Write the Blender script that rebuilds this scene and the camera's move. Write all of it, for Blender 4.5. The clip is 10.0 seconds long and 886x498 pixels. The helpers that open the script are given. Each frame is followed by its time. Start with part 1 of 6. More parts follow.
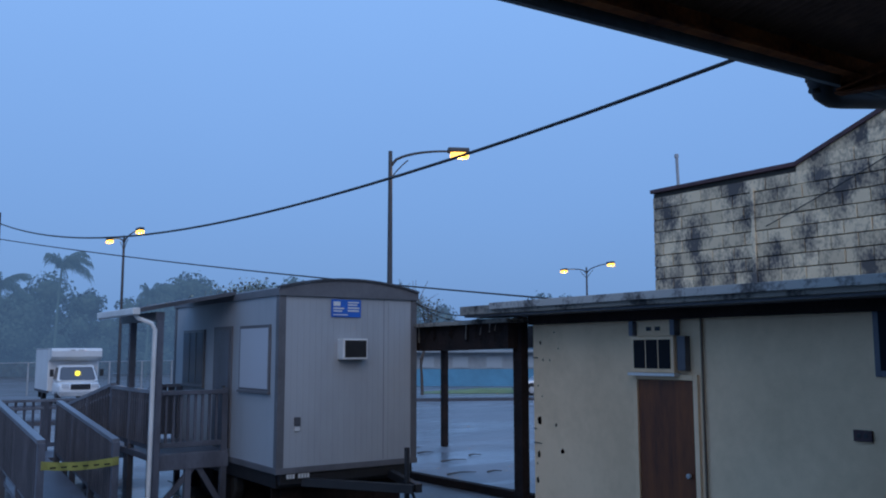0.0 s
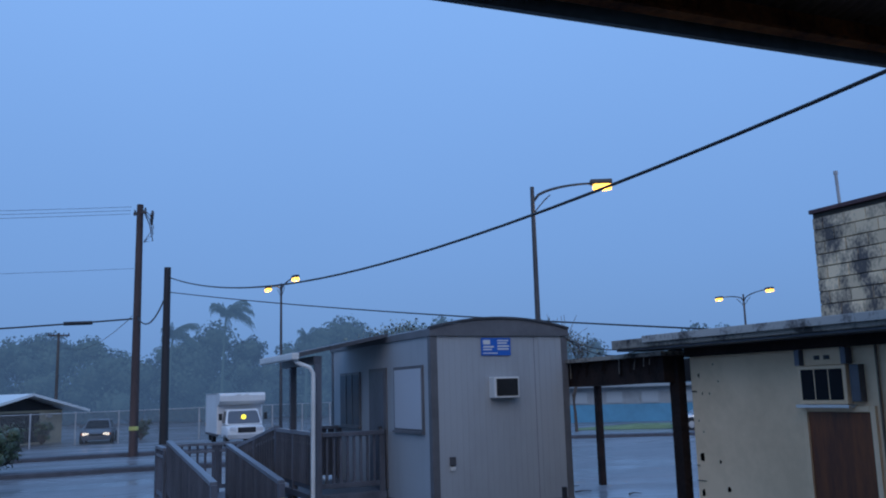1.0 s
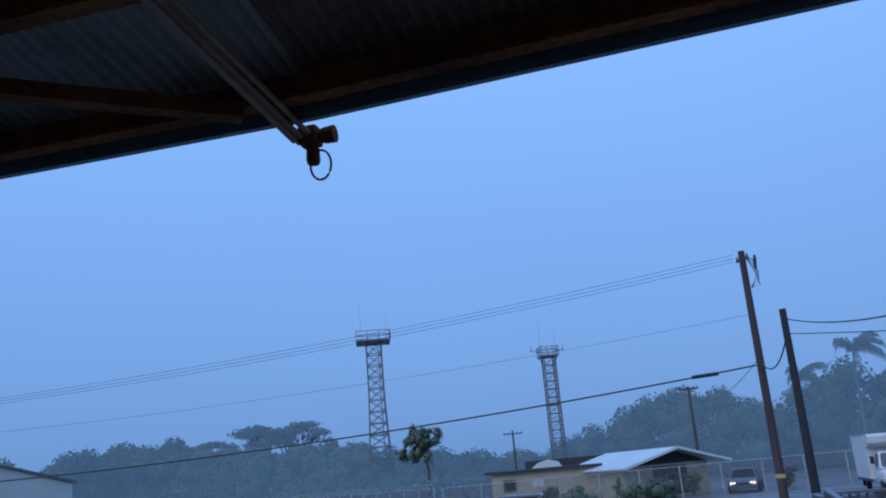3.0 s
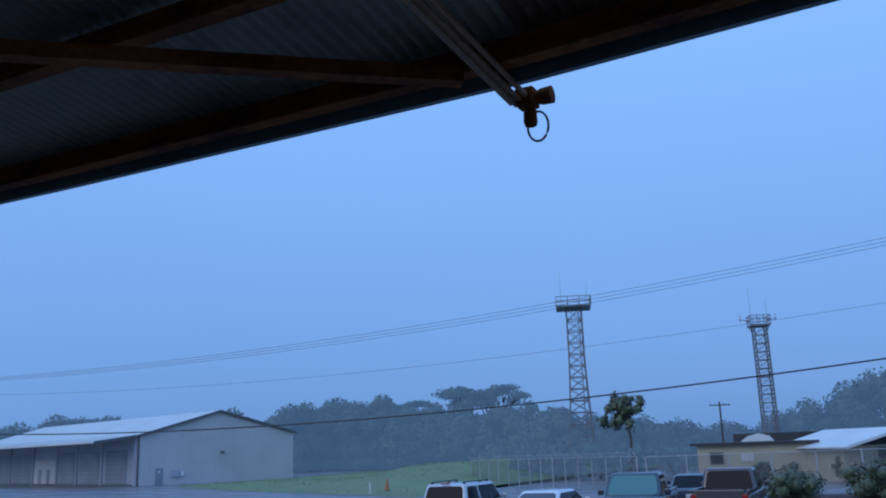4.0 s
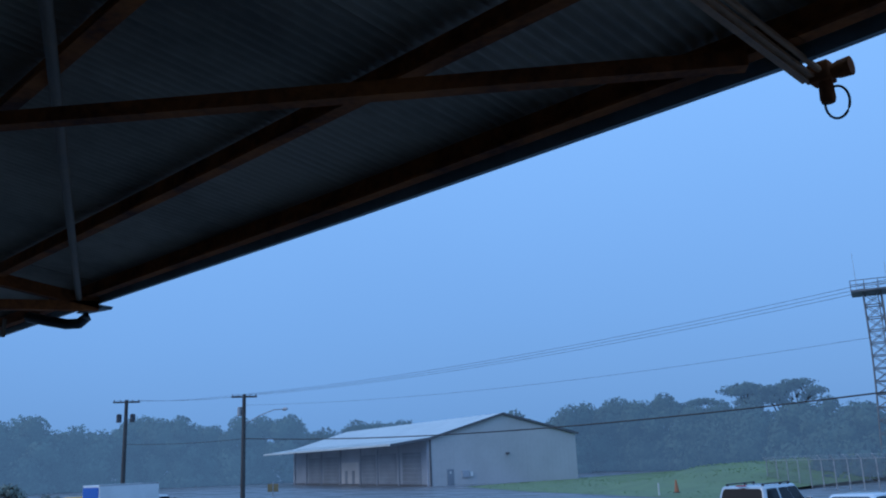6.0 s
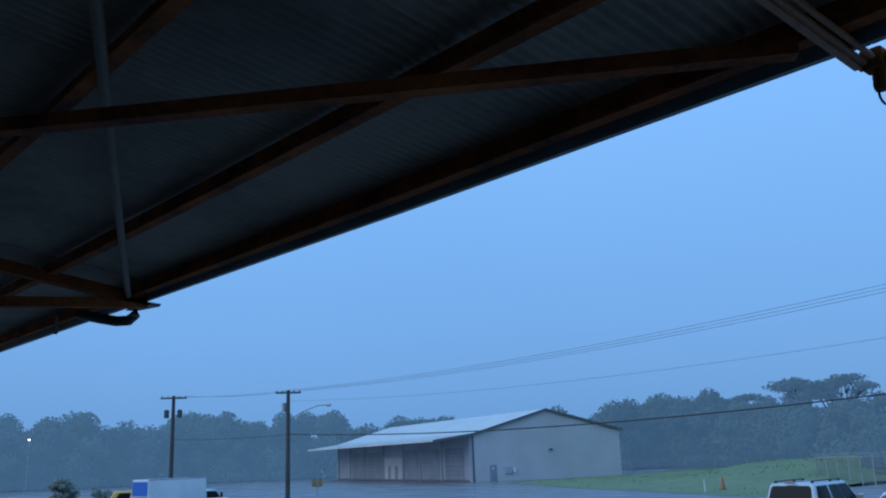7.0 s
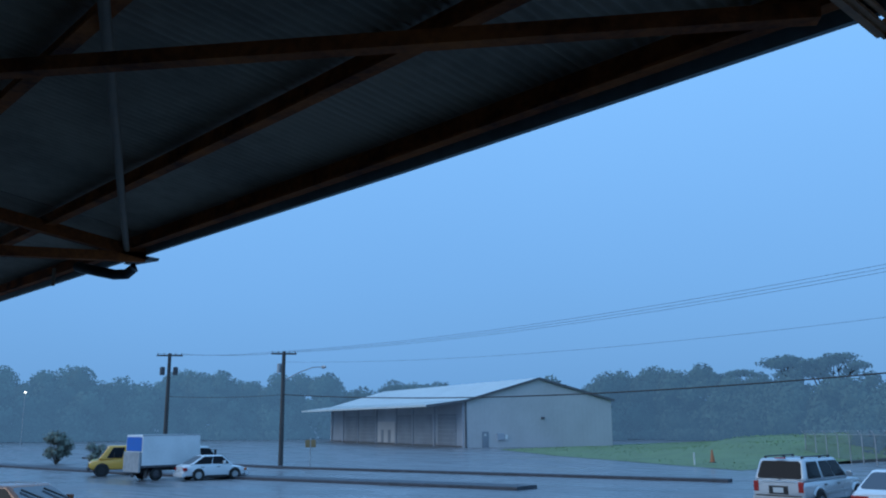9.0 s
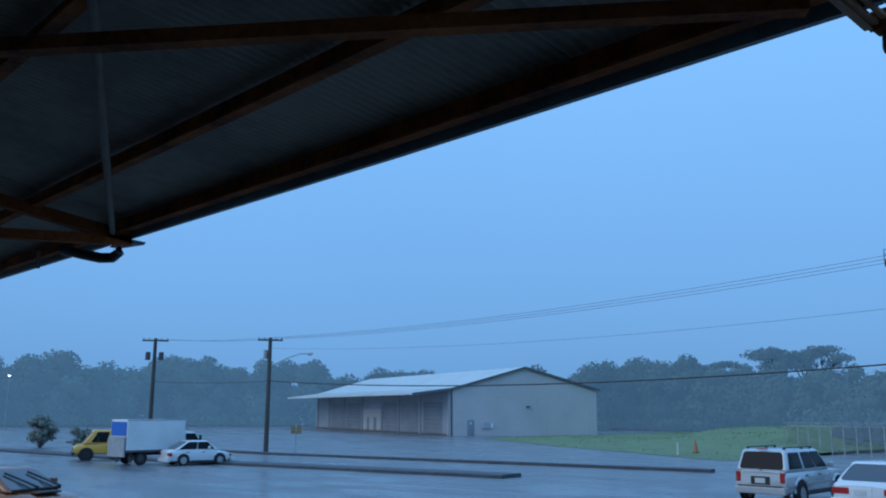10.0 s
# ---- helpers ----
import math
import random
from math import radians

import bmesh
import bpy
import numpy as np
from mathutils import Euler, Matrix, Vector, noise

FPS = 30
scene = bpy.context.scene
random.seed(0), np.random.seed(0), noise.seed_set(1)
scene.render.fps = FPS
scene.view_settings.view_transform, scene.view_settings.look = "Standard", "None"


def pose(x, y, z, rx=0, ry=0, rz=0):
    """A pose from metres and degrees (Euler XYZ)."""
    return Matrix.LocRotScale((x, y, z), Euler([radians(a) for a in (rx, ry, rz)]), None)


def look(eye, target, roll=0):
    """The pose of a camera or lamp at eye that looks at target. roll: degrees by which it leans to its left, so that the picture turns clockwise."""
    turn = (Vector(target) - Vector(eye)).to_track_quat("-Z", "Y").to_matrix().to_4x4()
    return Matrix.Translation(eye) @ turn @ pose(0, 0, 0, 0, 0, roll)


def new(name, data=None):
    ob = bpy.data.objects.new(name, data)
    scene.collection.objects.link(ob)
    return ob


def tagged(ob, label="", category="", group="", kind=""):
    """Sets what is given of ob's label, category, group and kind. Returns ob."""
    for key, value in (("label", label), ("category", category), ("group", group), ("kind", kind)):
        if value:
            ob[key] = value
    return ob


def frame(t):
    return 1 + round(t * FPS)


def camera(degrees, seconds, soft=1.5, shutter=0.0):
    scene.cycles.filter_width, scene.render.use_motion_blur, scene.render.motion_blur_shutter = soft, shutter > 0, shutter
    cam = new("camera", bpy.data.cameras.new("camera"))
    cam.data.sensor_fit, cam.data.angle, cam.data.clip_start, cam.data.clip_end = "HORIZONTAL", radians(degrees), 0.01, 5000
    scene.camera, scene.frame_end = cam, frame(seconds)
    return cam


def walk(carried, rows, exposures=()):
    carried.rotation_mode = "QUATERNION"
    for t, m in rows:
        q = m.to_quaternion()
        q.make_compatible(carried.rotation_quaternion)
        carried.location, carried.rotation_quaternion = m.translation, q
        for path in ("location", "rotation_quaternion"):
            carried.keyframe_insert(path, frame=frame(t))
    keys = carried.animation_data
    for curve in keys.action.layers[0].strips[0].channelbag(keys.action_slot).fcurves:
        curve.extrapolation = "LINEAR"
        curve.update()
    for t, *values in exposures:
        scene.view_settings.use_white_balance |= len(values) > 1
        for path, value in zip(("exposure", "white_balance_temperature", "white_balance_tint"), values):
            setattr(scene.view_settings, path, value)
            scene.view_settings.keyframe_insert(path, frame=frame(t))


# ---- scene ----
cam = camera(54.3, 10.0, 2.0)
PATH = [
    (0, (-0.99, -1.15, 2.554), (0.144, 0.481, 2.789), -0.1),
    (0.5, (-0.995, -1.131, 2.573), (0.012, 0.574, 2.851), -1.2),
    (1, (-1.0, -1.151, 2.568), (-0.161, 0.636, 2.891), -1.6),
    (1.5, (-1.057, -1.155, 2.562), (-0.443, 0.712, 2.931), -2.1),
    (2, (-1.097, -1.157, 2.633), (-0.811, 0.769, 3.09), -5.2),
    (2.5, (-1.128, -1.202, 2.611), (-1.257, 0.733, 3.099), -4.9),
    (3, (-1.192, -1.253, 2.618), (-1.648, 0.629, 3.12), -5.0),
    (3.2, (-1.218, -1.282, 2.617), (-1.784, 0.572, 3.107), -4.0),
    (4.3, (-1.314, -1.295, 2.595), (-2.309, 0.382, 3.039), -1.9),
    (4.5, (-1.34, -1.278, 2.606), (-2.403, 0.358, 3.047), -2.0),
    (5, (-1.342, -1.321, 2.606), (-2.538, 0.217, 3.058), -2.5),
    (5.5, (-1.359, -1.311, 2.63), (-2.657, 0.136, 3.098), -2.4),
    (6, (-1.362, -1.355, 2.633), (-2.742, 0.013, 3.108), -2.3),
    (7.5, (-1.408, -1.367, 2.624), (-2.871, -0.082, 3.079), -1.8),
    (8, (-1.446, -1.354, 2.617), (-2.924, -0.074, 3.037), -1.2),
    (8.5, (-1.462, -1.337, 2.603), (-2.932, -0.04, 2.999), -0.5),
    (9, (-1.458, -1.335, 2.607), (-2.915, -0.023, 3.002), -0.3),
    (9.5, (-1.441, -1.347, 2.599), (-2.899, -0.033, 2.986), -0.0),
    (10, (-1.453, -1.333, 2.596), (-2.895, 0.003, 2.965), 0.3),
]
walk(cam, [(t, look(eye, target, roll)) for t, eye, target, roll in PATH],
     [(0, 0.12, 6550, 14), (0.5, -0.08, 6450, 14), (1.0, 0.02, 6400, 14), (1.5, -0.05, 6350, 15), (3, 0.18, 6250, 14), (5, 0.22, 6150, 12), (8, 0.30, 6200, 0), (10, 0.32, 6200, -1)])

# ---------------------------------------------------------------- world and light
SUN_EL, SUN_ROT = radians(28), radians(200)
world = bpy.data.worlds.new("rainy_dusk")
scene.world = world
world.use_nodes = True
wn = world.node_tree
wn.nodes.clear()
w_out = wn.nodes.new("ShaderNodeOutputWorld")
w_bg = wn.nodes.new("ShaderNodeBackground")
w_sky = wn.nodes.new("ShaderNodeTexSky")
w_sky.sky_type, w_sky.sun_disc = "NISHITA", False
w_sky.sun_elevation, w_sky.sun_rotation = SUN_EL, SUN_ROT
w_sky.air_density, w_sky.dust_density = 1.0, 3.0
w_tc = wn.nodes.new("ShaderNodeTexCoord")
w_sep = wn.nodes.new("ShaderNodeSeparateXYZ")
w_ramp = wn.nodes.new("ShaderNodeValToRGB")
w_noise = wn.nodes.new("ShaderNodeTexNoise")
w_noise.inputs["Scale"].default_value, w_noise.inputs["Detail"].default_value = 1.6, 3
w_mul = wn.nodes.new("ShaderNodeMath")
w_mul.operation, w_mul.inputs[1].default_value = "MULTIPLY_ADD", 0.10
w_ramp.color_ramp.elements[0].position = 0.0
w_ramp.color_ramp.elements[0].color = (1.15, 2.5, 5.1, 1)
w_ramp.color_ramp.elements[1].position = 0.62
w_ramp.color_ramp.elements[1].color = (2.5, 5.0, 9.7, 1)
w_mid = w_ramp.color_ramp.elements.new(0.20)
w_mid.color = (1.6, 3.4, 6.9, 1)
w_mix = wn.nodes.new("ShaderNodeMix")
w_mix.data_type = "RGBA"
w_mix.inputs["Factor"].default_value = 0.93
w_bg.inputs["Strength"].default_value = 0.1
wn.links.new(w_tc.outputs["Generated"], w_sep.inputs[0])
wn.links.new(w_tc.outputs["Generated"], w_noise.inputs["Vector"])
wn.links.new(w_noise.outputs["Fac"], w_mul.inputs[0])
wn.links.new(w_sep.outputs["Z"], w_mul.inputs[2])
wn.links.new(w_mul.outputs[0], w_ramp.inputs[0])
wn.links.new(w_sky.outputs[0], w_mix.inputs["A"])
wn.links.new(w_ramp.outputs[0], w_mix.inputs["B"])
wn.links.new(w_mix.outputs["Result"], w_bg.inputs["Color"])
wn.links.new(w_bg.outputs[0], w_out.inputs["Surface"])

sun = new("sun", bpy.data.lights.new("sun", "SUN"))
sun.data.energy, sun.data.angle, sun.data.color = 0.5, radians(40), (1.0, 0.9, 0.8)
sun.matrix_world = look((-30, -40, 45), (0, 20, 0))


# ---------------------------------------------------------------- materials
def material(name, base, rough=0.6, metal=0.0, var=0.25, scale=3.0, dark=None, bump=0.0, bscale=40.0, spec=0.5, stain=0.0, stretch=(1, 1, 1), coat=0.0, edge=None):
    """Painted or natural surface: base colour varied by fine grain and by wide stains."""
    m = bpy.data.materials.new(name)
    m.use_nodes = True
    nt = m.node_tree
    p = nt.nodes["Principled BSDF"]
    tc = nt.nodes.new("ShaderNodeNewGeometry")
    mp = nt.nodes.new("ShaderNodeMapping")
    mp.inputs["Scale"].default_value = stretch
    nt.links.new(tc.outputs["Position"], mp.inputs[0])
    n1 = nt.nodes.new("ShaderNodeTexNoise")
    n1.inputs["Scale"].default_value, n1.inputs["Detail"].default_value = scale, 6
    n2 = nt.nodes.new("ShaderNodeTexNoise")
    n2.inputs["Scale"].default_value, n2.inputs["Detail"].default_value = scale * 9, 4
    for n in (n1, n2):
        nt.links.new(mp.outputs[0], n.inputs["Vector"])
    add = nt.nodes.new("ShaderNodeMath")
    add.operation, add.inputs[1].default_value = "MULTIPLY_ADD", 0.4
    nt.links.new(n2.outputs["Fac"], add.inputs[0])
    nt.links.new(n1.outputs["Fac"], add.inputs[2])
    ramp = nt.nodes.new("ShaderNodeValToRGB")
    d = dark or tuple(c * (1 - var) for c in base)
    ramp.color_ramp.elements[0].position, ramp.color_ramp.elements[0].color = 0.5 - stain * 0.1, (*d, 1)
    ramp.color_ramp.elements[1].position, ramp.color_ramp.elements[1].color = 0.88 - stain * 0.2, (*base, 1)
    if edge:
        ramp.color_ramp.elements[0].position, ramp.color_ramp.elements[1].position = edge
    nt.links.new(add.outputs[0], ramp.inputs[0])
    info = nt.nodes.new("ShaderNodeObjectInfo")
    hsv = nt.nodes.new("ShaderNodeHueSaturation")
    mr = nt.nodes.new("ShaderNodeMapRange")
    mr.inputs["To Min"].default_value, mr.inputs["To Max"].default_value = 1 - var * 0.3, 1 + var * 0.3
    nt.links.new(info.outputs["Random"], mr.inputs["Value"])
    nt.links.new(mr.outputs[0], hsv.inputs["Value"])
    nt.links.new(ramp.outputs[0], hsv.inputs["Color"])
    nt.links.new(hsv.outputs[0], p.inputs["Base Color"])
    rr = nt.nodes.new("ShaderNodeMapRange")
    rr.inputs["To Min"].default_value, rr.inputs["To Max"].default_value = max(0.02, rough - 0.12), min(1, rough + 0.12)
    nt.links.new(n1.outputs["Fac"], rr.inputs["Value"])
    nt.links.new(rr.outputs[0], p.inputs["Roughness"])
    p.inputs["Metallic"].default_value = metal
    p.inputs["Specular IOR Level"].default_value = spec
    p.inputs["Coat Weight"].default_value = coat
    if bump:
        nb = nt.nodes.new("ShaderNodeTexNoise")
        nb.inputs["Scale"].default_value, nb.inputs["Detail"].default_value = bscale, 5
        nt.links.new(mp.outputs[0], nb.inputs["Vector"])
        b = nt.nodes.new("ShaderNodeBump")
        b.inputs["Strength"].default_value, b.inputs["Distance"].default_value = bump, 0.02
        nt.links.new(nb.outputs["Fac"], b.inputs["Height"])
        nt.links.new(b.outputs[0], p.inputs["Normal"])
    return m


def leaf_material(name, base, tip, thin=0.35, sheen=0.0, glow=None, rough=0.42, lit=False):
    """Leaves of two greens; with lit, each leaf is shaded along the direction stored on its mesh."""
    m = bpy.data.materials.new(name)
    m.use_nodes = True
    nt = m.node_tree
    p = nt.nodes["Principled BSDF"]
    geo = nt.nodes.new("ShaderNodeNewGeometry")
    tc = nt.nodes.new("ShaderNodeTexCoord")
    n1 = nt.nodes.new("ShaderNodeTexNoise")
    n1.inputs["Scale"].default_value = 0.16
    nt.links.new(tc.outputs["Object"], n1.inputs["Vector"])
    add = nt.nodes.new("ShaderNodeMath")
    add.operation, add.inputs[1].default_value = "MULTIPLY_ADD", 0.25
    nt.links.new(geo.outputs["Random Per Island"], add.inputs[0])
    nt.links.new(n1.outputs["Fac"], add.inputs[2])
    ramp = nt.nodes.new("ShaderNodeValToRGB")
    ramp.color_ramp.elements[0].position, ramp.color_ramp.elements[0].color = 0.42, (*base, 1)
    ramp.color_ramp.elements[1].position, ramp.color_ramp.elements[1].color = 0.80, (*tip, 1)
    nt.links.new(add.outputs[0], ramp.inputs[0])
    nt.links.new(ramp.outputs[0], p.inputs["Base Color"])
    p.inputs["Roughness"].default_value = rough
    p.inputs["Specular IOR Level"].default_value = 0.8 if rough < 0.6 else 0.2
    tr = nt.nodes.new("ShaderNodeBsdfTranslucent")
    nt.links.new(ramp.outputs[0], tr.inputs["Color"])
    mix = nt.nodes.new("ShaderNodeMixShader")
    mix.inputs[0].default_value = thin
    p.inputs["Sheen Weight"].default_value = sheen
    # glow: haze over far foliage, put in as emission
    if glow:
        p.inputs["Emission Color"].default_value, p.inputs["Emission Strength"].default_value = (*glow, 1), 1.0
    if lit:
        at = nt.nodes.new("ShaderNodeAttribute")
        at.attribute_name = "lit"
        nt.links.new(at.outputs["Vector"], p.inputs["Normal"])
        nt.links.new(at.outputs["Vector"], tr.inputs["Normal"])
    nt.links.new(p.outputs[0], mix.inputs[1])
    nt.links.new(tr.outputs[0], mix.inputs[2])
    nt.links.new(mix.outputs[0], nt.nodes["Material Output"].inputs["Surface"])
    return m


def glass_material(name, tint, rough=0.03):
    m = bpy.data.materials.new(name)
    m.use_nodes = True
    p = m.node_tree.nodes["Principled BSDF"]
    p.inputs["Base Color"].default_value = (*tint, 1)
    p.inputs["Roughness"].default_value = rough
    p.inputs["Specular IOR Level"].default_value = 0.09
    return m


def glow_material(name, colour, strength):
    m = bpy.data.materials.new(name)
    m.use_nodes = True
    p = m.node_tree.nodes["Principled BSDF"]
    p.inputs["Base Color"].default_value = (*colour, 1)
    p.inputs["Emission Color"].default_value = (*colour, 1)
    p.inputs["Emission Strength"].default_value = strength
    return m


def wet_asphalt():
    """Dark asphalt, worn in patches, under a broken film of rain water."""
    m = material("wet_asphalt", (0.17, 0.175, 0.19), 0.50, var=0.45, scale=0.30, bump=0.6, bscale=10, spec=1.0, coat=0.15)
    nt = m.node_tree
    p = nt.nodes["Principled BSDF"]
    geo = nt.nodes.new("ShaderNodeNewGeometry")
    mp = nt.nodes.new("ShaderNodeMapping")
    mp.inputs["Scale"].default_value = (0.16, 0.55, 1.0)
    n = nt.nodes.new("ShaderNodeTexNoise")
    n.inputs["Scale"].default_value, n.inputs["Detail"].default_value, n.inputs["Distortion"].default_value = 1.0, 7, 0.8
    film = nt.nodes.new("ShaderNodeMapRange")
    film.inputs["From Min"].default_value, film.inputs["From Max"].default_value = 0.42, 0.60
    film.inputs["To Min"].default_value, film.inputs["To Max"].default_value = 0.05, 0.85
    ripple = nt.nodes.new("ShaderNodeTexNoise")
    ripple.inputs["Scale"].default_value, ripple.inputs["Detail"].default_value = 5.0, 3
    rb = nt.nodes.new("ShaderNodeBump")
    rb.inputs["Strength"].default_value, rb.inputs["Distance"].default_value = 0.35, 0.02
    nt.links.new(geo.outputs["Position"], mp.inputs[0])
    nt.links.new(mp.outputs[0], n.inputs["Vector"])
    nt.links.new(n.outputs["Fac"], film.inputs["Value"])
    nt.links.new(film.outputs[0], p.inputs["Coat Weight"])
    nt.links.new(geo.outputs["Position"], ripple.inputs["Vector"])
    nt.links.new(ripple.outputs["Fac"], rb.inputs["Height"])
    nt.links.new(rb.outputs[0], p.inputs["Coat Normal"])
    p.inputs["Coat Roughness"].default_value = 0.17
    return m


M_ASPHALT = wet_asphalt()
M_KERB = material("kerb_concrete", (0.075, 0.08, 0.098), 0.55, var=0.5, scale=2, bump=0.4, bscale=30)
M_GRASS = leaf_material("grass", (0.17, 0.25, 0.10), (0.22, 0.31, 0.12), thin=0.0, rough=0.8)
M_SOIL = material("grass_soil", (0.19, 0.258, 0.122), 0.8, var=0.25, scale=0.4, bump=0.5, bscale=8)
# backdrop woods, palms and scrub, seventy metres and beyond: haze painted as faint emission
M_LEAF_HAZE = leaf_material("haze_glow_foliage", (0.055, 0.085, 0.062), (0.085, 0.125, 0.085), 0.3, 0.0, glow=(0.050, 0.102, 0.198), rough=0.85, lit=True)
M_FROND_HAZE = leaf_material("haze_glow_fronds", (0.055, 0.085, 0.062), (0.085, 0.125, 0.085), 0.3, 0.0, glow=(0.050, 0.102, 0.198), rough=0.85)
# stronger emission for the farthest belt, where the painted haze is thicker
M_LEAF_HAZE_THICK = leaf_material("thick_haze_glow_foliage", (0.055, 0.085, 0.062), (0.085, 0.125, 0.085), 0.3, 0.0, glow=(0.060, 0.124, 0.238), rough=0.85, lit=True)
M_LEAF = leaf_material("foliage", (0.06, 0.10, 0.05), (0.12, 0.17, 0.08), 0.2, 0.3, lit=True)
# greyed and lightened: haze over these trees and bushes, put into the base
M_LEAFGREY = leaf_material("haze_grey_foliage", (0.25, 0.29, 0.25), (0.33, 0.38, 0.31), 0.3, 0.3, rough=0.6, lit=True)
M_BARK = material("bark", (0.13, 0.10, 0.08), 0.85, var=0.5, scale=4, bump=0.6, bscale=20)
M_TRAILER = material("trailer_siding", (0.345, 0.365, 0.385), 0.5, var=0.16, scale=0.9, stain=0.4, bump=0.08, bscale=60, stretch=(1, 1, 0.25))
M_TRIM = material("trailer_trim", (0.13, 0.13, 0.14), 0.5, var=0.3, scale=2)
M_WOODGREY = material("painted_deck_wood", (0.115, 0.125, 0.155), 0.42, var=0.45, scale=3, bump=0.3, bscale=25, stretch=(1, 1, 0.3))
# paler copy of the deck paint: the rails' wet sheen put into colour
M_RAILTOP = material("handrail_sheen_paint", (0.20, 0.215, 0.25), 0.35, var=0.35, scale=3, bump=0.2, bscale=25)
M_WHITE = material("white_paint", (0.68, 0.68, 0.66), 0.45, var=0.15, scale=2)
M_WHITEMETAL = material("white_panel", (0.74, 0.75, 0.75), 0.4, var=0.12, scale=0.8, stain=0.3)
M_BLUE = material("blue_sign", (0.018, 0.13, 0.52), 0.35, var=0.1, scale=3)
M_BLACK = material("black_plastic", (0.02, 0.02, 0.022), 0.45, var=0.3, scale=5)
M_STEEL = material("galvanised_steel", (0.45, 0.46, 0.47), 0.5, metal=0.2, var=0.3, scale=4)
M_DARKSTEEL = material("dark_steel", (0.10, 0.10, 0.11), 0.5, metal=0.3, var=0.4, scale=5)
# paler than the dark steel: haze over the towers, put into the base
M_TOWER = material("hazed_tower_steel", (0.20, 0.21, 0.23), 0.55, metal=0.1, var=0.3, scale=2)
M_CHAIN = material("chain_link", (0.22, 0.23, 0.23), 0.5, metal=0.4, var=0.2, scale=5)
# cream plaster, made warmer: warm light on the wall is put into the base
M_BEIGE = material("beige_plaster", (0.89, 0.62, 0.385), 0.75, dark=(0.73, 0.50, 0.30), var=0.18, scale=0.8, stain=0.3, bump=0.15, bscale=50)
M_BLOCK = material("mildewed_block", (0.76, 0.60, 0.40), 0.85, dark=(0.11, 0.10, 0.095), var=0.55, scale=2.6, bump=0.5, bscale=35, edge=(0.57, 0.80), stretch=(1, 1.1, 0.75))
M_MORTAR = material("dark_mortar", (0.075, 0.068, 0.058), 0.9, var=0.5, scale=3)
M_MOSS = material("mildewed_concrete", (0.30, 0.27, 0.23), 0.8, dark=(0.035, 0.03, 0.028), var=0.6, scale=2.0, bump=0.5, bscale=30, edge=(0.56, 0.74))
M_FLASH = material("stained_flashing", (0.40, 0.38, 0.35), 0.6, dark=(0.07, 0.06, 0.055), var=0.3, scale=2.5, edge=(0.52, 0.70), bump=0.2, bscale=30)
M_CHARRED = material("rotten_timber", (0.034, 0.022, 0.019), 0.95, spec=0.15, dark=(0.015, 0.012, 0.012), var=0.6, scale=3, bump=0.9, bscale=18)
M_REDTRIM = material("red_coping", (0.095, 0.042, 0.045), 0.6, var=0.5, scale=3)
M_DOOR = material("brown_door", (0.19, 0.055, 0.014), 0.5, dark=(0.075, 0.020, 0.007), var=0.4, scale=2, stretch=(3, 3, 0.4))
M_RUST = material("rusty_steel", (0.36, 0.11, 0.032), 0.85, spec=0.12, dark=(0.085, 0.028, 0.016), var=0.6, scale=2.2, bump=0.5, bscale=30)
# rust-brown sheet, darkened further to hold the shade of its bay
M_RUSTSHADE = material("rusted_shaded_sheet", (0.27, 0.14, 0.085), 0.85, dark=(0.12, 0.06, 0.04), var=0.5, scale=1.2, bump=0.3, bscale=30)
M_CORR = material("corrugated_sheet", (0.39, 0.31, 0.24), 0.75, metal=0.0, var=0.45, scale=0.8, stain=0.3)
M_FASCIA = material("weathered_fascia", (0.20, 0.24, 0.25), 0.55, var=0.4, scale=1.5)
M_CONDUIT = material("grey_conduit", (0.19, 0.13, 0.085), 0.65, metal=0.0, var=0.3, scale=5)
# brown arm, reddened: warm light on it is put into the base
M_ARM = material("warm_lit_arm_paint", (0.44, 0.22, 0.11), 0.6, var=0.4, scale=9, bump=0.2, bscale=60)
M_POLE = material("creosote_pole", (0.085, 0.058, 0.055), 0.85, dark=(0.04, 0.028, 0.028), var=0.5, scale=3, stretch=(1, 1, 0.15), bump=0.5, bscale=20)
M_POLEDARK = material("black_pole", (0.035, 0.032, 0.035), 0.75, var=0.4, scale=3, stretch=(1, 1, 0.15))
M_POLEGREY = material("weathered_pole", (0.10, 0.09, 0.085), 0.85, var=0.4, scale=3, stretch=(1, 1, 0.15))
M_CABLE = material("cable_black", (0.015, 0.015, 0.018), 0.5, var=0.2, scale=5)
M_LAMPPOLE = material("lamp_pole_bronze", (0.075, 0.075, 0.08), 0.5, metal=0.3, var=0.25, scale=4)
M_SODIUM = glow_material("sodium_lens", (1.0, 0.52, 0.07), 3.4)
M_WHITEGLOW = glow_material("white_lens", (1.0, 0.97, 0.9), 2.5)
M_CARLIGHT = glow_material("car_headlamp_lens", (1.0, 0.85, 0.65), 1.3)
M_HEADGLOW = glow_material("headlamp_lens", (0.9, 0.75, 0.06), 1.4)
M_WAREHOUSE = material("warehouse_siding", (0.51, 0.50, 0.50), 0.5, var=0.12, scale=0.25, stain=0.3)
# siding darkened and blued: shade under the deep eave put into the colour
M_WHDARK = material("warehouse_shade_grey", (0.37, 0.40, 0.45), 0.6, var=0.25, scale=0.3)
M_DOCKDOOR = material("dock_door_steel", (0.27, 0.30, 0.34), 0.6, var=0.25, scale=0.4)
M_ROOFMETAL = material("pale_metal_roof", (0.72, 0.75, 0.74), 0.35, metal=0.1, var=0.14, scale=0.3)
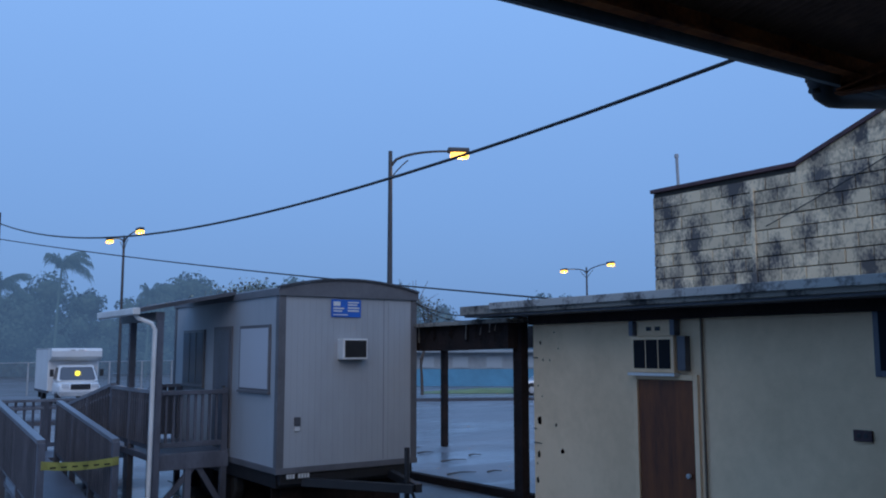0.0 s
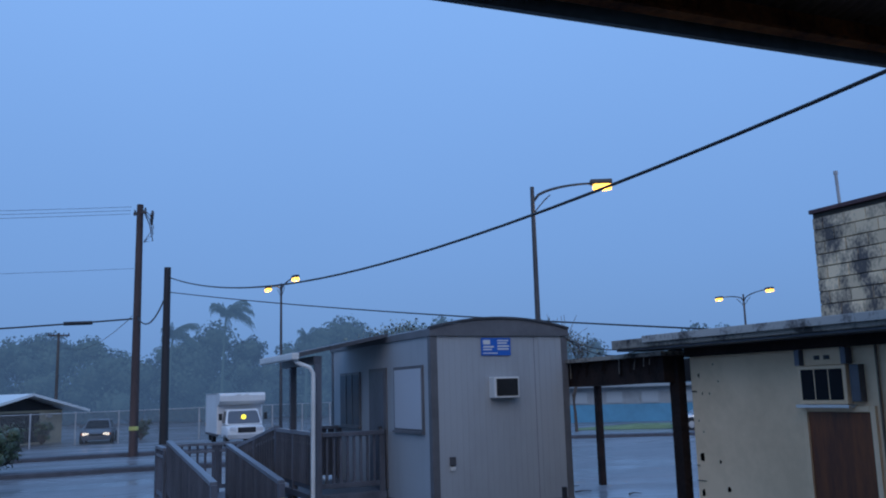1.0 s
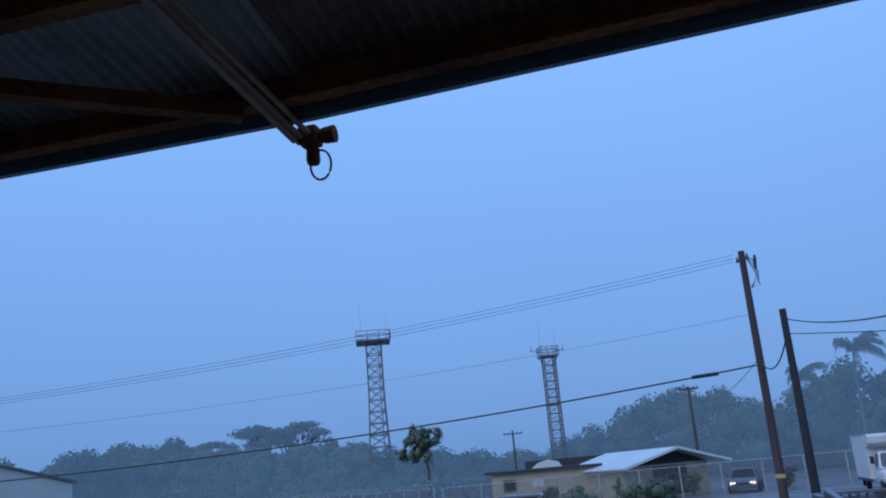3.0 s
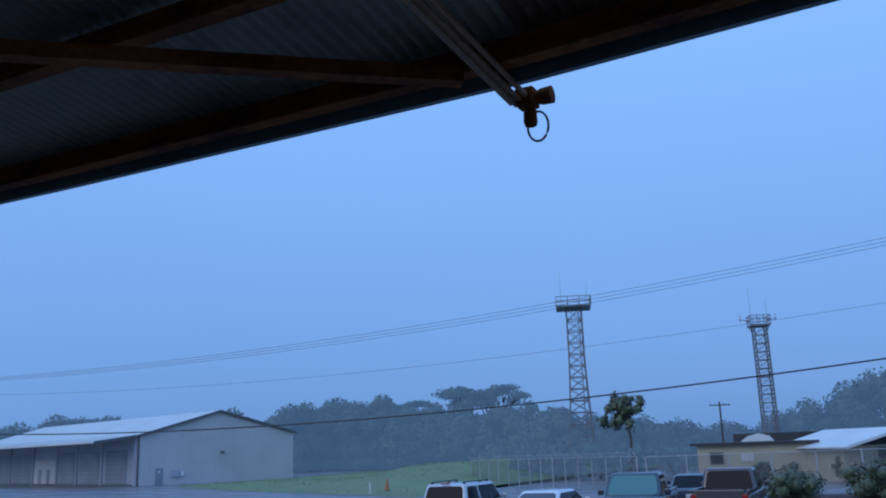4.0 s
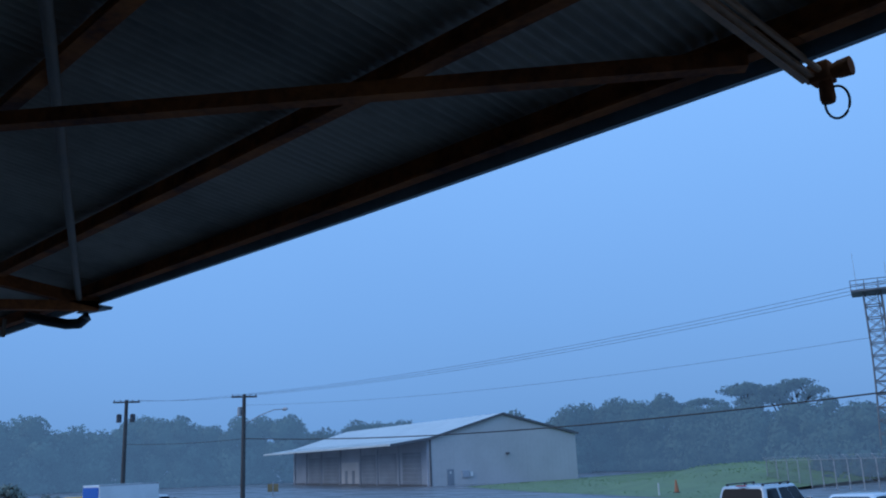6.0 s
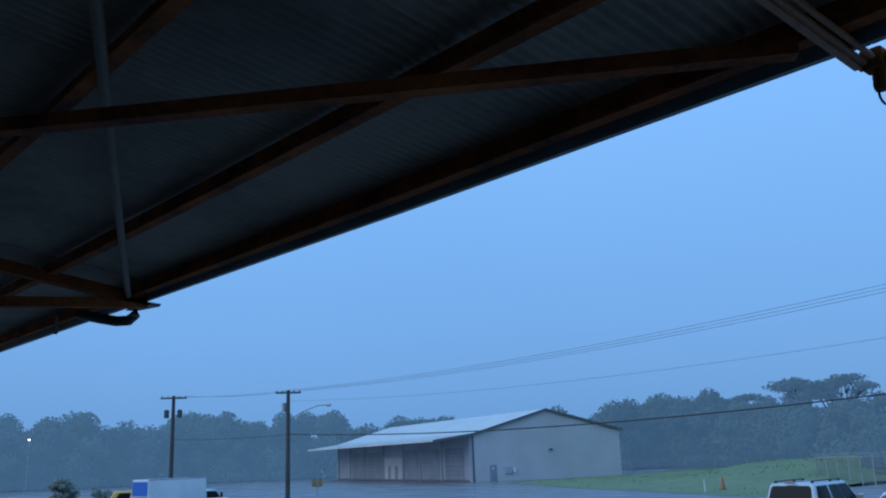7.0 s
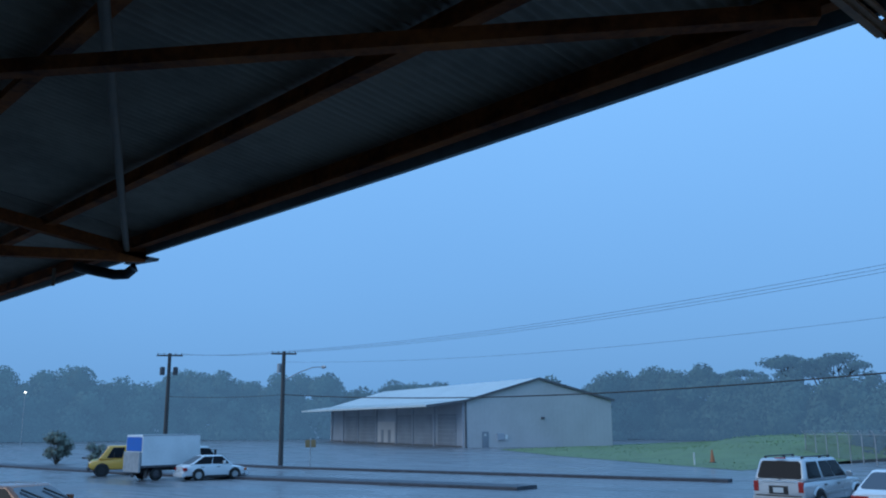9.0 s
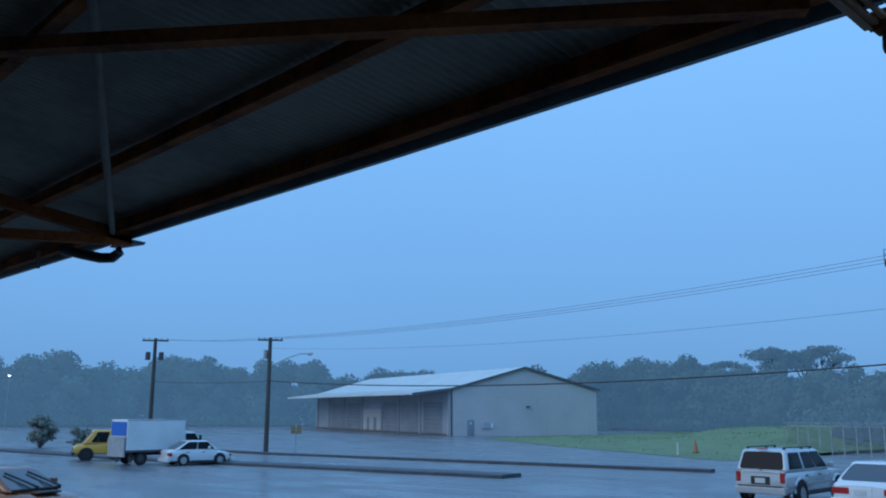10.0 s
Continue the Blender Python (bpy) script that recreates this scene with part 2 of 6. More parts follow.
M_YELLOWWALL = material("yellow_plaster", (0.52, 0.46, 0.33), 0.7, var=0.2, scale=0.6)
M_DARKROOF = material("dark_roofing", (0.06, 0.06, 0.065), 0.8, var=0.4, scale=1)
# haze over the far blue building is put into its wall colours
M_TURQ = material("turquoise_wall", (0.10, 0.33, 0.50), 0.6, var=0.25, scale=0.3)
M_TEALROOF = material("pale_blue_wall", (0.30, 0.35, 0.38), 0.6, var=0.25, scale=0.4)
M_GLASS = glass_material("dark_window_glass", (0.012, 0.014, 0.018))
# panes kept near the wall colour, as the painted haze flattens them
M_PALEPANE = glass_material("pale_blue_pane", (0.36, 0.42, 0.46), 0.2)
M_GLASSGREY = glass_material("hazy_window_glass", (0.11, 0.13, 0.155), 0.12)
M_GLASSGREEN = glass_material("sunshade_glass", (0.11, 0.24, 0.24), 0.15)
M_SCREEN = glass_material("wet_windscreen", (0.09, 0.09, 0.10), 0.06)
M_SCREEN.node_tree.nodes["Principled BSDF"].inputs["Specular IOR Level"].default_value = 1.0
M_BLIND = material("window_blind", (0.46, 0.48, 0.52), 0.35, var=0.03, scale=2)
M_CARWHITE = material("white_car_paint", (0.74, 0.76, 0.78), 0.2, var=0.05, scale=1, coat=0.6)
M_CARSILVER = material("silver_car_paint", (0.56, 0.58, 0.60), 0.25, metal=0.35, var=0.05, scale=1, coat=0.6)
M_CARNAVY = material("navy_car_paint", (0.035, 0.045, 0.07), 0.25, var=0.1, scale=1, coat=0.6)
M_CARGREY = material("grey_car_paint", (0.12, 0.14, 0.17), 0.35, var=0.1, scale=1, coat=0.3)
M_CARBROWN = material("taupe_car_paint", (0.10, 0.085, 0.085), 0.25, metal=0.2, var=0.1, scale=1, coat=0.5)
M_CARBRONZE = material("bronze_car_paint", (0.22, 0.07, 0.02), 0.25, metal=0.2, var=0.1, scale=1, coat=0.6)
M_CARYELLOW = material("yellow_car_paint", (0.80, 0.42, 0.06), 0.3, var=0.08, scale=1, coat=0.5)
M_TYRE = material("tyre_rubber", (0.02, 0.02, 0.02), 0.8, var=0.3, scale=8)
M_RIM = material("alloy_rim", (0.45, 0.46, 0.47), 0.45, metal=0.15, var=0.2, scale=6)
M_RED = material("red_lens", (0.35, 0.012, 0.01), 0.2, var=0.1, scale=5)
M_AMBER = material("amber_lens", (0.65, 0.17, 0.02), 0.25, var=0.1, scale=5)
M_CLEAR = material("headlight_lens", (0.62, 0.64, 0.66), 0.15, var=0.1, scale=5)
M_PLATE = material("number_plate", (0.60, 0.61, 0.60), 0.4, var=0.1, scale=5)
M_TAPE = material("yellow_tape", (0.56, 0.54, 0.16), 0.45, var=0.25, scale=6)
M_ORANGE = material("orange_plastic", (0.45, 0.16, 0.07), 0.5, var=0.15, scale=5)
M_SIGN = material("faded_orange_sign", (0.40, 0.25, 0.11), 0.5, var=0.2, scale=3)
# near-black wet ground; the trailer's shade is in this colour
M_PADSHADE = material("dark_wet_shade", (0.035, 0.032, 0.032), 0.35, var=0.5, scale=1.5, bump=0.5, bscale=9, spec=0.6)
M_DOCK = material("dock_concrete", (0.36, 0.34, 0.31), 0.7, var=0.35, scale=1.0, bump=0.3, bscale=40)
M_BACK = material("shed_wall", (0.45, 0.40, 0.33), 0.8, var=0.3, scale=0.8)


# ---------------------------------------------------------------- mesh helpers
def finish(name, bm, mat, parent=None, label="", smooth=False):
    me = bpy.data.meshes.new(name)
    bmesh.ops.recalc_face_normals(bm, faces=bm.faces)
    bm.to_mesh(me)
    bm.free()
    me.materials.append(mat)
    if smooth:
        for f in me.polygons:
            f.use_smooth = True
        me.set_sharp_from_angle(angle=radians(38))
    ob = new(name, me)
    if parent:
        ob.parent = parent
    if label:
        ob["label"] = label
    return ob


def part(name, bm, mat, parent, label="", smooth=False):
    return finish(name, bm, mat, parent, label, smooth)


def thing(name, m, label, category, group="", kind=""):
    ob = new(name)
    ob.empty_display_size = 0.1
    ob.matrix_basis = m
    return tagged(ob, label, category, group, kind)


def box(lo, hi, bev=0.0, bm=None, m=None):
    bm = bm or bmesh.new()
    vs = [bm.verts.new((x, y, z)) for x in (lo[0], hi[0]) for y in (lo[1], hi[1]) for z in (lo[2], hi[2])]
    fs = [bm.faces.new([vs[i] for i in q]) for q in ((0, 1, 3, 2), (4, 6, 7, 5), (0, 4, 5, 1), (2, 3, 7, 6), (0, 2, 6, 4), (1, 5, 7, 3))]
    if bev:
        es = list({e for f in fs for e in f.edges})
        r = bmesh.ops.bevel(bm, geom=es, offset=bev, segments=2, affect="EDGES", profile=0.6)
        vs = list({v for f in r["faces"] for v in f.verts} | {v for v in vs if v.is_valid})
    if m is not None:
        bmesh.ops.transform(bm, matrix=m, verts=vs)
    return bm


def tube(pts, r, sides=8, bm=None, r_end=None, caps=True):
    """A round bar along a line of points, tapering to r_end."""
    bm = bm or bmesh.new()
    pts = [Vector(p) for p in pts]
    rings, n = [], len(pts)
    for i, p in enumerate(pts):
        d = (pts[min(i + 1, n - 1)] - pts[max(i - 1, 0)]).normalized()
        side = d.cross(Vector((0, 0, 1)) if abs(d.z) < 0.9 else Vector((1, 0, 0))).normalized()
        up = side.cross(d)
        rr = r if r_end is None else r + (r_end - r) * i / (n - 1)
        rings.append([bm.verts.new(p + (side * math.cos(a) + up * math.sin(a)) * rr) for a in (2 * math.pi * k / sides for k in range(sides))])
    for a, b in zip(rings, rings[1:]):
        for k in range(sides):
            bm.faces.new((a[k], a[(k + 1) % sides], b[(k + 1) % sides], b[k]))
    if caps:
        bm.faces.new(rings[0][::-1])
        bm.faces.new(rings[-1])
    return bm


def bar(a, b, w, h, bm=None, lip=0.0):
    """A square bar from a to b, w wide and h high; with lip it is an angle section."""
    bm = bm or bmesh.new()
    a, b = Vector(a), Vector(b)
    d = (b - a).normalized()
    s = d.cross(Vector((0, 0, 1)) if abs(d.z) < 0.95 else Vector((1, 0, 0))).normalized()
    u = s.cross(d)
    if lip:
        prof = [(-w / 2, -h / 2), (w / 2, -h / 2), (w / 2, -h / 2 + lip), (-w / 2 + lip, -h / 2 + lip), (-w / 2 + lip, h / 2), (-w / 2, h / 2)]
    else:
        prof = [(-w / 2, -h / 2), (w / 2, -h / 2), (w / 2, h / 2), (-w / 2, h / 2)]
    ra = [bm.verts.new(a + s * x + u * y) for x, y in prof]
    rb = [bm.verts.new(b + s * x + u * y) for x, y in prof]
    n = len(prof)
    for k in range(n):
        bm.faces.new((ra[k], ra[(k + 1) % n], rb[(k + 1) % n], rb[k]))
    bm.faces.new(ra[::-1])
    bm.faces.new(rb)
    return bm


def prism(profile, y0, y1, bm=None, axis="y"):
    """A profile of (x, z) points, pushed from y0 to y1 (or along x, the profile then being (y, z))."""
    bm = bm or bmesh.new()
    f = (lambda p, t: (p[0], t, p[1])) if axis == "y" else (lambda p, t: (t, p[0], p[1]))
    ra = [bm.verts.new(f(p, y0)) for p in profile]
    rb = [bm.verts.new(f(p, y1)) for p in profile]
    n = len(profile)
    for k in range(n):
        bm.faces.new((ra[k], ra[(k + 1) % n], rb[(k + 1) % n], rb[k]))
    bm.faces.new(ra[::-1])
    bm.faces.new(rb)
    return bm


def lathe(profile, sides=20, axis="y", bm=None, at=(0, 0, 0)):
    """A closed profile of (radius, along) turned round an axis through at."""
    bm = bm or bmesh.new()
    rings = []
    for r, h in profile:
        ring = []
        for k in range(sides):
            c, s = math.cos(2 * math.pi * k / sides) * r, math.sin(2 * math.pi * k / sides) * r
            v = (c, h, s) if axis == "y" else (c, s, h) if axis == "z" else (h, c, s)
            ring.append(bm.verts.new(Vector(v) + Vector(at)))
        rings.append(ring)
    for a, b in zip(rings, rings[1:]):
        for k in range(sides):
            bm.faces.new((a[k], a[(k + 1) % sides], b[(k + 1) % sides], b[k]))
    ends = profile[0] != profile[-1]
    if ends and profile[0][0] > 1e-6:
        bm.faces.new(rings[0][::-1])
    if ends and profile[-1][0] > 1e-6:
        bm.faces.new(rings[-1])
    bmesh.ops.remove_doubles(bm, verts=bm.verts, dist=1e-5)
    return bm


def fast_mesh(name, verts, faces, mat, parent=None, label=""):
    me = bpy.data.meshes.new(name)
    me.from_pydata(verts, [], faces)
    me.materials.append(mat)
    me.update()
    ob = new(name, me)
    if parent:
        ob.parent = parent
    if label:
        ob["label"] = label
    return ob


def store_lit(me, directions):
    """Keep the direction in which each corner of a leaf faces the light."""
    me.attributes.new("lit", "FLOAT_VECTOR", "POINT").data.foreach_set("vector", directions.astype(np.float32).ravel())


def ground_z(x):
    return -0.7 * min(1.0, max(0.0, (2 - x) / 62))


# ---------------------------------------------------------------- ground
gx = [-3000, -900, -400, -250, -160, -110, -75, -60, -43, -25, -12, 2, 20, 60, 120, 300, 900, 3000]
gy = [-3000, -600, -100, -20, 0, 20, 60, 120, 250, 500, 1200, 3000]
gv = [(x, y, ground_z(x)) for x in gx for y in gy]
ny = len(gy)
gf = [(i * ny + j, (i + 1) * ny + j, (i + 1) * ny + j + 1, i * ny + j + 1) for i in range(len(gx) - 1) for j in range(ny - 1)]
tagged(fast_mesh("ground", gv, gf, M_ASPHALT), "rain-soaked dark asphalt car park with standing water", "ground", kind="structure")


def strip(name, pts, width, height, mat, label, category, lift=0.0):
    """A low kerb or island along a line, with rounded shoulders, following the ground."""
    bm = bmesh.new()
    rows = []
    P2 = [Vector((p[0], p[1], 0)) for p in pts]
    for i, p in enumerate(P2):
        d = (P2[min(i + 1, len(P2) - 1)] - P2[max(i - 1, 0)]).normalized()
        s = Vector((-d.y, d.x, 0))
        z = ground_z(p.x)
        rows.append([bm.verts.new(p + s * o + Vector((0, 0, z + h))) for o, h in ((-width / 2, -0.05), (-width / 2, height * 0.75), (-width / 2 + 0.04, height), (width / 2 - 0.04, height), (width / 2, height * 0.75), (width / 2, -0.05))])
    for a, b in zip(rows, rows[1:]):
        for k in range(5):
            bm.faces.new((a[k], a[k + 1], b[k + 1], b[k]))
    bm.faces.new(rows[0])
    bm.faces.new(rows[-1][::-1])
    return tagged(finish(name, bm, mat), label, category, kind="structure")


def line(a, b, n=12):
    return [(a[0] + (b[0] - a[0]) * i / n, a[1] + (b[1] - a[1]) * i / n) for i in range(n + 1)]


strip("kerb_island", line((-28.9, 28.4), (-82, 20.5)), 1.6, 0.16, M_KERB, "long dark wet kerbed island in the car park", "kerb")
strip("kerb_far", line((-24.5, 38.2), (-92, 31.5)), 0.5, 0.16, M_KERB, "long wet concrete kerb beside the far drive", "kerb")
strip("kerb_pole", line((-13, 42.6), (16, 41.2)), 0.9, 0.18, M_KERB, "dark wet kerb at the foot of the power pole", "kerb")
strip("kerb_near", line((-11, 34.2), (6, 32.4)), 0.9, 0.18, M_KERB, "dark wet kerb beside the short black pole", "kerb")
strip("kerb_lot", line((17, 40.0), (45, 26.0)), 0.5, 0.16, M_KERB, "wet kerb across the far side of the lot", "kerb")


# grass verge by the warehouse
def lawn(name, quad, n, tall, label, seed, mound=0.0):
    rng = np.random.default_rng(seed)
    q = np.array(quad, float)
    us, vs = np.linspace(0, 1, 25), np.linspace(0, 1, 13)

    def lie(u, v, x, y):
        edge = min(u, 1 - u, v, 1 - v)
        z = ground_z(x) + 0.02 + 0.35 * min(1, edge * 6) * (0.6 + 0.6 * noise.noise((x * 0.07, y * 0.07, 1)))
        return z + mound * math.exp(-((u - 0.26) / 0.2) ** 2) * min(1, max(0, v - 0.10) * 4) * (0.75 + 0.5 * noise.noise((x * 0.11, y * 0.11, 4)))
    pts, faces = [], []
    for u in us:
        for v in vs:
            p = (q[0] * (1 - u) + q[1] * u) * (1 - v) + (q[3] * (1 - u) + q[2] * u) * v
            pts.append((p[0], p[1], lie(u, v, p[0], p[1])))
    for i in range(24):
        for j in range(12):
            faces.append((i * 13 + j, (i + 1) * 13 + j, (i + 1) * 13 + j + 1, i * 13 + j + 1))
    turf = tagged(fast_mesh(name, pts, faces, M_SOIL), label, "grass", kind="stuff")
    u, v = rng.random(n), rng.random(n) ** 0.8
    a = rng.random(n) * math.pi * 2
    h = tall * (0.4 + rng.random(n))
    w = 0.03 + 0.04 * rng.random(n)
    base = (q[0] * (1 - u)[:, None] + q[1] * u[:, None]) * (1 - v)[:, None] + (q[3] * (1 - u)[:, None] + q[2] * u[:, None]) * v[:, None]
    V, Fc = [], []
    for i in range(n):
        x, y = base[i]
        z = lie(u[i], v[i], x, y) - 0.03
        cx, sx = math.cos(a[i]), math.sin(a[i])
        dx, dy = -sx * w[i], cx * w[i]
        k = len(V)
        V += [(x - dx, y - dy, z), (x + dx, y + dy, z), (x + cx * h[i] * 1.6, y + sx * h[i] * 1.6, z + h[i] * 0.8)]
        Fc.append((k, k + 1, k + 2))
    blades = fast_mesh("grass_blades", V, Fc, M_GRASS, turf)
    blades["kind"] = "stuff"
    return turf


lawn("grass_verge", [(-30, 49), (-80, 78.5), (-84, 140), (-26, 100)], 16000, 0.11, "bright green rain-beaten grass verge beside the warehouse", 1, 2.1)
lawn("grass_strip", [(28, 43), (46, 31), (47.5, 33), (29.5, 45)], 500, 0.08, "strip of wet grass along the far road", 2)


# ---------------------------------------------------------------- shed over the camera
EDGE_Y, SLOPE = 2.39, 0.15
BAYS = ((-21.0, 4.52, -6.0, 4.339), (-6.0, 4.339, -2.701, 4.325), (-2.70, 4.325, 7.6, 4.63))


def edge_z(x):
    x0, za, x1, zb = BAYS[0] if x < -6.0 else BAYS[1] if x < -2.71 else BAYS[2]
    return za + (zb - za) * (x - x0) / (x1 - x0)


def roof_z(x, y):
    return edge_z(x) + 0.20 + SLOPE * (EDGE_Y - y)


def corrugated(x0, x1, y0, y1, lift, pitch=0.076, amp=0.015):
    n = int((x1 - x0) / pitch * 6)
    ys = [y0, (y0 + y1) / 2, y1]
    V = []
    for i in range(n + 1):
        x = x0 + (x1 - x0) * i / n
        for y in ys:
            V.append((x, y, roof_z(x0 + 0.02, y) + (roof_z(x1 - 0.02, y) - roof_z(x0 + 0.02, y)) * i / n + lift + amp * math.sin(2 * math.pi * (x - x0) / pitch)))
    Fc = [(i * 3 + j, (i + 1) * 3 + j, (i + 1) * 3 + j + 1, i * 3 + j + 1) for i in range(n) for j in range(2)]
    return V, Fc


shed = thing("shed_roof", Matrix(), "dark corrugated metal shed roof on rusty steel purlins", "roof", kind="structure")
for bay, (bx0, bz0, bx1, bz1) in enumerate(BAYS):
    count = (7, 2, 5)[bay]
    for i in range(count):
        xa, xb = bx0 + (bx1 - bx0) * i / count, bx0 + (bx1 - bx0) * (i + 1) / count
        V, Fc = corrugated(xa, xb + (0.03 if i < count - 1 else 0.07), -7.2, 2.42, 0.006 * (i % 2))
        # last bay: rust colour plus painted shade
        sh = fast_mesh("roof_sheet", V, Fc, M_RUSTSHADE if bay == 2 else M_CORR, shed, "rust-brown corrugated sheet darkened for shade" if bay == 2 else "")
        for f in sh.data.polygons:
            f.use_smooth = True
    part("fascia", bar((bx0, 2.38, bz0 + 0.10), (bx1, 2.38, bz1 + 0.10), 0.04, 0.20), M_FASCIA, shed, "weathered dark fascia board")
    part("edge_flashing", bar((bx0, 2.42, bz0 + 0.13), (bx1, 2.42, bz1 + 0.13), 0.016, 0.20), M_FASCIA, shed)
    part("edge_beam", bar((bx0, 2.24, bz0 + 0.12), (bx1, 2.24, bz1 + 0.12), 0.09, 0.16, lip=0.02), M_RUST, shed, "rusty steel edge beam")
    for y in (1.36, 0.14, -1.1, -2.4, -3.8, -5.3):
        part("purlin", bar((bx0, y, roof_z(bx0, y) - 0.11), (bx1, y, roof_z(bx1 - 0.0, y) - 0.11), 0.09, 0.16, lip=0.02), M_RUST, shed)
part("diagonal_brace", bar((-2.95, 2.214, 4.347), (-9.7, -3.05, 4.47), 0.085, 0.075, lip=0.012), M_RUST, shed, "rusty angle-iron wind brace")
part("diagonal_brace", bar((-18.0, 2.30, 4.50), (-11.2, -3.0, 4.48), 0.085, 0.075, lip=0.012), M_RUST, shed)
for tx in (-10.35, 5.1):
    yb, ez = -6.8, edge_z(tx)
    truss = part("truss", bar((tx, 2.36, ez + 0.0), (tx, yb, roof_z(tx, yb) - 0.24), 0.10, 0.12, lip=0.014), M_RUST, shed, "rusty steel truss rafter")
    part("bottom_chord", bar((tx, 2.36, ez - 0.03), (tx, yb, ez - 0.75), 0.10, 0.10, lip=0.014), M_RUST, truss)
    for k in range(4):
        y0 = 0.9 - 1.9 * k
        part("web", bar((tx, y0, ez - 0.03 + (y0 - 2.36) * 0.079), (tx, y0 - 0.9, roof_z(tx, y0 - 0.9) - 0.24), 0.06, 0.06, lip=0.01), M_RUST, truss)

# downpipe with its gutter stub, at the far truss
EZ = edge_z(-10.7)
dp = thing("downpipe", Matrix(), "grey conduit and black elbow pipe at the roof edge", "pipe")
part("conduit", tube([(-10.72, 2.33, EZ), (-4.4, -0.42, 4.72)], 0.032, 10), M_CONDUIT, dp, smooth=True)
part("elbow", tube([(-11.45, 2.05, EZ - 0.02), (-11.15, 2.18, EZ - 0.10), (-10.98, 2.30, EZ - 0.145), (-10.84, 2.38, EZ - 0.15), (-10.74, 2.41, EZ - 0.10), (-10.70, 2.41, EZ + 0.04)], 0.058, 12), M_BLACK, dp, "black plastic elbow pipe", smooth=True)
part("flashing_tip", prism([(-10.9, EZ - 0.03), (-10.25, EZ - 0.075), (-10.22, EZ - 0.05), (-10.6, EZ + 0.04)], 2.36, 2.48), M_FASCIA, dp)
part("hanger", bar((-12.4, 2.1, EZ - 0.12), (-12.4, 2.1, EZ + 0.1), 0.03, 0.05), M_CONDUIT, dp)

EZ = edge_z(4.9)
dp2 = thing("gutter_end", Matrix(), "black round gutter outlet under the roof edge", "gutter")
part("trough", tube([(5.10, 2.5, 4.70), (5.11, 2.5, 4.62), (5.16, 2.5, 4.56), (5.26, 2.5, 4.54), (5.42, 2.5, 4.56), (7.4, 2.46, 4.86)], 0.105, 16), M_BLACK, dp2, smooth=True)
part("end_cap", lathe([(0.0, -0.012), (0.10, -0.012), (0.112, 0.0), (0.112, 0.07), (0.0, 0.07)], 16, "z", at=(5.10, 2.5, 4.63)), M_BLACK, dp2)
part("clip", tube([(4.96, 2.5, 4.515), (5.0, 2.5, 4.525), (5.09, 2.5, 4.545)], 0.022, 8), M_BLACK, dp2)

# conduit arm with lamp holder and loop of wire, at the roof edge
arm = thing("conduit_arm", Matrix(), "steel arm with old lamp holder and wire loop", "bracket")
part("channel", bar((-2.905, -0.45, 4.631), (-2.80, 2.53, 4.315), 0.072, 0.06, lip=0.018), M_ARM, arm)
part("flange", bar((-2.905, -0.45, 4.592), (-2.80, 2.53, 4.277), 0.020, 0.012), M_ARM, arm)
part("pipe", tube([(-2.85, -0.45, 4.625), (-2.742, 2.50, 4.318), (-2.735, 2.56, 4.30)], 0.015, 8), M_ARM, arm, smooth=True)
part("junction_box", box((-2.80, 2.50, 4.265), (-2.70, 2.60, 4.36), 0.012), M_RUST, arm)
part("lamp_holder", lathe([(0.0, -0.10), (0.030, -0.10), (0.036, -0.08), (0.032, 0.0), (0.036, 0.05), (0.0, 0.05)], 12, "z", at=(-2.738, 2.55, 4.265)), M_RUST, arm, smooth=True)
part("floodlight", lathe([(0.0, -0.10), (0.025, -0.09), (0.042, -0.035), (0.045, 0.02), (0.0, 0.03)], 16, "x", at=(-2.635, 2.55, 4.307)), M_RUST, arm, smooth=True)
loop = [(-2.70 + 0.055 * math.cos(a), 2.55, 4.155 + 0.078 * math.sin(a)) for a in (2 * math.pi * k / 24 for k in range(25))]
part("wire_loop", tube(loop, 0.006, 6, caps=False), M_CABLE, arm)

# dock under the camera and the unseen wall added to close it, pale to bounce light
tagged(finish("dock", box((-21, -7.2, -0.1), (7.6, 1.2, 1.0), 0.02), M_DOCK), "bare concrete loading dock slab", "dock", kind="structure")
tagged(finish("wall_back", box((-21.2, -7.5, -0.1), (7.8, -7.25, 6.6)), M_BACK), "plain unseen shed wall added behind the dock", "wall", kind="structure")
for px in (-19.5, 6.9):
    tagged(finish("shed_post", box((px - 0.07, 0.8, 1.0), (px + 0.07, 0.94, roof_z(px, 0.87) - 0.03), 0.01), M_RUST), "rusty square steel post on the dock", "post", kind="structure")


# ---------------------------------------------------------------- office trailer
TX0, TX1, TY0, TY1, TZ0, TZ1 = 4.45, 6.90, 11.0, 15.95, 0.80, 3.42
trailer = thing("office_trailer", Matrix(), "grey-beige mobile office trailer with dark trim and arched roof", "trailer")
part("body", box((TX0, TY0, TZ0), (TX1, TY1, TZ1), 0.01), M_TRAILER, trailer)
arc = [(TX0 - 0.03 + (TX1 - TX0 + 0.06) * i / 14, TZ1 + 0.09 + 0.16 * (1 - (2 * i / 14 - 1) ** 2)) for i in range(15)]
part("roof", prism(arc + [(TX1 + 0.03, TZ1 - 0.02), (TX0 - 0.03, TZ1 - 0.02)], TY0 - 0.04, TY1 + 0.04), M_TRIM, trailer, "dark grey arched roof cap")
part("roof_edge", prism([(x, z + 0.002) for x, z in arc] + [(x, z + 0.035) for x, z in arc[::-1]], TY0 - 0.07, TY0 + 0.05), M_DARKSTEEL, trailer)
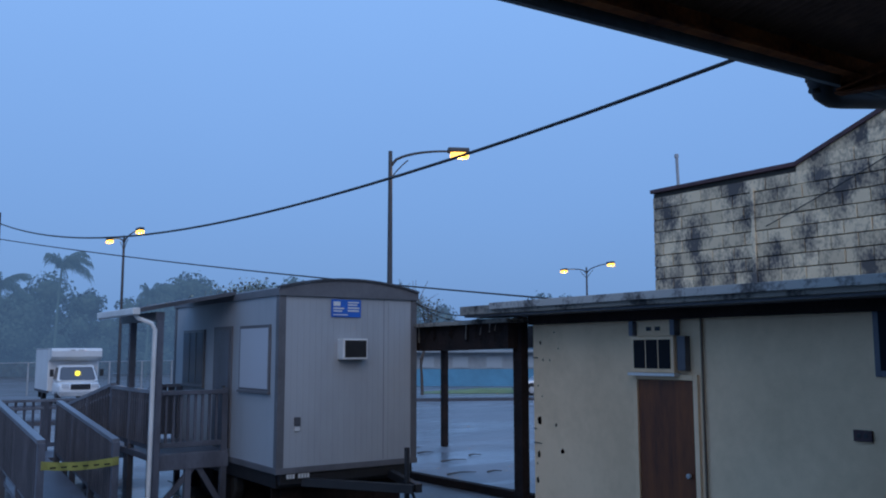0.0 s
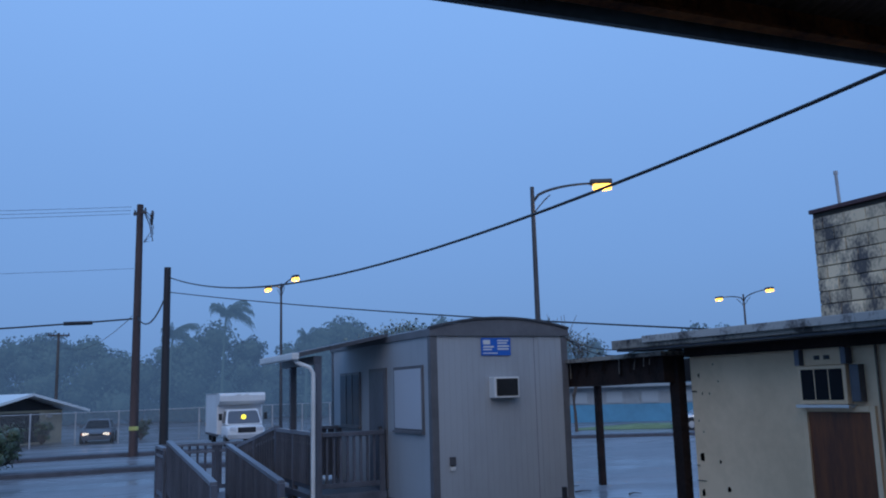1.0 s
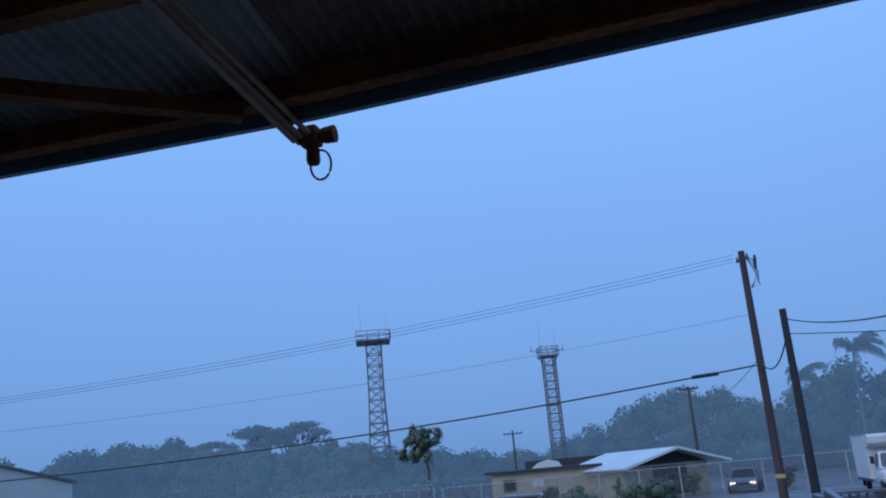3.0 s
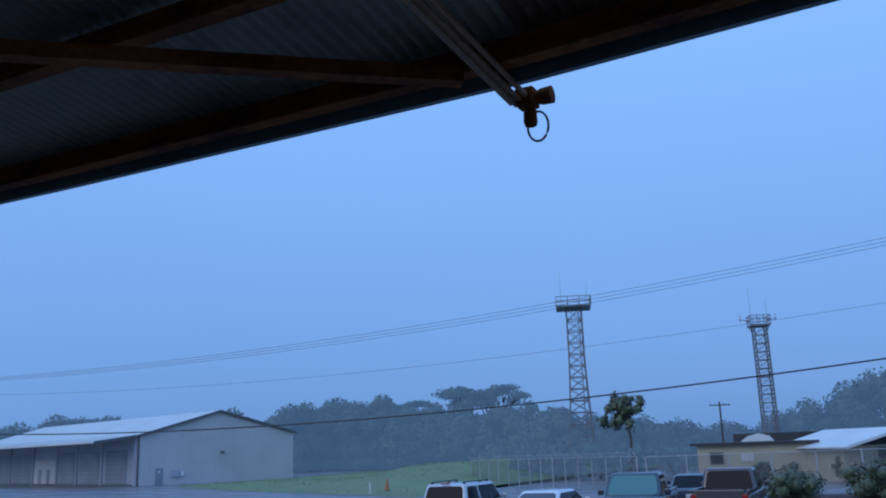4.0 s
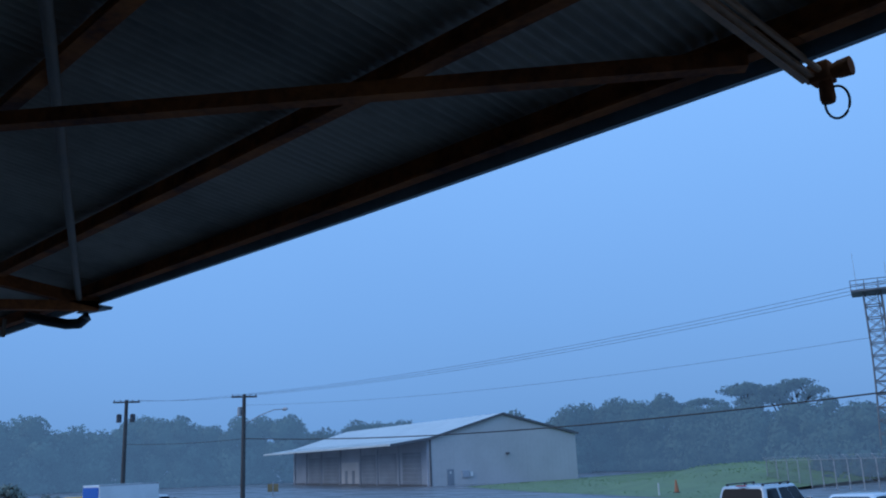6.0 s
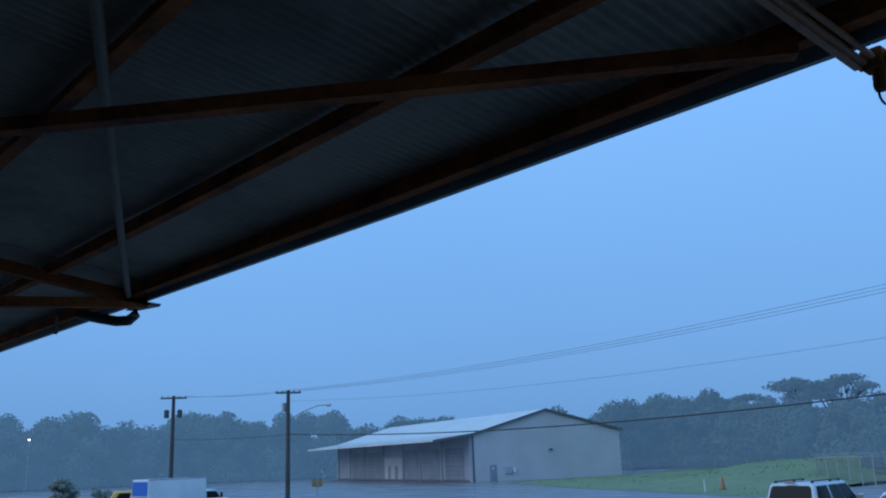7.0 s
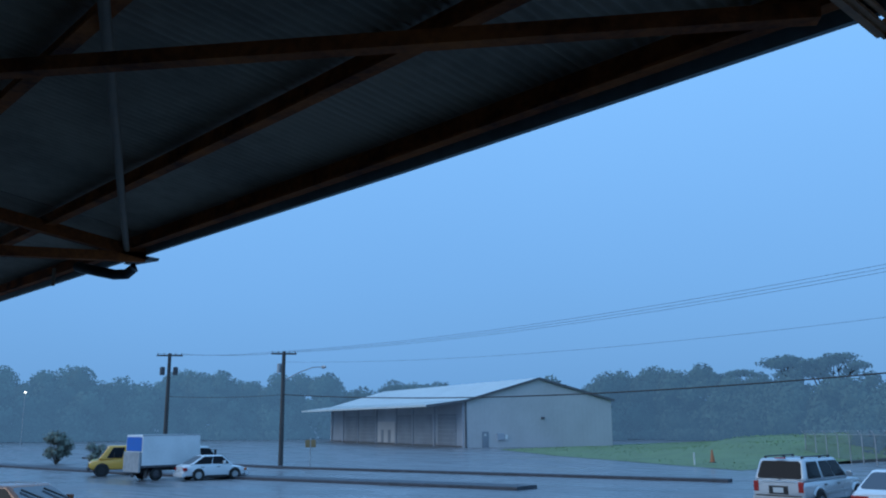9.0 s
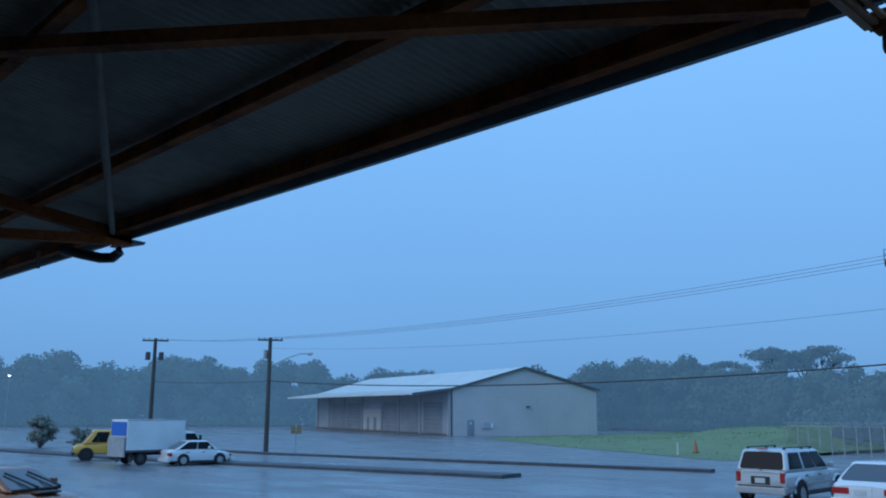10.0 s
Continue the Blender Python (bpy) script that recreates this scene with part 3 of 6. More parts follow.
for x in (TX0 - 0.012, TX1 - 0.10):
    part("corner_trim", box((x, TY0 - 0.014, TZ0), (x + 0.112, TY0 + 0.0, TZ1), 0.004), M_TRIM, trailer)
for y in (TY0 + 0.002, TY1 - 0.10):
    part("corner_trim", box((TX0 - 0.014, y, TZ0), (TX0, y + 0.10, TZ1), 0.004), M_TRIM, trailer)
part("bottom_trim", box((TX0 - 0.02, TY0 - 0.02, TZ0 - 0.06), (TX1 + 0.02, TY0 + 0.02, TZ0 + 0.03), 0.004), M_TRIM, trailer)
part("bottom_trim", box((TX0 - 0.02, TY0 + 0.022, TZ0 - 0.06), (TX0 + 0.02, TY1, TZ0 + 0.03), 0.004), M_TRIM, trailer)
for x in [TX0 + 0.1 + 0.1016 * k for k in range(1, 23)]:
    part("groove", box((x, TY0 - 0.003, TZ0 + 0.04), (x + 0.006, TY0 - 0.0005, TZ1 - 0.02)), M_TRIM if abs(x - 6.32) < 0.05 else M_TRAILER, trailer)
part("seam", box((6.36, TY0 - 0.012, TZ0 + 0.04), (6.40, TY0 - 0.004, TZ1 - 0.02), 0.003), M_TRAILER, trailer)


def window(parent, y0, y1, z0, z1, pane_mat, mull=0, label=""):
    w = part("window", box((TX0 - 0.03, y0 - 0.05, z0 - 0.05), (TX0 - 0.002, y1 + 0.05, z1 + 0.05), 0.006), M_TRIM, parent, label)
    part("pane", box((TX0 - 0.036, y0, z0), (TX0 - 0.031, y1, z1)), pane_mat, w)
    for k in range(mull):
        ym = y0 + (y1 - y0) * (k + 1) / (mull + 1)
        part("mullion", box((TX0 - 0.046, ym - 0.015, z0), (TX0 - 0.037, ym + 0.015, z1)), M_TRIM, w)
    part("sill", box((TX0 - 0.06, y0 - 0.06, z0 - 0.075), (TX0 - 0.002, y1 + 0.06, z0 - 0.036), 0.004), M_TRIM, w)


window(trailer, 11.34, 12.45, 1.98, 2.92, M_BLIND, label="window with closed pale blinds")
window(trailer, 14.25, 15.3, 1.98, 2.90, M_GLASSGREY, 2)
door_t = part("door", box((TX0 - 0.03, 12.86, 0.96), (TX0 - 0.003, 13.70, 2.98), 0.006), M_TRIM, trailer, "dark grey trailer door")
part("door_panel", box((TX0 - 0.042, 12.94, 1.02), (TX0 - 0.031, 13.62, 2.92), 0.004), M_WOODGREY, door_t)
part("handle", lathe([(0.0, -0.1), (0.035, -0.09), (0.04, -0.05), (0.0, -0.04)], 10, "x", at=(TX0 - 0.03, 13.0, 1.95)), M_BLACK, door_t)
ac = part("air_conditioner", box((5.44, TY0 - 0.18, 2.43), (5.88, TY0 + 0.02, 2.75), 0.012), M_WHITE, trailer, "white window air conditioner")
part("grille", box((5.475, TY0 - 0.186, 2.46), (5.855, TY0 - 0.181, 2.725)), M_BLACK, ac)
for k in range(7):
    part("louvre", box((5.48, TY0 - 0.192, 2.485 + 0.034 * k), (5.85, TY0 - 0.187, 2.489 + 0.034 * k)), M_BLACK, ac)
sign = part("sign", box((5.31, TY0 - 0.02, 3.09), (5.84, TY0 - 0.015, 3.37), 0.004), M_BLUE, trailer, "blue sign with white lettering bars")
for x0, z0, x1, z1 in ((5.345, 3.265, 5.47, 3.335), (5.345, 3.215, 5.535, 3.24), (5.345, 3.175, 5.50, 3.195), (5.60, 3.315, 5.80, 3.335), (5.60, 3.275, 5.77, 3.295), (5.60, 3.225, 5.81, 3.25), (5.60, 3.18, 5.80, 3.205), (5.345, 3.12, 5.60, 3.135)):
    part("lettering", box((x0, TY0 - 0.025, z0), (x1, TY0 - 0.021, z1)), M_WHITE, sign)
outlet = part("outlet_box", box((4.715, TY0 - 0.05, 1.44), (4.805, TY0 - 0.002, 1.57), 0.01), M_DARKSTEEL, trailer, "small electrical box on the trailer wall")
part("label_plate", box((4.715, TY0 - 0.03, 1.365), (4.805, TY0 - 0.004, 1.425), 0.004), M_WHITE, outlet)
part("chassis", box((TX0 + 0.35, TY0 + 0.1, 0.55), (TX0 + 0.5, TY1 - 0.2, TZ0 - 0.06)), M_BLACK, trailer)
part("chassis", box((TX1 - 0.5, TY0 + 0.1, 0.55), (TX1 - 0.35, TY1 - 0.2, TZ0 - 0.06)), M_BLACK, trailer)
part("cross_member", box((TX0 + 0.06, TY0 + 0.02, 0.58), (TX1 - 0.06, TY0 + 0.12, TZ0 - 0.06), 0.005), M_BLACK, trailer)
# black pan added: the dark beneath the trailer is painted as a sheet
part("belly_pan", box((TX0 + 0.04, TY0 + 0.13, 0.52), (TX1 - 0.04, TY1 - 0.05, TZ0 - 0.065), 0.01), M_BLACK, trailer, "black pan added for the dark under the floor")
# near-black boards added to fill the shaded gap below the floor
for yy in (TY0 + 0.35, TY0 + 2.0):
    part("skirt_board", box((TX0 + 0.08, yy, 0.03), (TX1 - 0.08, yy + 0.03, 0.52), 0.006), M_CHARRED, trailer)
part("number_plate", box((4.58, TY0 + 0.0, 0.64), (5.02, TY0 + 0.015, 0.755), 0.003), M_BLACK, trailer)
for k in range(8):
    if k != 3:
        part("plate_bar", box((4.61 + 0.048 * k, TY0 - 0.008, 0.665), (4.645 + 0.048 * k, TY0 - 0.002, 0.73)), M_PLATE, trailer)
part("drawbar", bar((TX0 + 0.45, TY0 + 0.05, 0.6), (6.05, TY0 - 1.25, 0.55), 0.1, 0.12), M_BLACK, trailer)
part("drawbar", bar((TX1 - 0.45, TY0 + 0.05, 0.6), (6.15, TY0 - 1.25, 0.55), 0.1, 0.12), M_BLACK, trailer)
part("jack", tube([(6.1, TY0 - 1.0, 0.02), (6.1, TY0 - 1.0, 1.12)], 0.04, 10), M_BLACK, trailer)
for y in (13.2, 14.2):
    for x in (TX0 + 0.18, TX1 - 0.18):
        wh = part("wheel", lathe([(0.0, -0.1), (0.16, -0.1), (0.34, -0.09), (0.36, -0.05), (0.36, 0.05), (0.34, 0.09), (0.0, 0.1)], 20, "x", at=(x, y, 0.36)), M_TYRE, trailer, smooth=False)
for x, y in ((TX0 + 0.4, TY0 + 0.5), (TX1 - 0.4, TY0 + 0.5), (TX0 + 0.4, TY1 - 0.5), (TX1 - 0.4, TY1 - 0.5)):
    part("jack_stand", box((x - 0.18, y - 0.18, 0.0), (x + 0.18, y + 0.18, 0.56), 0.02), M_CHARRED, trailer)

# canopy over the landing
canopy = thing("door_canopy", Matrix(), "dark lean-to canopy on posts with white gutter and downpipe", "canopy")
part("roof", prism([(2.86, 3.17), (TX0 - 0.02, 3.50), (TX0 - 0.02, 3.56), (2.86, 3.24)], 12.75, 15.0), M_DARKSTEEL, canopy)
part("beam", box((3.14, 12.82, 3.05), (3.28, 14.95, 3.19), 0.006), M_WOODGREY, canopy)
for y in (12.86, 14.4):
    part("post", box((3.16, y - 0.055, 0.0), (3.27, y + 0.055, 3.05), 0.006), M_WOODGREY, canopy)
part("gutter", box((2.74, 12.7, 3.13), (2.86, 15.0, 3.24), 0.02), M_WHITE, canopy, "white rain gutter")
part("downpipe", tube([(2.82, 12.84, 3.14), (2.86, 12.82, 3.08), (3.05, 12.74, 3.00), (3.10, 12.72, 2.9), (3.08, 12.70, 0.05)], 0.036, 10), M_WHITE, canopy, "white square-cut downpipe", smooth=True)

# wooden landing and ramp with rails
deck = thing("timber_landing", Matrix(), "grey painted timber landing with slatted railing", "deck")
part("floor", box((3.12, 12.9, 0.84), (TX0 - 0.04, 15.4, 0.94), 0.006), M_WOODGREY, deck)
part("rim_board", box((3.10, 12.84, 0.68), (TX0 - 0.04, 12.89, 0.93), 0.005), M_WOODGREY, deck)
for x in (3.75, 4.34):
    part("post", box((x - 0.05, 12.85, 0.0), (x + 0.05, 12.95, 0.84 if x < 4 else 1.95), 0.005), M_WOODGREY, deck)
part("handrail", box((3.28, 12.83, 1.86), (4.38, 12.97, 1.93), 0.008), M_WOODGREY, deck)
part("bottom_rail", box((3.28, 12.87, 1.03), (4.30, 12.93, 1.11), 0.006), M_WOODGREY, deck)
for k in range(8):
    part("baluster", box((3.36 + 0.118 * k, 12.88, 1.09), (3.40 + 0.118 * k, 12.92, 1.87)), M_WOODGREY, deck)
for a, b in (((3.3, 12.9, 0.1), (3.95, 12.9, 0.82)), ((4.3, 12.9, 0.1), (3.85, 12.9, 0.82))):
    part("brace", bar(a, b, 0.04, 0.09), M_WOODGREY, deck)


def ramp_rail(parent, a, b, high, solid=True, post_ends=True):
    """Handrail from a to b with posts and boarded or slatted infill."""
    a, b = Vector(a), Vector(b)
    L = (b - a).length
    up = Vector((0, 0, 1))
    part("handrail", bar(a + up * high, b + up * high, 0.11, 0.06), M_RAILTOP, parent)
    part("rub_rail", bar(a + up * (high - 0.16), b + up * (high - 0.16), 0.07, 0.05), M_RAILTOP, parent)
    part("bottom_rail", bar(a + up * 0.12, b + up * 0.12, 0.05, 0.09), M_WOODGREY, parent)
    n = max(2, round(L / 1.5) + 1)
    for i in range(n):
        p = a + (b - a) * i / (n - 1)
        part("post", box((p.x - 0.05, p.y - 0.05, 0.0), (p.x + 0.05, p.y + 0.05, p.z + high - 0.02), 0.005), M_WOODGREY, parent)
    m = int(L / (0.125 if solid else 0.16))
    for i in range(1, m):
        p = a + (b - a) * i / m
        q = (b - a).normalized() * (0.0615 if solid else 0.025)
        part("baluster", bar(p + up * 0.15, p + up * (high - 0.03), 0.022, 2 * q.length), M_WOODGREY, parent)


DECK_RAILS = (((3.17, 12.95, 0.94), (3.17, 15.3, 0.94)), ((3.95, 15.42, 0.94), (4.40, 15.42, 0.94)))
ramp = thing("access_ramp", Matrix(), "grey painted timber wheelchair ramp with boarded railings", "ramp")
part("lower_run", prism([(12.6, 0.02), (17.6, 0.48), (17.6, 0.40), (12.6, -0.04)], 1.52, 2.54, axis="x"), M_WOODGREY, ramp)
part("turning_landing", box((1.45, 17.6, 0.40), (4.0, 19.0, 0.48), 0.006), M_WOODGREY, ramp)
part("upper_run", prism([(17.6, 0.48), (15.4, 0.94), (15.4, 0.84), (17.6, 0.38)], 2.85, 4.0, axis="x"), M_WOODGREY, ramp)
for ra, rb_ in DECK_RAILS:
    ramp_rail(deck, ra, rb_, 0.98)
ramp_rail(ramp, (4.02, 17.5, 0.50), (4.02, 15.45, 0.94), 1.0)
ramp_rail(ramp, (1.50, 12.6, 0.16), (1.50, 17.6, 0.58), 1.1)
ramp_rail(ramp, (2.54, 12.6, 0.12), (2.70, 17.6, 0.46), 1.1)
ramp_rail(ramp, (1.45, 19.0, 0.48), (4.0, 19.0, 0.48), 1.05, False)
ramp_rail(ramp, (2.84, 17.5, 0.50), (3.16, 15.3, 0.96), 1.0)
ramp_rail(ramp, (1.45, 17.7, 0.48), (1.45, 18.95, 0.48), 1.05, False)
tape = thing("barrier_tape", Matrix(), "yellow caution tape tied across the ramp entrance", "tape")
tp = [Vector((1.5 + 1.08 * i / 12, 12.54, 0.93 - 0.04 * math.sin(math.pi * i / 12))) for i in range(13)]
bmt = bmesh.new()
rows = [[bmt.verts.new(p + Vector((0, 0.01 * math.sin(i * 2.1), s))) for s in (-0.06, 0.06)] for i, p in enumerate(tp)]
for a, b in zip(rows, rows[1:]):
    bmt.faces.new((a[0], b[0], b[1], a[1]))
bmesh.ops.solidify(bmt, geom=bmt.faces, thickness=0.004)
tb = part("band", bmt, M_TAPE, tape)
for k in range(6):
    part("print", box((1.62 + 0.15 * k, 12.525, 0.88), (1.70 + 0.15 * k, 12.529, 0.90)), M_BLACK, tape)


# ---------------------------------------------------------------- beige building with block wall
house = thing("plastered_building", Matrix(), "stained cream plastered building with mildewed flat roof edge", "building")
part("wall", box((7.3, -6.0, 0.0), (7.5, 8.48, 3.12), 0.004), M_BEIGE, house)
part("end_wall", box((7.502, 8.26, 0.0), (14.0, 8.46, 3.12)), M_BEIGE, house)
part("roof_slab", box((6.7, -6.0, 3.09), (10.25, 9.47, 3.22), 0.01), M_MOSS, house, "mildewed concrete roof overhang")
part("roof_flashing", box((6.66, -6.0, 3.15), (6.697, 8.7, 3.245), 0.006), M_FLASH, house, "pale metal flashing along the eave")
part("parapet_base", box((10.05, -6.0, 3.225), (10.26, 8.9, 3.42), 0.01), M_MOSS, house)
# soffit and the board below it, both darker than the slab
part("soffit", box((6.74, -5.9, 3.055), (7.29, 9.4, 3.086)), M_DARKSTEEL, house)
part("eave_board", box((7.15, -5.9, 2.93), (7.25, 8.42, 3.053), 0.006), M_CHARRED, house, "dark board under the eave")
dr = part("door", box((7.285, 5.6, 0.12), (7.299, 6.46, 2.20), 0.004), M_DOOR, house, "plain brown wooden door")
fr = part("door_frame", box((7.262, 5.53, 0.1), (7.299, 5.595, 2.27), 0.004), M_BEIGE, house)
part("door_frame", box((7.262, 6.465, 0.1), (7.299, 6.53, 2.27), 0.004), M_BEIGE, house)
part("door_frame", box((7.262, 5.6, 2.205), (7.299, 6.46, 2.27), 0.004), M_BEIGE, house)
part("knob", lathe([(0.0, -0.06), (0.03, -0.055), (0.03, -0.02), (0.015, 0.0)], 10, "x", at=(7.28, 5.68, 1.1)), M_STEEL, dr)
wac = part("window_unit", box((7.20, 5.81, 2.29), (7.298, 6.49, 2.73), 0.012), M_BEIGE, house, "white framed window air conditioner over the door")
for k in range(3):
    part("pane", box((7.193, 5.86 + 0.20 * k, 2.34), (7.199, 6.04 + 0.20 * k, 2.69)), M_GLASS, wac)
part("transom_board", box((7.26, 5.86, 2.735), (7.298, 6.44, 3.05), 0.004), M_BEIGE, wac)
for y in (5.82, 6.48):
    part("hanger", box((7.19, y - 0.035, 2.74), (7.298, y + 0.035, 2.927), 0.006), M_WOODGREY, wac)
for y in (6.10, 6.24):
    part("vent_hole", box((7.252, y - 0.04, 2.80), (7.259, y + 0.04, 2.85), 0.002), M_BLACK, wac)
part("shelf", box((7.16, 5.78, 2.25), (7.298, 6.52, 2.286), 0.004), M_WHITE, wac)
part("side_vent", box((7.2, 5.64, 2.32), (7.298, 5.76, 2.73), 0.006), M_DARKSTEEL, house)
part("conduit", tube([(7.27, 5.45, 0.1), (7.27, 5.45, 3.05)], 0.015, 8), M_CONDUIT, house)
wb = part("window", box((7.27, 2.6, 2.30), (7.299, 3.40, 3.02), 0.006), M_WOODGREY, house, "dark framed window")
part("pane", box((7.262, 2.66, 2.36), (7.268, 3.34, 2.96)), M_GLASS, wb)
pb = part("meter_plate", box((7.27, 3.47, 1.67), (7.299, 3.66, 1.78), 0.006), M_REDTRIM, house, "small dark red plate with two holes")
for y in (3.53, 3.60):
    part("hole", box((7.264, y - 0.02, 1.71), (7.269, y + 0.02, 1.745)), M_BLACK, pb)
# spalled corner with exposed courses
rs = random.Random(4)
for k in range(13):
    z = 0.25 + 0.2 * k
    if rs.random() < 0.7:
        part("chipped_joint", box((7.288, 8.46 - 0.03 - 0.30 * rs.random() ** 1.5, z), (7.2985, 8.478, z + 0.008 + 0.01 * rs.random())), M_MORTAR, house)
for k in range(15):
    y, z = 8.42 - 0.6 * rs.random() ** 1.5, 0.3 + 2.6 * rs.random()
    s = 0.012 + 0.045 * rs.random() ** 2
    bm = bmesh.new()
    vs = [bm.verts.new((7.2965, y + s * (0.6 + 0.6 * rs.random()) * math.cos(a), z + s * (0.7 + 0.9 * rs.random()) * math.sin(a))) for a in (2 * math.pi * j / 9 for j in range(9))]
    bm.faces.new(vs)
    bmesh.ops.solidify(bm, geom=bm.faces, thickness=0.003)
    part("spalled_patch", bm, M_MORTAR, house)

# rotten carport between trailer and building
port = thing("ruined_carport", Matrix(), "charred rotten timber carport frame with ragged hanging roof edge", "carport")
part("post", box((7.19, 8.62, 0.0), (7.33, 8.82, 3.05), 0.02), M_CHARRED, port)
part("far_post", box((12.55, 18.3, 0.0), (12.71, 18.46, 2.6), 0.02), M_CHARRED, port)
part("beam", box((6.95, 11.6, 2.58), (7.22, 18.4, 2.95), 0.02), M_CHARRED, port)
part("front_beam", bar((7.1, 11.6, 2.76), (7.12, 8.7, 2.78), 0.22, 0.38), M_CHARRED, port)
part("far_beam", bar((7.2, 18.35, 2.74), (12.7, 18.35, 2.74), 0.2, 0.36), M_CHARRED, port)
part("side_beam", bar((12.6, 18.4, 2.74), (8.2, 9.0, 2.8), 0.2, 0.36), M_CHARRED, port)
part("roof_edge", bar((7.05, 11.8, 2.97), (7.1, 8.6, 3.0), 0.4, 0.06), M_MOSS, port, "mildewed ragged roof edge")
for k in range(26):
    f = rs.random()
    x, y = 7.08, 11.6 - 2.8 * f
    L = 0.06 + 0.22 * rs.random()
    part("splinter", bar((x - 0.13, y, 2.98), (x - 0.14 + 0.05 * rs.random(), y + 0.05, 2.96 - L), 0.012, 0.02), M_CHARRED if k % 4 else M_MOSS, port)
part("kerb", box((7.3, 8.6, 0.0), (9.9, 8.85, 0.10), 0.015), M_MOSS, port)
for k, sagg in enumerate((0.10, 0.16)):
    w0, w1 = Vector((6.9, 11.0, 3.36)), Vector((7.1, 9.35, 3.12 - 0.05 * k))
    pts = [w0.lerp(w1, i / 10) - Vector((0, 0, sagg * 4 * (i / 10) * (1 - i / 10))) for i in range(11)]
    tagged(finish("service_wire", tube(pts, 0.009, 6), M_CABLE), "thin black wire from trailer to building", "cable", "service wires")


wire = [Vector((10.24, 6.57, 4.395)).lerp(Vector((10.24, 4.2, 5.325)), i / 10) - Vector((0, 0, 0.10 * (i / 10) * (1 - i / 10))) for i in range(11)]
tagged(finish("service_wire", tube(wire, 0.008, 6), M_CABLE), "thin dark wire strung along the block parapet", "cable", "service wires")


# ---------------------------------------------------------------- street furniture
def street_lamp(x, y, h, heads, label, arm=2.0, base_z=0.0, turn=0.0, lens=M_SODIUM, power=0):
    """Lamp with curved arms; heads: the headings of its arms, in degrees."""
    lamp = thing("street_lamp", pose(x, y, base_z, 0, 0, turn), label, "street lamp", "street lamps")
    part("base", lathe([(0.0, 0.0), (0.2, 0.0), (0.2, 0.1), (0.12, 0.35), (0.0, 0.36)], 14, "z"), M_LAMPPOLE, lamp)
    part("pole", tube([(0, 0, 0.1), (0, 0, h * 0.5), (0, 0, h)], 0.105, 12, r_end=0.06), M_LAMPPOLE, lamp, smooth=True)
    for a in heads:
        c, s = math.cos(radians(a)), math.sin(radians(a))
        pts = [(c * arm * f, s * arm * f, h - 0.48 + 0.52 * math.sqrt(1 - (1 - f) ** 2)) for f in (i / 10 for i in range(11))]
        am = part("arm", tube(pts, 0.045, 8, r_end=0.032), M_LAMPPOLE, lamp, smooth=True)
        part("brace", tube([(0, 0, h - 0.85)] + [(c * arm * f, s * arm * f, h - 0.85 + 0.72 * math.sin(f * math.pi)) for f in (0.1, 0.2, 0.3)], 0.02, 6), M_LAMPPOLE, lamp)
        hm = Matrix.Translation((c * arm, s * arm, h + 0.05)) @ Matrix.Rotation(radians(a), 4, "Z")
        bm = box((-0.05, -0.14, -0.06), (0.62, 0.14, 0.10), 0.05, m=hm)
        hd = part("lamp_head", bm, M_LAMPPOLE, lamp)
        part("lens", box((0.04, -0.15, -0.22), (0.60, 0.15, -0.05), 0.06, m=hm), lens, hd, "glowing amber lens")
        if power:
            lt = new("lamp_light", bpy.data.lights.new("lamp_light", "POINT"))
            lt.data.energy, lt.data.color, lt.data.shadow_soft_size = power, (1.0, 0.6, 0.2), 0.15
            lt.location = lamp.matrix_basis @ hm @ Vector((0.3, 0, -0.28))
    return lamp


street_lamp(12.4, 20.9, 8.6, [-28], "tall dark street lamp with single glowing sodium head", 1.8, power=60)
street_lamp(11.7, 48.3, 9.0, [93, 273], "double-headed street lamp glowing amber in the rain", 2.3, power=40)
street_lamp(44.4, 45.4, 8.75, [82, 262], "double-headed street lamp with two glowing amber heads", 2.6, power=40)


def power_pole(x, y, z0, h, r, mat, label, arms=(), lean=0.0):
    pole = thing("power_pole", pose(x, y, z0, 0, lean, 0), label, "utility pole", "utility poles")
    part("shaft", tube([(0, 0, -0.3), (0, 0, h / 2), (0, 0, h)], r, 14, r_end=r * 0.72), mat, pole, smooth=True)
    for az, length, ang in arms:
        c, s = math.cos(radians(ang)) * length / 2, math.sin(radians(ang)) * length / 2
        am = part("crossarm", bar((-c, -s, az), (c, s, az), 0.10, 0.13), M_POLEGREY, pole)
        for f in (-0.9, -0.45, 0.45, 0.9):
            part("insulator", lathe([(0.0, 0.0), (0.03, 0.0), (0.05, 0.06), (0.03, 0.09), (0.045, 0.13), (0.0, 0.16)], 8, "z", at=(c * f, s * f, az + 0.06)), M_DARKSTEEL, am)
    return pole


pa = power_pole(3.1, 41.4, 0.0, 11.7, 0.21, M_POLE, "tall reddish-brown wooden power pole with cable terminations", ((11.3, 0.9, 120),))
part("marker_band", lathe([(0.205, 1.15), (0.216, 1.16), (0.216, 1.32), (0.205, 1.33)], 14, "z"), M_TAPE, pa)
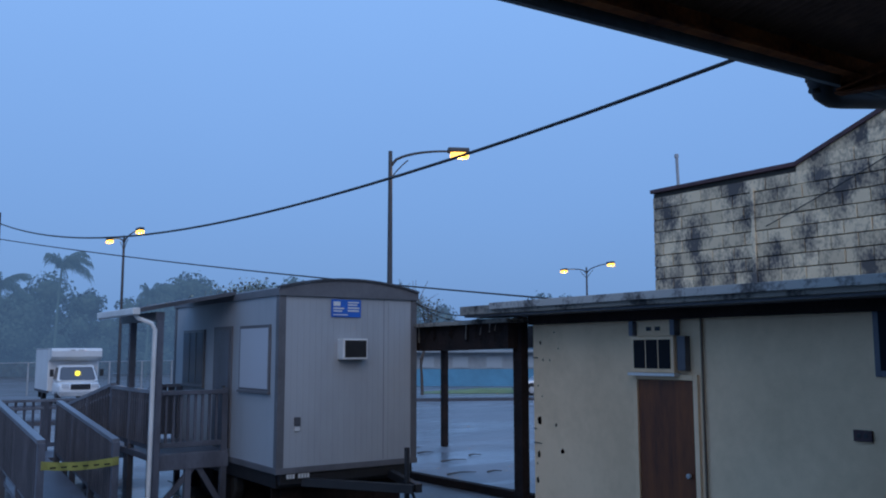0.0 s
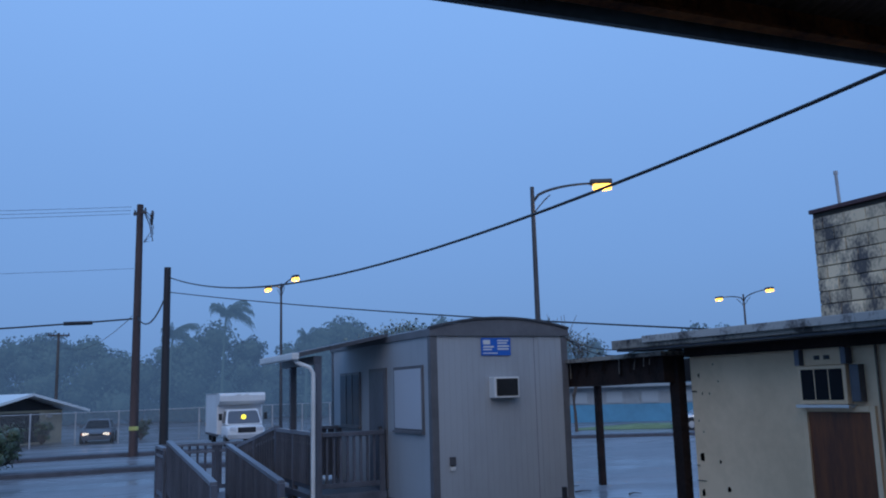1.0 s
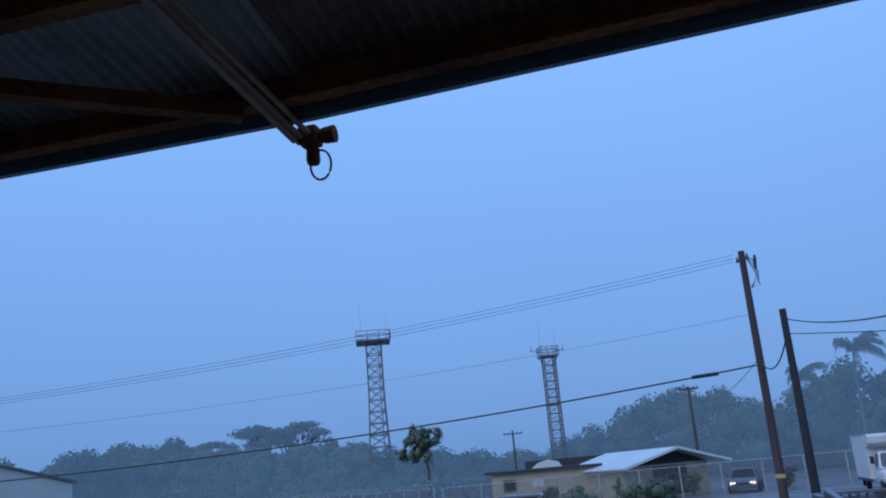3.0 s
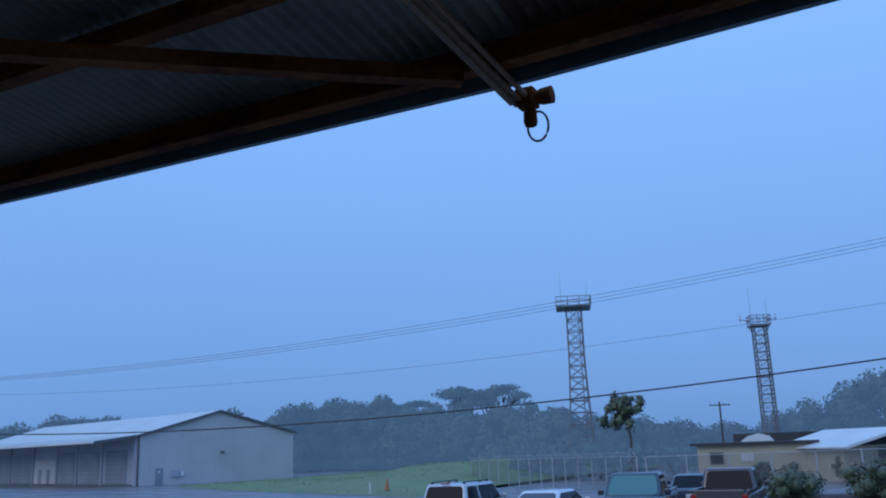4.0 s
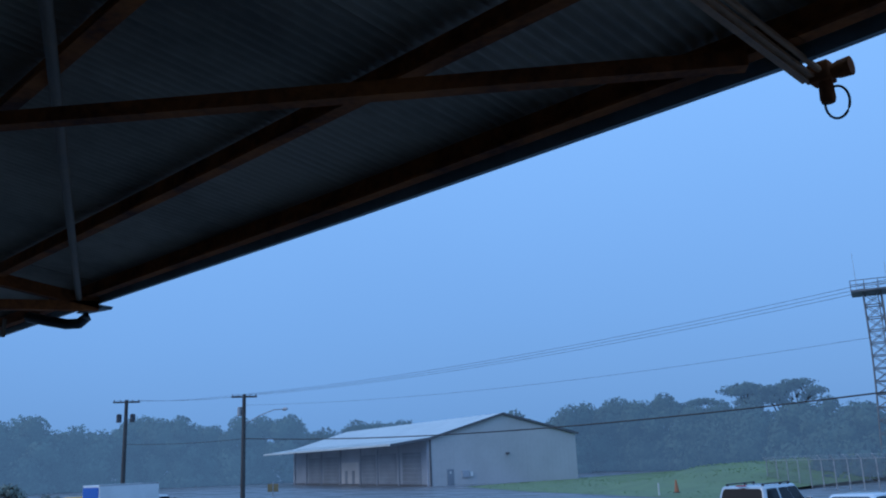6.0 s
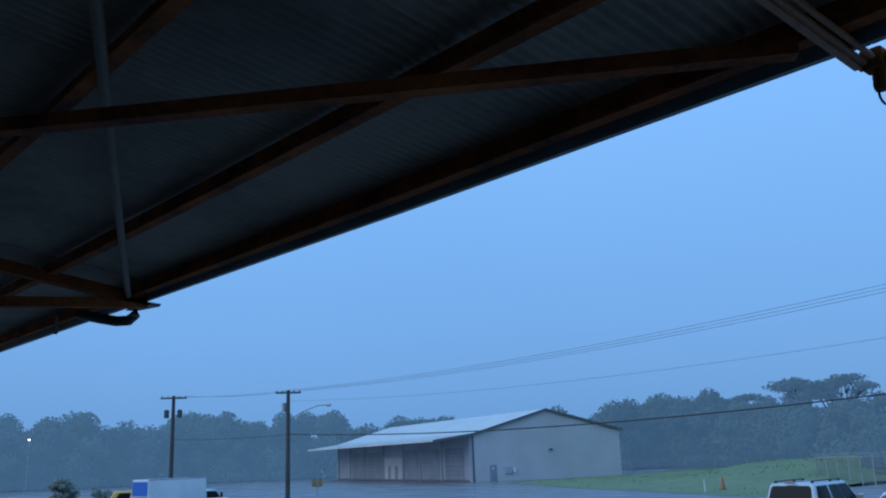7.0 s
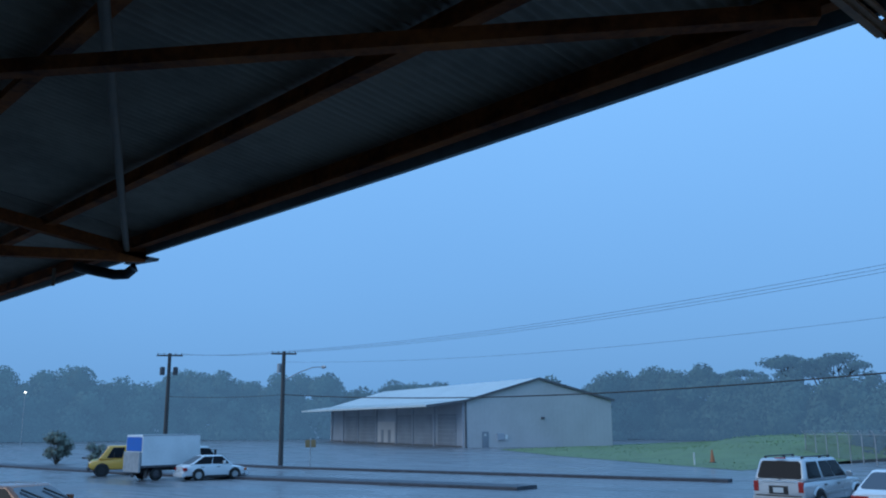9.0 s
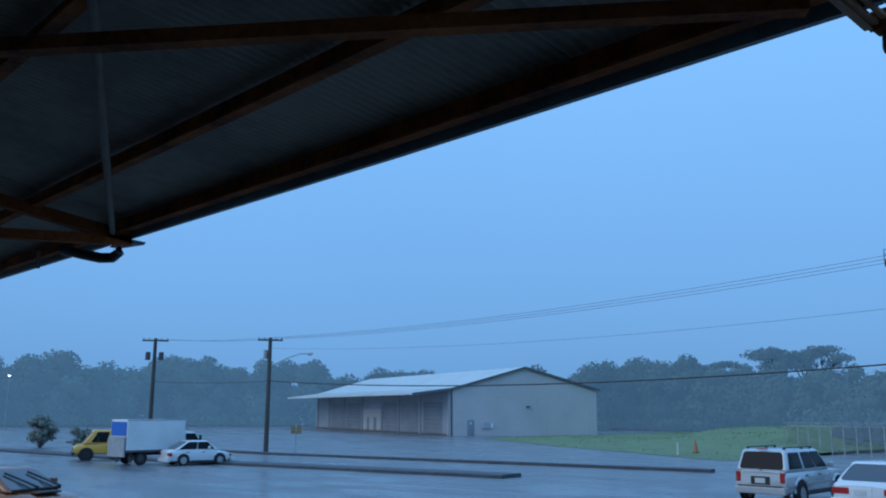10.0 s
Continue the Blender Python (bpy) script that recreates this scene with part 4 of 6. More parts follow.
for k in range(3):
    t = part("termination", tube([(0.18, -0.1 + 0.1 * k, 11.4), (0.45, -0.12 + 0.12 * k, 11.2 - 0.2 * k), (0.62, -0.1 + 0.1 * k, 10.6 - 0.3 * k), (0.20, 0, 9.9)], 0.025, 6), M_DARKSTEEL, pa)
    part("bushing", lathe([(0.0, -0.18), (0.05, -0.16), (0.08, 0.0), (0.05, 0.16), (0.0, 0.18)], 8, "z", at=(0.55, -0.15 + 0.15 * k, 11.25 - 0.15 * k)), M_DARKSTEEL, t)
pb2 = power_pole(3.3, 32.6, 0.0, 7.45, 0.17, M_POLEDARK, "short black service pole at the kerb")
p2 = power_pole(-62.2, 36.0, -0.54, 8.9, 0.20, M_POLEGREY, "wooden power pole with crossarm and lamp arm", ((8.7, 2.0, 60),))
part("lamp_arm", tube([(0.1, 0.1, 6.6), (0.9, 0.9, 7.2), (1.7, 1.7, 7.6), (2.2, 2.2, 7.62)], 0.04, 8), M_STEEL, p2)
part("lamp_head", lathe([(0.0, 0.0), (0.12, 0.05), (0.14, 0.3), (0.08, 0.55), (0.0, 0.6)], 10, "x", at=(2.2, 2.2, 7.6)), M_STEEL, p2)
part("transformer", lathe([(0.0, 0.0), (0.18, 0.0), (0.18, 0.7), (0.0, 0.75)], 14, "z", at=(-0.3, -0.2, 7.2)), M_STEEL, p2)
p1 = power_pole(-74.2, 31.8, -0.66, 9.4, 0.20, M_POLEGREY, "wooden power pole with transformers and crossarm", ((9.2, 2.2, 60),))
for s in (-0.55, 0.55):
    part("transformer", lathe([(0.0, 0.0), (0.22, 0.0), (0.22, 0.65), (0.1, 0.72), (0.0, 0.72)], 14, "z", at=(s * 0.5, s * 0.87, 7.5)), M_DARKSTEEL, p1)
power_pole(0.4, 73.9, 0.0, 7.9, 0.14, M_POLEGREY, "distant wooden power pole with crossarm", ((7.7, 1.6, 0),))
power_pole(-20.6, 107.0, -0.12, 7.2, 0.14, M_POLEGREY, "distant wooden power pole with crossarm", ((6.8, 2.4, 15),))


def cable(a, b, sag, r, label, n=28, name="overhead_cable"):
    a, b = Vector(a), Vector(b)
    pts = [a.lerp(b, i / n) - Vector((0, 0, 4 * sag * (i / n) * (1 - i / n))) for i in range(n + 1)]
    return tagged(finish(name, tube(pts, r, 8), M_CABLE, smooth=True), label, "cable", "overhead cables")


cable((3.38, 32.5, 7.05), (5.41, 3.2, 5.148), 1.0, 0.021, "thick black overhead cable sagging from pole to shed")
cable((3.38, 32.5, 6.5), (9.7, 10.75, 3.51), 0.12, 0.016, "black service cable from pole to building roof")
cable((3.1, 41.3, 6.35), (3.3, 32.7, 6.5), 0.7, 0.03, "slack black cable between two poles")
low = cable((2.9, 41.4, 6.25), (-62.0, 36.0, 4.9), 1.3, 0.037, "low thick black communication cable across the lot")
sp = Vector((2.9, 41.4, 6.25)).lerp(Vector((-62.0, 36.0, 4.9)), 0.036) - Vector((0, 0, 4 * 1.3 * 0.036 * 0.964))
part("splice_case", tube([sp + Vector((-0.6, -0.05, -0.03)), sp + Vector((-0.5, -0.04, -0.03)), sp + Vector((0.5, 0.04, 0.02)), sp + Vector((0.6, 0.05, 0.03))], 0.09, 10), M_BLACK, low, "black splice case")
cable((-62.1, 36.0, 4.9), (-74.1, 31.8, 5.0), 0.15, 0.02, "low thick black communication cable across the lot", 10)
for k in range(3):
    cable((2.7, 41.3 + 0.25 * k, 11.55 - 0.12 * k), (-62.2 + 0.45 * (k - 1), 36.0 + 0.8 * (k - 1), 8.3), 1.2, 0.009, "thin high-voltage line between power poles")
    cable((-62.2 + 0.45 * (k - 1), 36.0 + 0.8 * (k - 1), 8.3), (-74.2 + 0.5 * (k - 1), 31.8 + 0.9 * (k - 1), 8.7), 0.2, 0.007, "thin high-voltage line between power poles", 10)
cable((2.9, 41.4, 8.62), (-62.1, 36.0, 7.5), 1.25, 0.007, "thin neutral line between power poles")
cable((2.9, 41.5, 6.4), (0.4, 73.9, 7.0), 0.9, 0.014, "thin line to a distant pole")


# ---------------------------------------------------------------- lattice towers
def lattice_tower(x, y, z0, h, wb_, wt_, plat, label, cage=False):
    tw = thing("lattice_tower", pose(x, y, z0, 0, 0, 20), label, "tower", "towers")
    n = max(6, int(h / (0.95 if cage else 1.3)))
    thin = 0.042 if cage else 0.06

    def half(f):
        return wt_ / 2 + (wb_ - wt_) / 2 * max(0.0, 1 - f / 0.72) ** 1.4
    cor = [(-1, -1), (1, -1), (1, 1), (-1, 1)]
    for cx, cy in cor:
        part("leg", tube([(cx * half(i / n), cy * half(i / n), h * i / n) for i in range(n + 1)], 0.095, 6), M_TOWER, tw)
    for k in range(4):
        (ax, ay), (bx, by) = cor[k], cor[(k + 1) % 4]
        bm = bmesh.new()
        for i in range(n):
            f0, f1 = i / n, (i + 1) / n
            a0, b1 = half(f0), half(f1)
            bar((ax * a0, ay * a0, h * f0), (bx * b1, by * b1, h * f1), thin, thin, bm)
            bar((bx * a0, by * a0, h * f0), (ax * b1, ay * b1, h * f1), thin, thin, bm)
            bar((ax * b1, ay * b1, h * f1), (bx * b1, by * b1, h * f1), 0.06, 0.10, bm)
        part("lattice_face", bm, M_TOWER, tw)
    p = plat / 2
    pl = part("platform", box((-p, -p, h), (p, p, h + 0.22), 0.03), M_TOWER, tw)
    part("ladder", tube([(wt_ * 0.3, -wt_ * 0.5 - 0.1, 0), (wt_ * 0.3, -wt_ * 0.5 - 0.1, h)], 0.06, 6), M_TOWER, tw)
    for z in (0.75, 1.2):
        bm = bmesh.new()
        for k in range(4):
            (ax, ay), (bx, by) = cor[k], cor[(k + 1) % 4]
            bar((ax * p, ay * p, h + z), (bx * p, by * p, h + z), 0.07, 0.07, bm)
        part("guard_rail", bm, M_TOWER, pl)
    for k in range(12):
        (ax, ay), (bx, by) = cor[k // 3], cor[(k // 3 + 1) % 4]
        f = (k % 3) / 3
        q = (p * (ax + (bx - ax) * f), p * (ay + (by - ay) * f))
        part("stanchion", tube([(*q, h + 0.2), (*q, h + 1.2)], 0.04, 6), M_TOWER, pl)
    for ax, ay, L in ((-0.7, 0.2, 3.4), (0.8, -0.3, 1.9)):
        part("antenna", tube([(ax * p, ay * p, h + 0.2), (ax * p, ay * p, h + 1.2 + L)], 0.035, 6, r_end=0.015), M_STEEL, tw)
    if cage:
        for s in (-1, 1):
            part("outrigger", bar((s * p, 0, h + 0.7), (s * (p + 1.0), 0.2, h + 0.95), 0.08, 0.08), M_TOWER, tw)
            part("knee_brace", bar((s * wt_ / 2, 0.1, h - 1.0), (s * p, 0.1, h), 0.07, 0.07), M_TOWER, tw)
            part("antenna", tube([(s * (p + 0.85), 0.2, h + 0.7), (s * (p + 0.85), 0.2, h + 1.5)], 0.05, 6), M_STEEL, tw)
    return tw


lattice_tower(-33.4, 93.4, -0.4, 18.3, 3.1, 1.7, 3.9, "dark steel lattice tower with railed platform")
lattice_tower(-14.6, 102.9, -0.2, 15.3, 1.5, 1.35, 2.2, "slim lattice radio tower with antennas and small platform", True)


# ---------------------------------------------------------------- warehouse
SIDE_N, SIDE_D = 52.9, -18.2    # the long side runs back at a skew to the gable


def warehouse():
    c, r = Vector((-89.0, 81.4, -0.72)), Vector((-77.2, 98.4, -0.72))
    d = (r - c).normalized()
    ang = math.degrees(math.atan2(d.y, d.x))
    W, H, A, L = (r - c).length, 6.2, 9.2, SIDE_N
    wh = thing("warehouse", pose(c.x, c.y, c.z, 0, 0, ang), "large pale metal warehouse with deep eave and pale roof", "warehouse")
    part("gable_wall", prism([(0, 0), (W, 0), (W, H), (W / 2, A), (0, H)], 0.0, 0.25), M_WAREHOUSE, wh)
    part("side_wall", box((W - 0.2, 0.26, 0), (W, L, H)), M_WAREHOUSE, wh)
    # front wall in the darker grey, with the eave's shade painted on
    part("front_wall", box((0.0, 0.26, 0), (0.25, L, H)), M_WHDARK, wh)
    part("rear_wall", prism([(0, 0), (W, 0), (W, H), (W / 2, A), (0, H)], L, L + 0.25), M_WAREHOUSE, wh)
    sl = (A - H) / (W / 2)
    ov = 5.5
    for lo, hi, nm in ((-ov, 0, "roof_canopy"), (0, W / 2, "roof_front"), (W / 2, W + 0.3, "roof_back")):
        f = {"roof_canopy": lambda x: H + 0.13 * x + 0.1, "roof_front": lambda x: H + sl * x + 0.1, "roof_back": lambda x: A - sl * (x - W / 2) + 0.1}[nm]
        rf = part(nm, prism([(lo, f(lo)), (hi, f(hi)), (hi, f(hi) + 0.16), (lo, f(lo) + 0.16)], -0.3, L + 0.4), M_ROOFMETAL, wh)
        m = 22
        for k in range(m):
            y = -0.2 + (L + 0.4) * k / m
            part("rib", bar((lo, y, f(lo) + 0.18), (hi, y, f(hi) + 0.18), 0.08, 0.06), M_ROOFMETAL, rf)
    part("eave_trim", box((-ov - 0.1, -0.35, H - 0.13 * ov + 0.02), (-ov + 0.05, L + 0.4, H - 0.13 * ov + 0.30)), M_ROOFMETAL, wh)
    part("gable_trim", bar((0, -0.32, H + 0.12), (W / 2, -0.32, A + 0.15), 0.1, 0.3), M_TRIM, wh)
    part("gable_trim", bar((-ov, -0.32, H - 0.13 * ov + 0.12), (0, -0.32, H + 0.12), 0.1, 0.3), M_TRIM, wh)
    part("gable_trim", bar((W / 2, -0.32, A + 0.15), (W + 0.3, -0.32, H + 0.1), 0.1, 0.3), M_TRIM, wh)
    part("corner_trim", box((-0.05, -0.05, 0), (0.2, 0.0, H)), M_TRIM, wh)
    for k in range(34):
        part("siding_rib", box((0.3 + 0.6 * k, -0.012, 0), (0.36 + 0.6 * k, -0.004, H)), M_WAREHOUSE, wh)
    for y0, y1 in ((2.5, 8.0), (10.0, 15.5), (17.0, 22.0), (31.0, 38.0), (39.5, 45.0)):
        dd = part("dock_door", box((-0.06, y0, 0.05), (-0.004, y1, 4.6), 0.01), M_DOCKDOOR, wh)
        for k in range(7):
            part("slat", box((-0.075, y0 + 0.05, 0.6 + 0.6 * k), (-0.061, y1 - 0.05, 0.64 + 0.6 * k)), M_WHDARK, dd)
    ent = part("entrance_panel", box((-0.10, 23.0, 0.0), (-0.004, 30.0, 3.6), 0.01), M_WAREHOUSE, wh, "pale entrance front")
    for y in (24.6, 27.4):
        part("entrance_door", box((-0.14, y, 0.05), (-0.101, y + 1.0, 2.3), 0.01), M_DOCKDOOR, ent)
    for y in (0.4, 9.0, 16.2, 22.4, 30.4, 38.7, 46.0, 52.0):
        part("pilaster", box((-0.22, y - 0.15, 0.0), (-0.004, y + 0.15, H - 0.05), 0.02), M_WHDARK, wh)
    part("plinth", box((-0.16, 0.3, 0.0), (-0.004, L, 0.25), 0.02), M_TRIM, wh)
    pd = part("side_door", box((2.3, -0.06, 0), (3.2, -0.004, 2.15), 0.01), M_DOCKDOOR, wh)
    part("door_light", box((2.62, -0.10, 1.55), (2.85, -0.061, 1.85)), M_WHITE, pd)
    part("meter_box", box((4.3, -0.25, 1.0), (5.3, -0.004, 1.9), 0.02), M_WHDARK, wh)
    part("meter_box", box((5.4, -0.2, 1.1), (5.8, -0.004, 1.7), 0.02), M_WHITEMETAL, wh)
    part("wall_lamp", box((10.6, -0.3, 3.8), (11.0, -0.004, 4.1), 0.03), M_TRIM, wh)
    skew = Matrix(((1, SIDE_D / SIDE_N, 0, 0), (0, 1, 0, 0), (0, 0, 1, 0), (0, 0, 0, 1)))
    for o in wh.children_recursive:
        o.data.transform(skew)


warehouse()


# ---------------------------------------------------------------- houses beyond the fence
def gable_house():
    h = thing("low_house", pose(-2.1, 58.6, -0.12, 0, 0, 34), "small yellow house with pale metal gable roof", "house")
    part("wall", box((-3.2, 0, 0), (3.2, 7.5, 2.15)), M_YELLOWWALL, h)
    part("gable", prism([(-3.3, 2.15), (3.3, 2.15), (0.3, 3.05)], 0.02, 0.2), M_DARKROOF, h)
    part("roof_slope", prism([(0.3, 3.05), (4.3, 2.0), (4.3, 2.1), (0.3, 3.18)], -1.2, 8.0), M_ROOFMETAL, h)
    part("roof_slope", prism([(0.3, 3.05), (-3.7, 2.0), (-3.7, 2.1), (0.3, 3.18)], -1.2, 8.0), M_ROOFMETAL, h)
    # flat black panel: the dark of a porch opening is painted on
    part("porch_recess", box((-1.0, -0.02, 0.2), (1.6, -0.004, 2.0)), M_BLACK, h)
    part("barge_board", bar((0.3, -1.24, 3.12), (4.3, -1.24, 2.05), 0.06, 0.16), M_ROOFMETAL, h)
    part("barge_board", bar((0.3, -1.24, 3.12), (-3.7, -1.24, 2.05), 0.06, 0.16), M_ROOFMETAL, h)
    part("wall_lamp", box((2.0, -0.2, 1.7), (2.35, -0.004, 1.85), 0.02), M_WHITE, h)
    g = thing("yellow_outbuilding", pose(-10.6, 60.2, 0, 0, 0, 4), "long low yellow plaster building with dark flat roof", "building")
    part("wall", box((-3.4, 0, 0), (4.0, 6, 2.25)), M_YELLOWWALL, g)
    part("roof", box((-3.8, -0.4, 2.25), (4.3, 6.4, 2.42), 0.02), M_DARKROOF, g)
    part("rear_roof", box((-1.6, 6.5, 2.0), (5.0, 13.0, 3.0), 0.02), M_DARKROOF, g)
    part("skylight", prism([(-0.9, 2.43), (1.3, 2.43), (1.0, 2.80), (0.3, 2.97), (-0.4, 2.80)], 4.0, 5.5), M_ROOFMETAL, g)
    w = part("window", box((-2.6, -0.06, 1.0), (-1.7, -0.004, 1.8)), M_TRIM, g)
    part("pane", box((-2.52, -0.068, 1.08), (-1.78, -0.061, 1.72)), M_GLASS, w)
    part("notice", box((-0.6, -0.04, 1.2), (0.2, -0.004, 1.7)), M_WHITE, g)
    part("lean_to", prism([(4.05, 1.5), (6.4, 1.5), (6.4, 1.58), (4.05, 1.68)], -0.8, 4.0), M_ROOFMETAL, g)
    part("lean_to_wall", box((4.2, 0.2, 0), (6.3, 3.8, 1.5)), M_WHITEMETAL, g)


gable_house()
bl = thing("turquoise_building", pose(37.5, 50.5, 0, 0, 0, -37), "low turquoise and pale blue building across the lot", "building")
part("wall", box((-7.5, 0, 0), (9.5, 8, 1.25)), M_TURQ, bl)
part("upper_wall", box((-7.5, 0.02, 1.25), (9.5, 8, 2.45)), M_TEALROOF, bl)
part("roof", box((-8, -0.8, 2.45), (10, 8.6, 2.65), 0.03), M_TEALROOF, bl)
for k in range(6):
    w = part("window", box((-6.5 + 2.5 * k, -0.05, 1.3), (-5.2 + 2.5 * k, -0.004, 2.2)), M_TEALROOF, bl)
    part("pane", box((-6.4 + 2.5 * k, -0.058, 1.38), (-5.3 + 2.5 * k, -0.051, 2.12)), M_PALEPANE, w)


# ---------------------------------------------------------------- chain-link fences
def fence(a, b, h, n, label, outrig=True, boards=False):
    f = thing("chain_link_fence", Matrix(), label, "fence", "fences")
    a, b = Vector((*a, 0)), Vector((*b, 0))
    along = (b - a).normalized()
    side = Vector((-along.y, along.x, 0))
    for i in range(n + 1):
        p = a + (b - a) * i / n
        z = ground_z(p.x)
        pts = [(p.x, p.y, z - 0.1), (p.x, p.y, z + h)]
        if outrig:
            q = p + side * -0.25
            pts += [(q.x, q.y, z + h + 0.28)]
        part("post", tube(pts, 0.045, 8), M_STEEL, f)
    za, zb = ground_z(a.x), ground_z(b.x)
    part("top_rail", tube([(a.x, a.y, za + h), (b.x, b.y, zb + h)], 0.025, 6), M_STEEL, f)
    bm = bmesh.new()
    L = (b - a).length
    step = 0.13
    m = int((L + h) / step)
    V, Fc = [], []
    def wire(p, q):
        k = len(V)
        o = Vector((0, 0, 0.012))
        V.extend([tuple(p - o), tuple(q - o), tuple(q + o), tuple(p + o)])
        Fc.append((k, k + 1, k + 2, k + 3))
    for i in range(m):
        s = i * step
        for sgn in (0, 1):
            s0, s1 = (s, s - h) if sgn else (s - h, s)
            z0, z1 = 0.05, h
            if s0 < 0:
                z0 += (0 - s0); s0 = 0
            if s1 < 0:
                z1 -= (0 - s1); s1 = 0
            if s0 > L:
                z0 += s0 - L; s0 = L
            if s1 > L:
                z1 -= s1 - L; s1 = L
            if z1 - z0 < 0.05:
                continue
            g = za + (zb - za) * s / (L + h)
            wire(a + along * s0 + Vector((0, 0, z0 + g)), a + along * s1 + Vector((0, 0, z1 + g)))
    bm.free()
    fast_mesh("mesh", V, Fc, M_CHAIN, f)["kind"] = "stuff"
    for k in range(3) if outrig else ():
        o = side * (-0.08 * (k + 1)) + Vector((0, 0, h + 0.09 * (k + 1)))
        part("barbed_wire", tube([a + o + Vector((0, 0, za)), b + o + Vector((0, 0, zb))], 0.008, 4), M_STEEL, f)
    return f


fence((-34.0, 66.0), (-16.0, 52.0), 2.0, 14, "tall galvanised chain-link fence with barbed-wire arms")
fence((-15.5, 52.2), (13.0, 55.5), 1.95, 12, "galvanised chain-link fence in front of the houses", False)
fence((13.0, 55.6), (30.0, 66.0), 1.95, 7, "galvanised chain-link fence beside the drive", False)


# ---------------------------------------------------------------- vehicles
def wheel(parent, x, y, r, side, hub=None):
    w = part("wheel", lathe([(r * 0.62, -0.10), (r * 0.93, -0.10), (r, -0.07), (r, 0.07), (r * 0.93, 0.10), (r * 0.62, 0.10), (r * 0.62, -0.10)], 22, "y", at=(x, y, r)), M_TYRE, parent)
    w.name = "wheel"
    rim = part("rim", lathe([(0.0, 0.06), (r * 0.25, 0.075), (r * 0.58, 0.05), (r * 0.63, 0.085), (r * 0.63, -0.08), (0.0, -0.08)], 18, "y", at=(x, y, r)) if side > 0 else lathe([(0.0, -0.06), (r * 0.25, -0.075), (r * 0.58, -0.05), (r * 0.63, -0.085), (r * 0.63, 0.08), (0.0, 0.08)], 18, "y", at=(x, y, r)), hub or M_RIM, w)
    return w


def loft(stations):
    """Car body: stations of (x, bottom, top, half width), skinned with rounded shoulders."""
    bm = bmesh.new()
    rings = []
    for x, zb, zt, w in stations:
        half = [(w * 0.80, zb), (w * 0.96, zb + 0.06), (w, zb + (zt - zb) * 0.35), (w * 0.99, zb + (zt - zb) * 0.7), (w * 0.955, zt - (zt - zb) * 0.10), (w * 0.86, zt - 0.01), (w * 0.45, zt + 0.015)]
        ring = [(x, y, z) for y, z in half] + [(x, -y, z) for y, z in half[::-1]]
        rings.append([bm.verts.new(v) for v in ring])
    n = len(rings[0])
    for a, b in zip(rings, rings[1:]):
        for k in range(n):
            bm.faces.new((a[k], a[(k + 1) % n], b[(k + 1) % n], b[k]))
    bm.faces.new(rings[0][::-1])
    bm.faces.new(rings[-1])
    return bm


def quad_on(c, u0, u1, v0, v1, out, corner=0.16):
    """A thin pane on the quad c (four corners, going round), inset to the given fractions, with rounded corners."""
    def at(u, v):
        return (c[0] * (1 - u) + c[1] * u) * (1 - v) + (c[3] * (1 - u) + c[2] * u) * v
    n = (c[1] - c[0]).cross(c[3] - c[0]).normalized()
    if n.dot(out) < 0:
        n = -n
    bm = bmesh.new()
    dv = (v1 - v0) * corner
    du = min((u1 - u0) * 0.3, dv * (c[3] - c[0]).length / max(0.1, (c[1] - c[0]).length))
    ps = []
    for cu, cv, a0 in ((u0 + du, v0 + dv, 180), (u1 - du, v0 + dv, 270), (u1 - du, v1 - dv, 0), (u0 + du, v1 - dv, 90)):
        ps += [at(cu + du * math.cos(radians(a0 + k * 30)), cv + dv * math.sin(radians(a0 + k * 30))) for k in range(4)]
    lo = [bm.verts.new(p - n * 0.02) for p in ps]
    hi = [bm.verts.new(p + n * 0.008) for p in ps]
    m = len(ps)
    for k in range(m):
        bm.faces.new((lo[k], lo[(k + 1) % m], hi[(k + 1) % m], hi[k]))
    bm.faces.new(hi)
    bm.faces.new(lo[::-1])
    return bm


def cabin(parent, rb, rt, ft, fb, zb, zt, wb, wt, paint, panes=2, front_glass=None, rear_glass=None, cuts=None):
    """Greenhouse with rear, front and side panes; x of rear bottom, rear top, front top, front bottom."""
    V = {}
    for s in (-1, 1):
        V[s] = [Vector((rb, s * wb, zb)), Vector((rt, s * wt, zt)), Vector((ft, s * wt, zt)), Vector((fb, s * wb, zb))]
    bm = bmesh.new()
    L = [bm.verts.new(v) for v in V[-1]]
    R = [bm.verts.new(v) for v in V[1]]
    for k in range(4):
        bm.faces.new((L[k], L[(k + 1) % 4], R[(k + 1) % 4], R[k]))
    bm.faces.new(L[::-1])
    bm.faces.new(R)
    bmesh.ops.bevel(bm, geom=list(bm.edges), offset=0.11, segments=4, affect="EDGES", profile=0.55)
    cb = part("cabin", bm, paint, parent, smooth=True)
    part("rear_window", quad_on([V[-1][0], V[1][0], V[1][1], V[-1][1]], 0.07, 0.93, 0.10, 0.88, Vector((-1, 0, 0))), rear_glass or M_GLASS, cb)
    part("windscreen", quad_on([V[-1][3], V[1][3], V[1][2], V[-1][2]], 0.06, 0.94, 0.08, 0.88, Vector((1, 0, 0))), front_glass or M_GLASS, cb)
    for s in (-1, 1):
        c = [V[s][0], V[s][3], V[s][2], V[s][1]]
        for u0, u1 in cuts or [(0.07 + 0.88 * i / panes, 0.05 + 0.88 * (i + 1) / panes) for i in range(panes)]:
            part("side_window", quad_on(c, u0, u1, 0.12, 0.86, Vector((0, s, 0)), 0.12), M_GLASS, cb)
    return cb


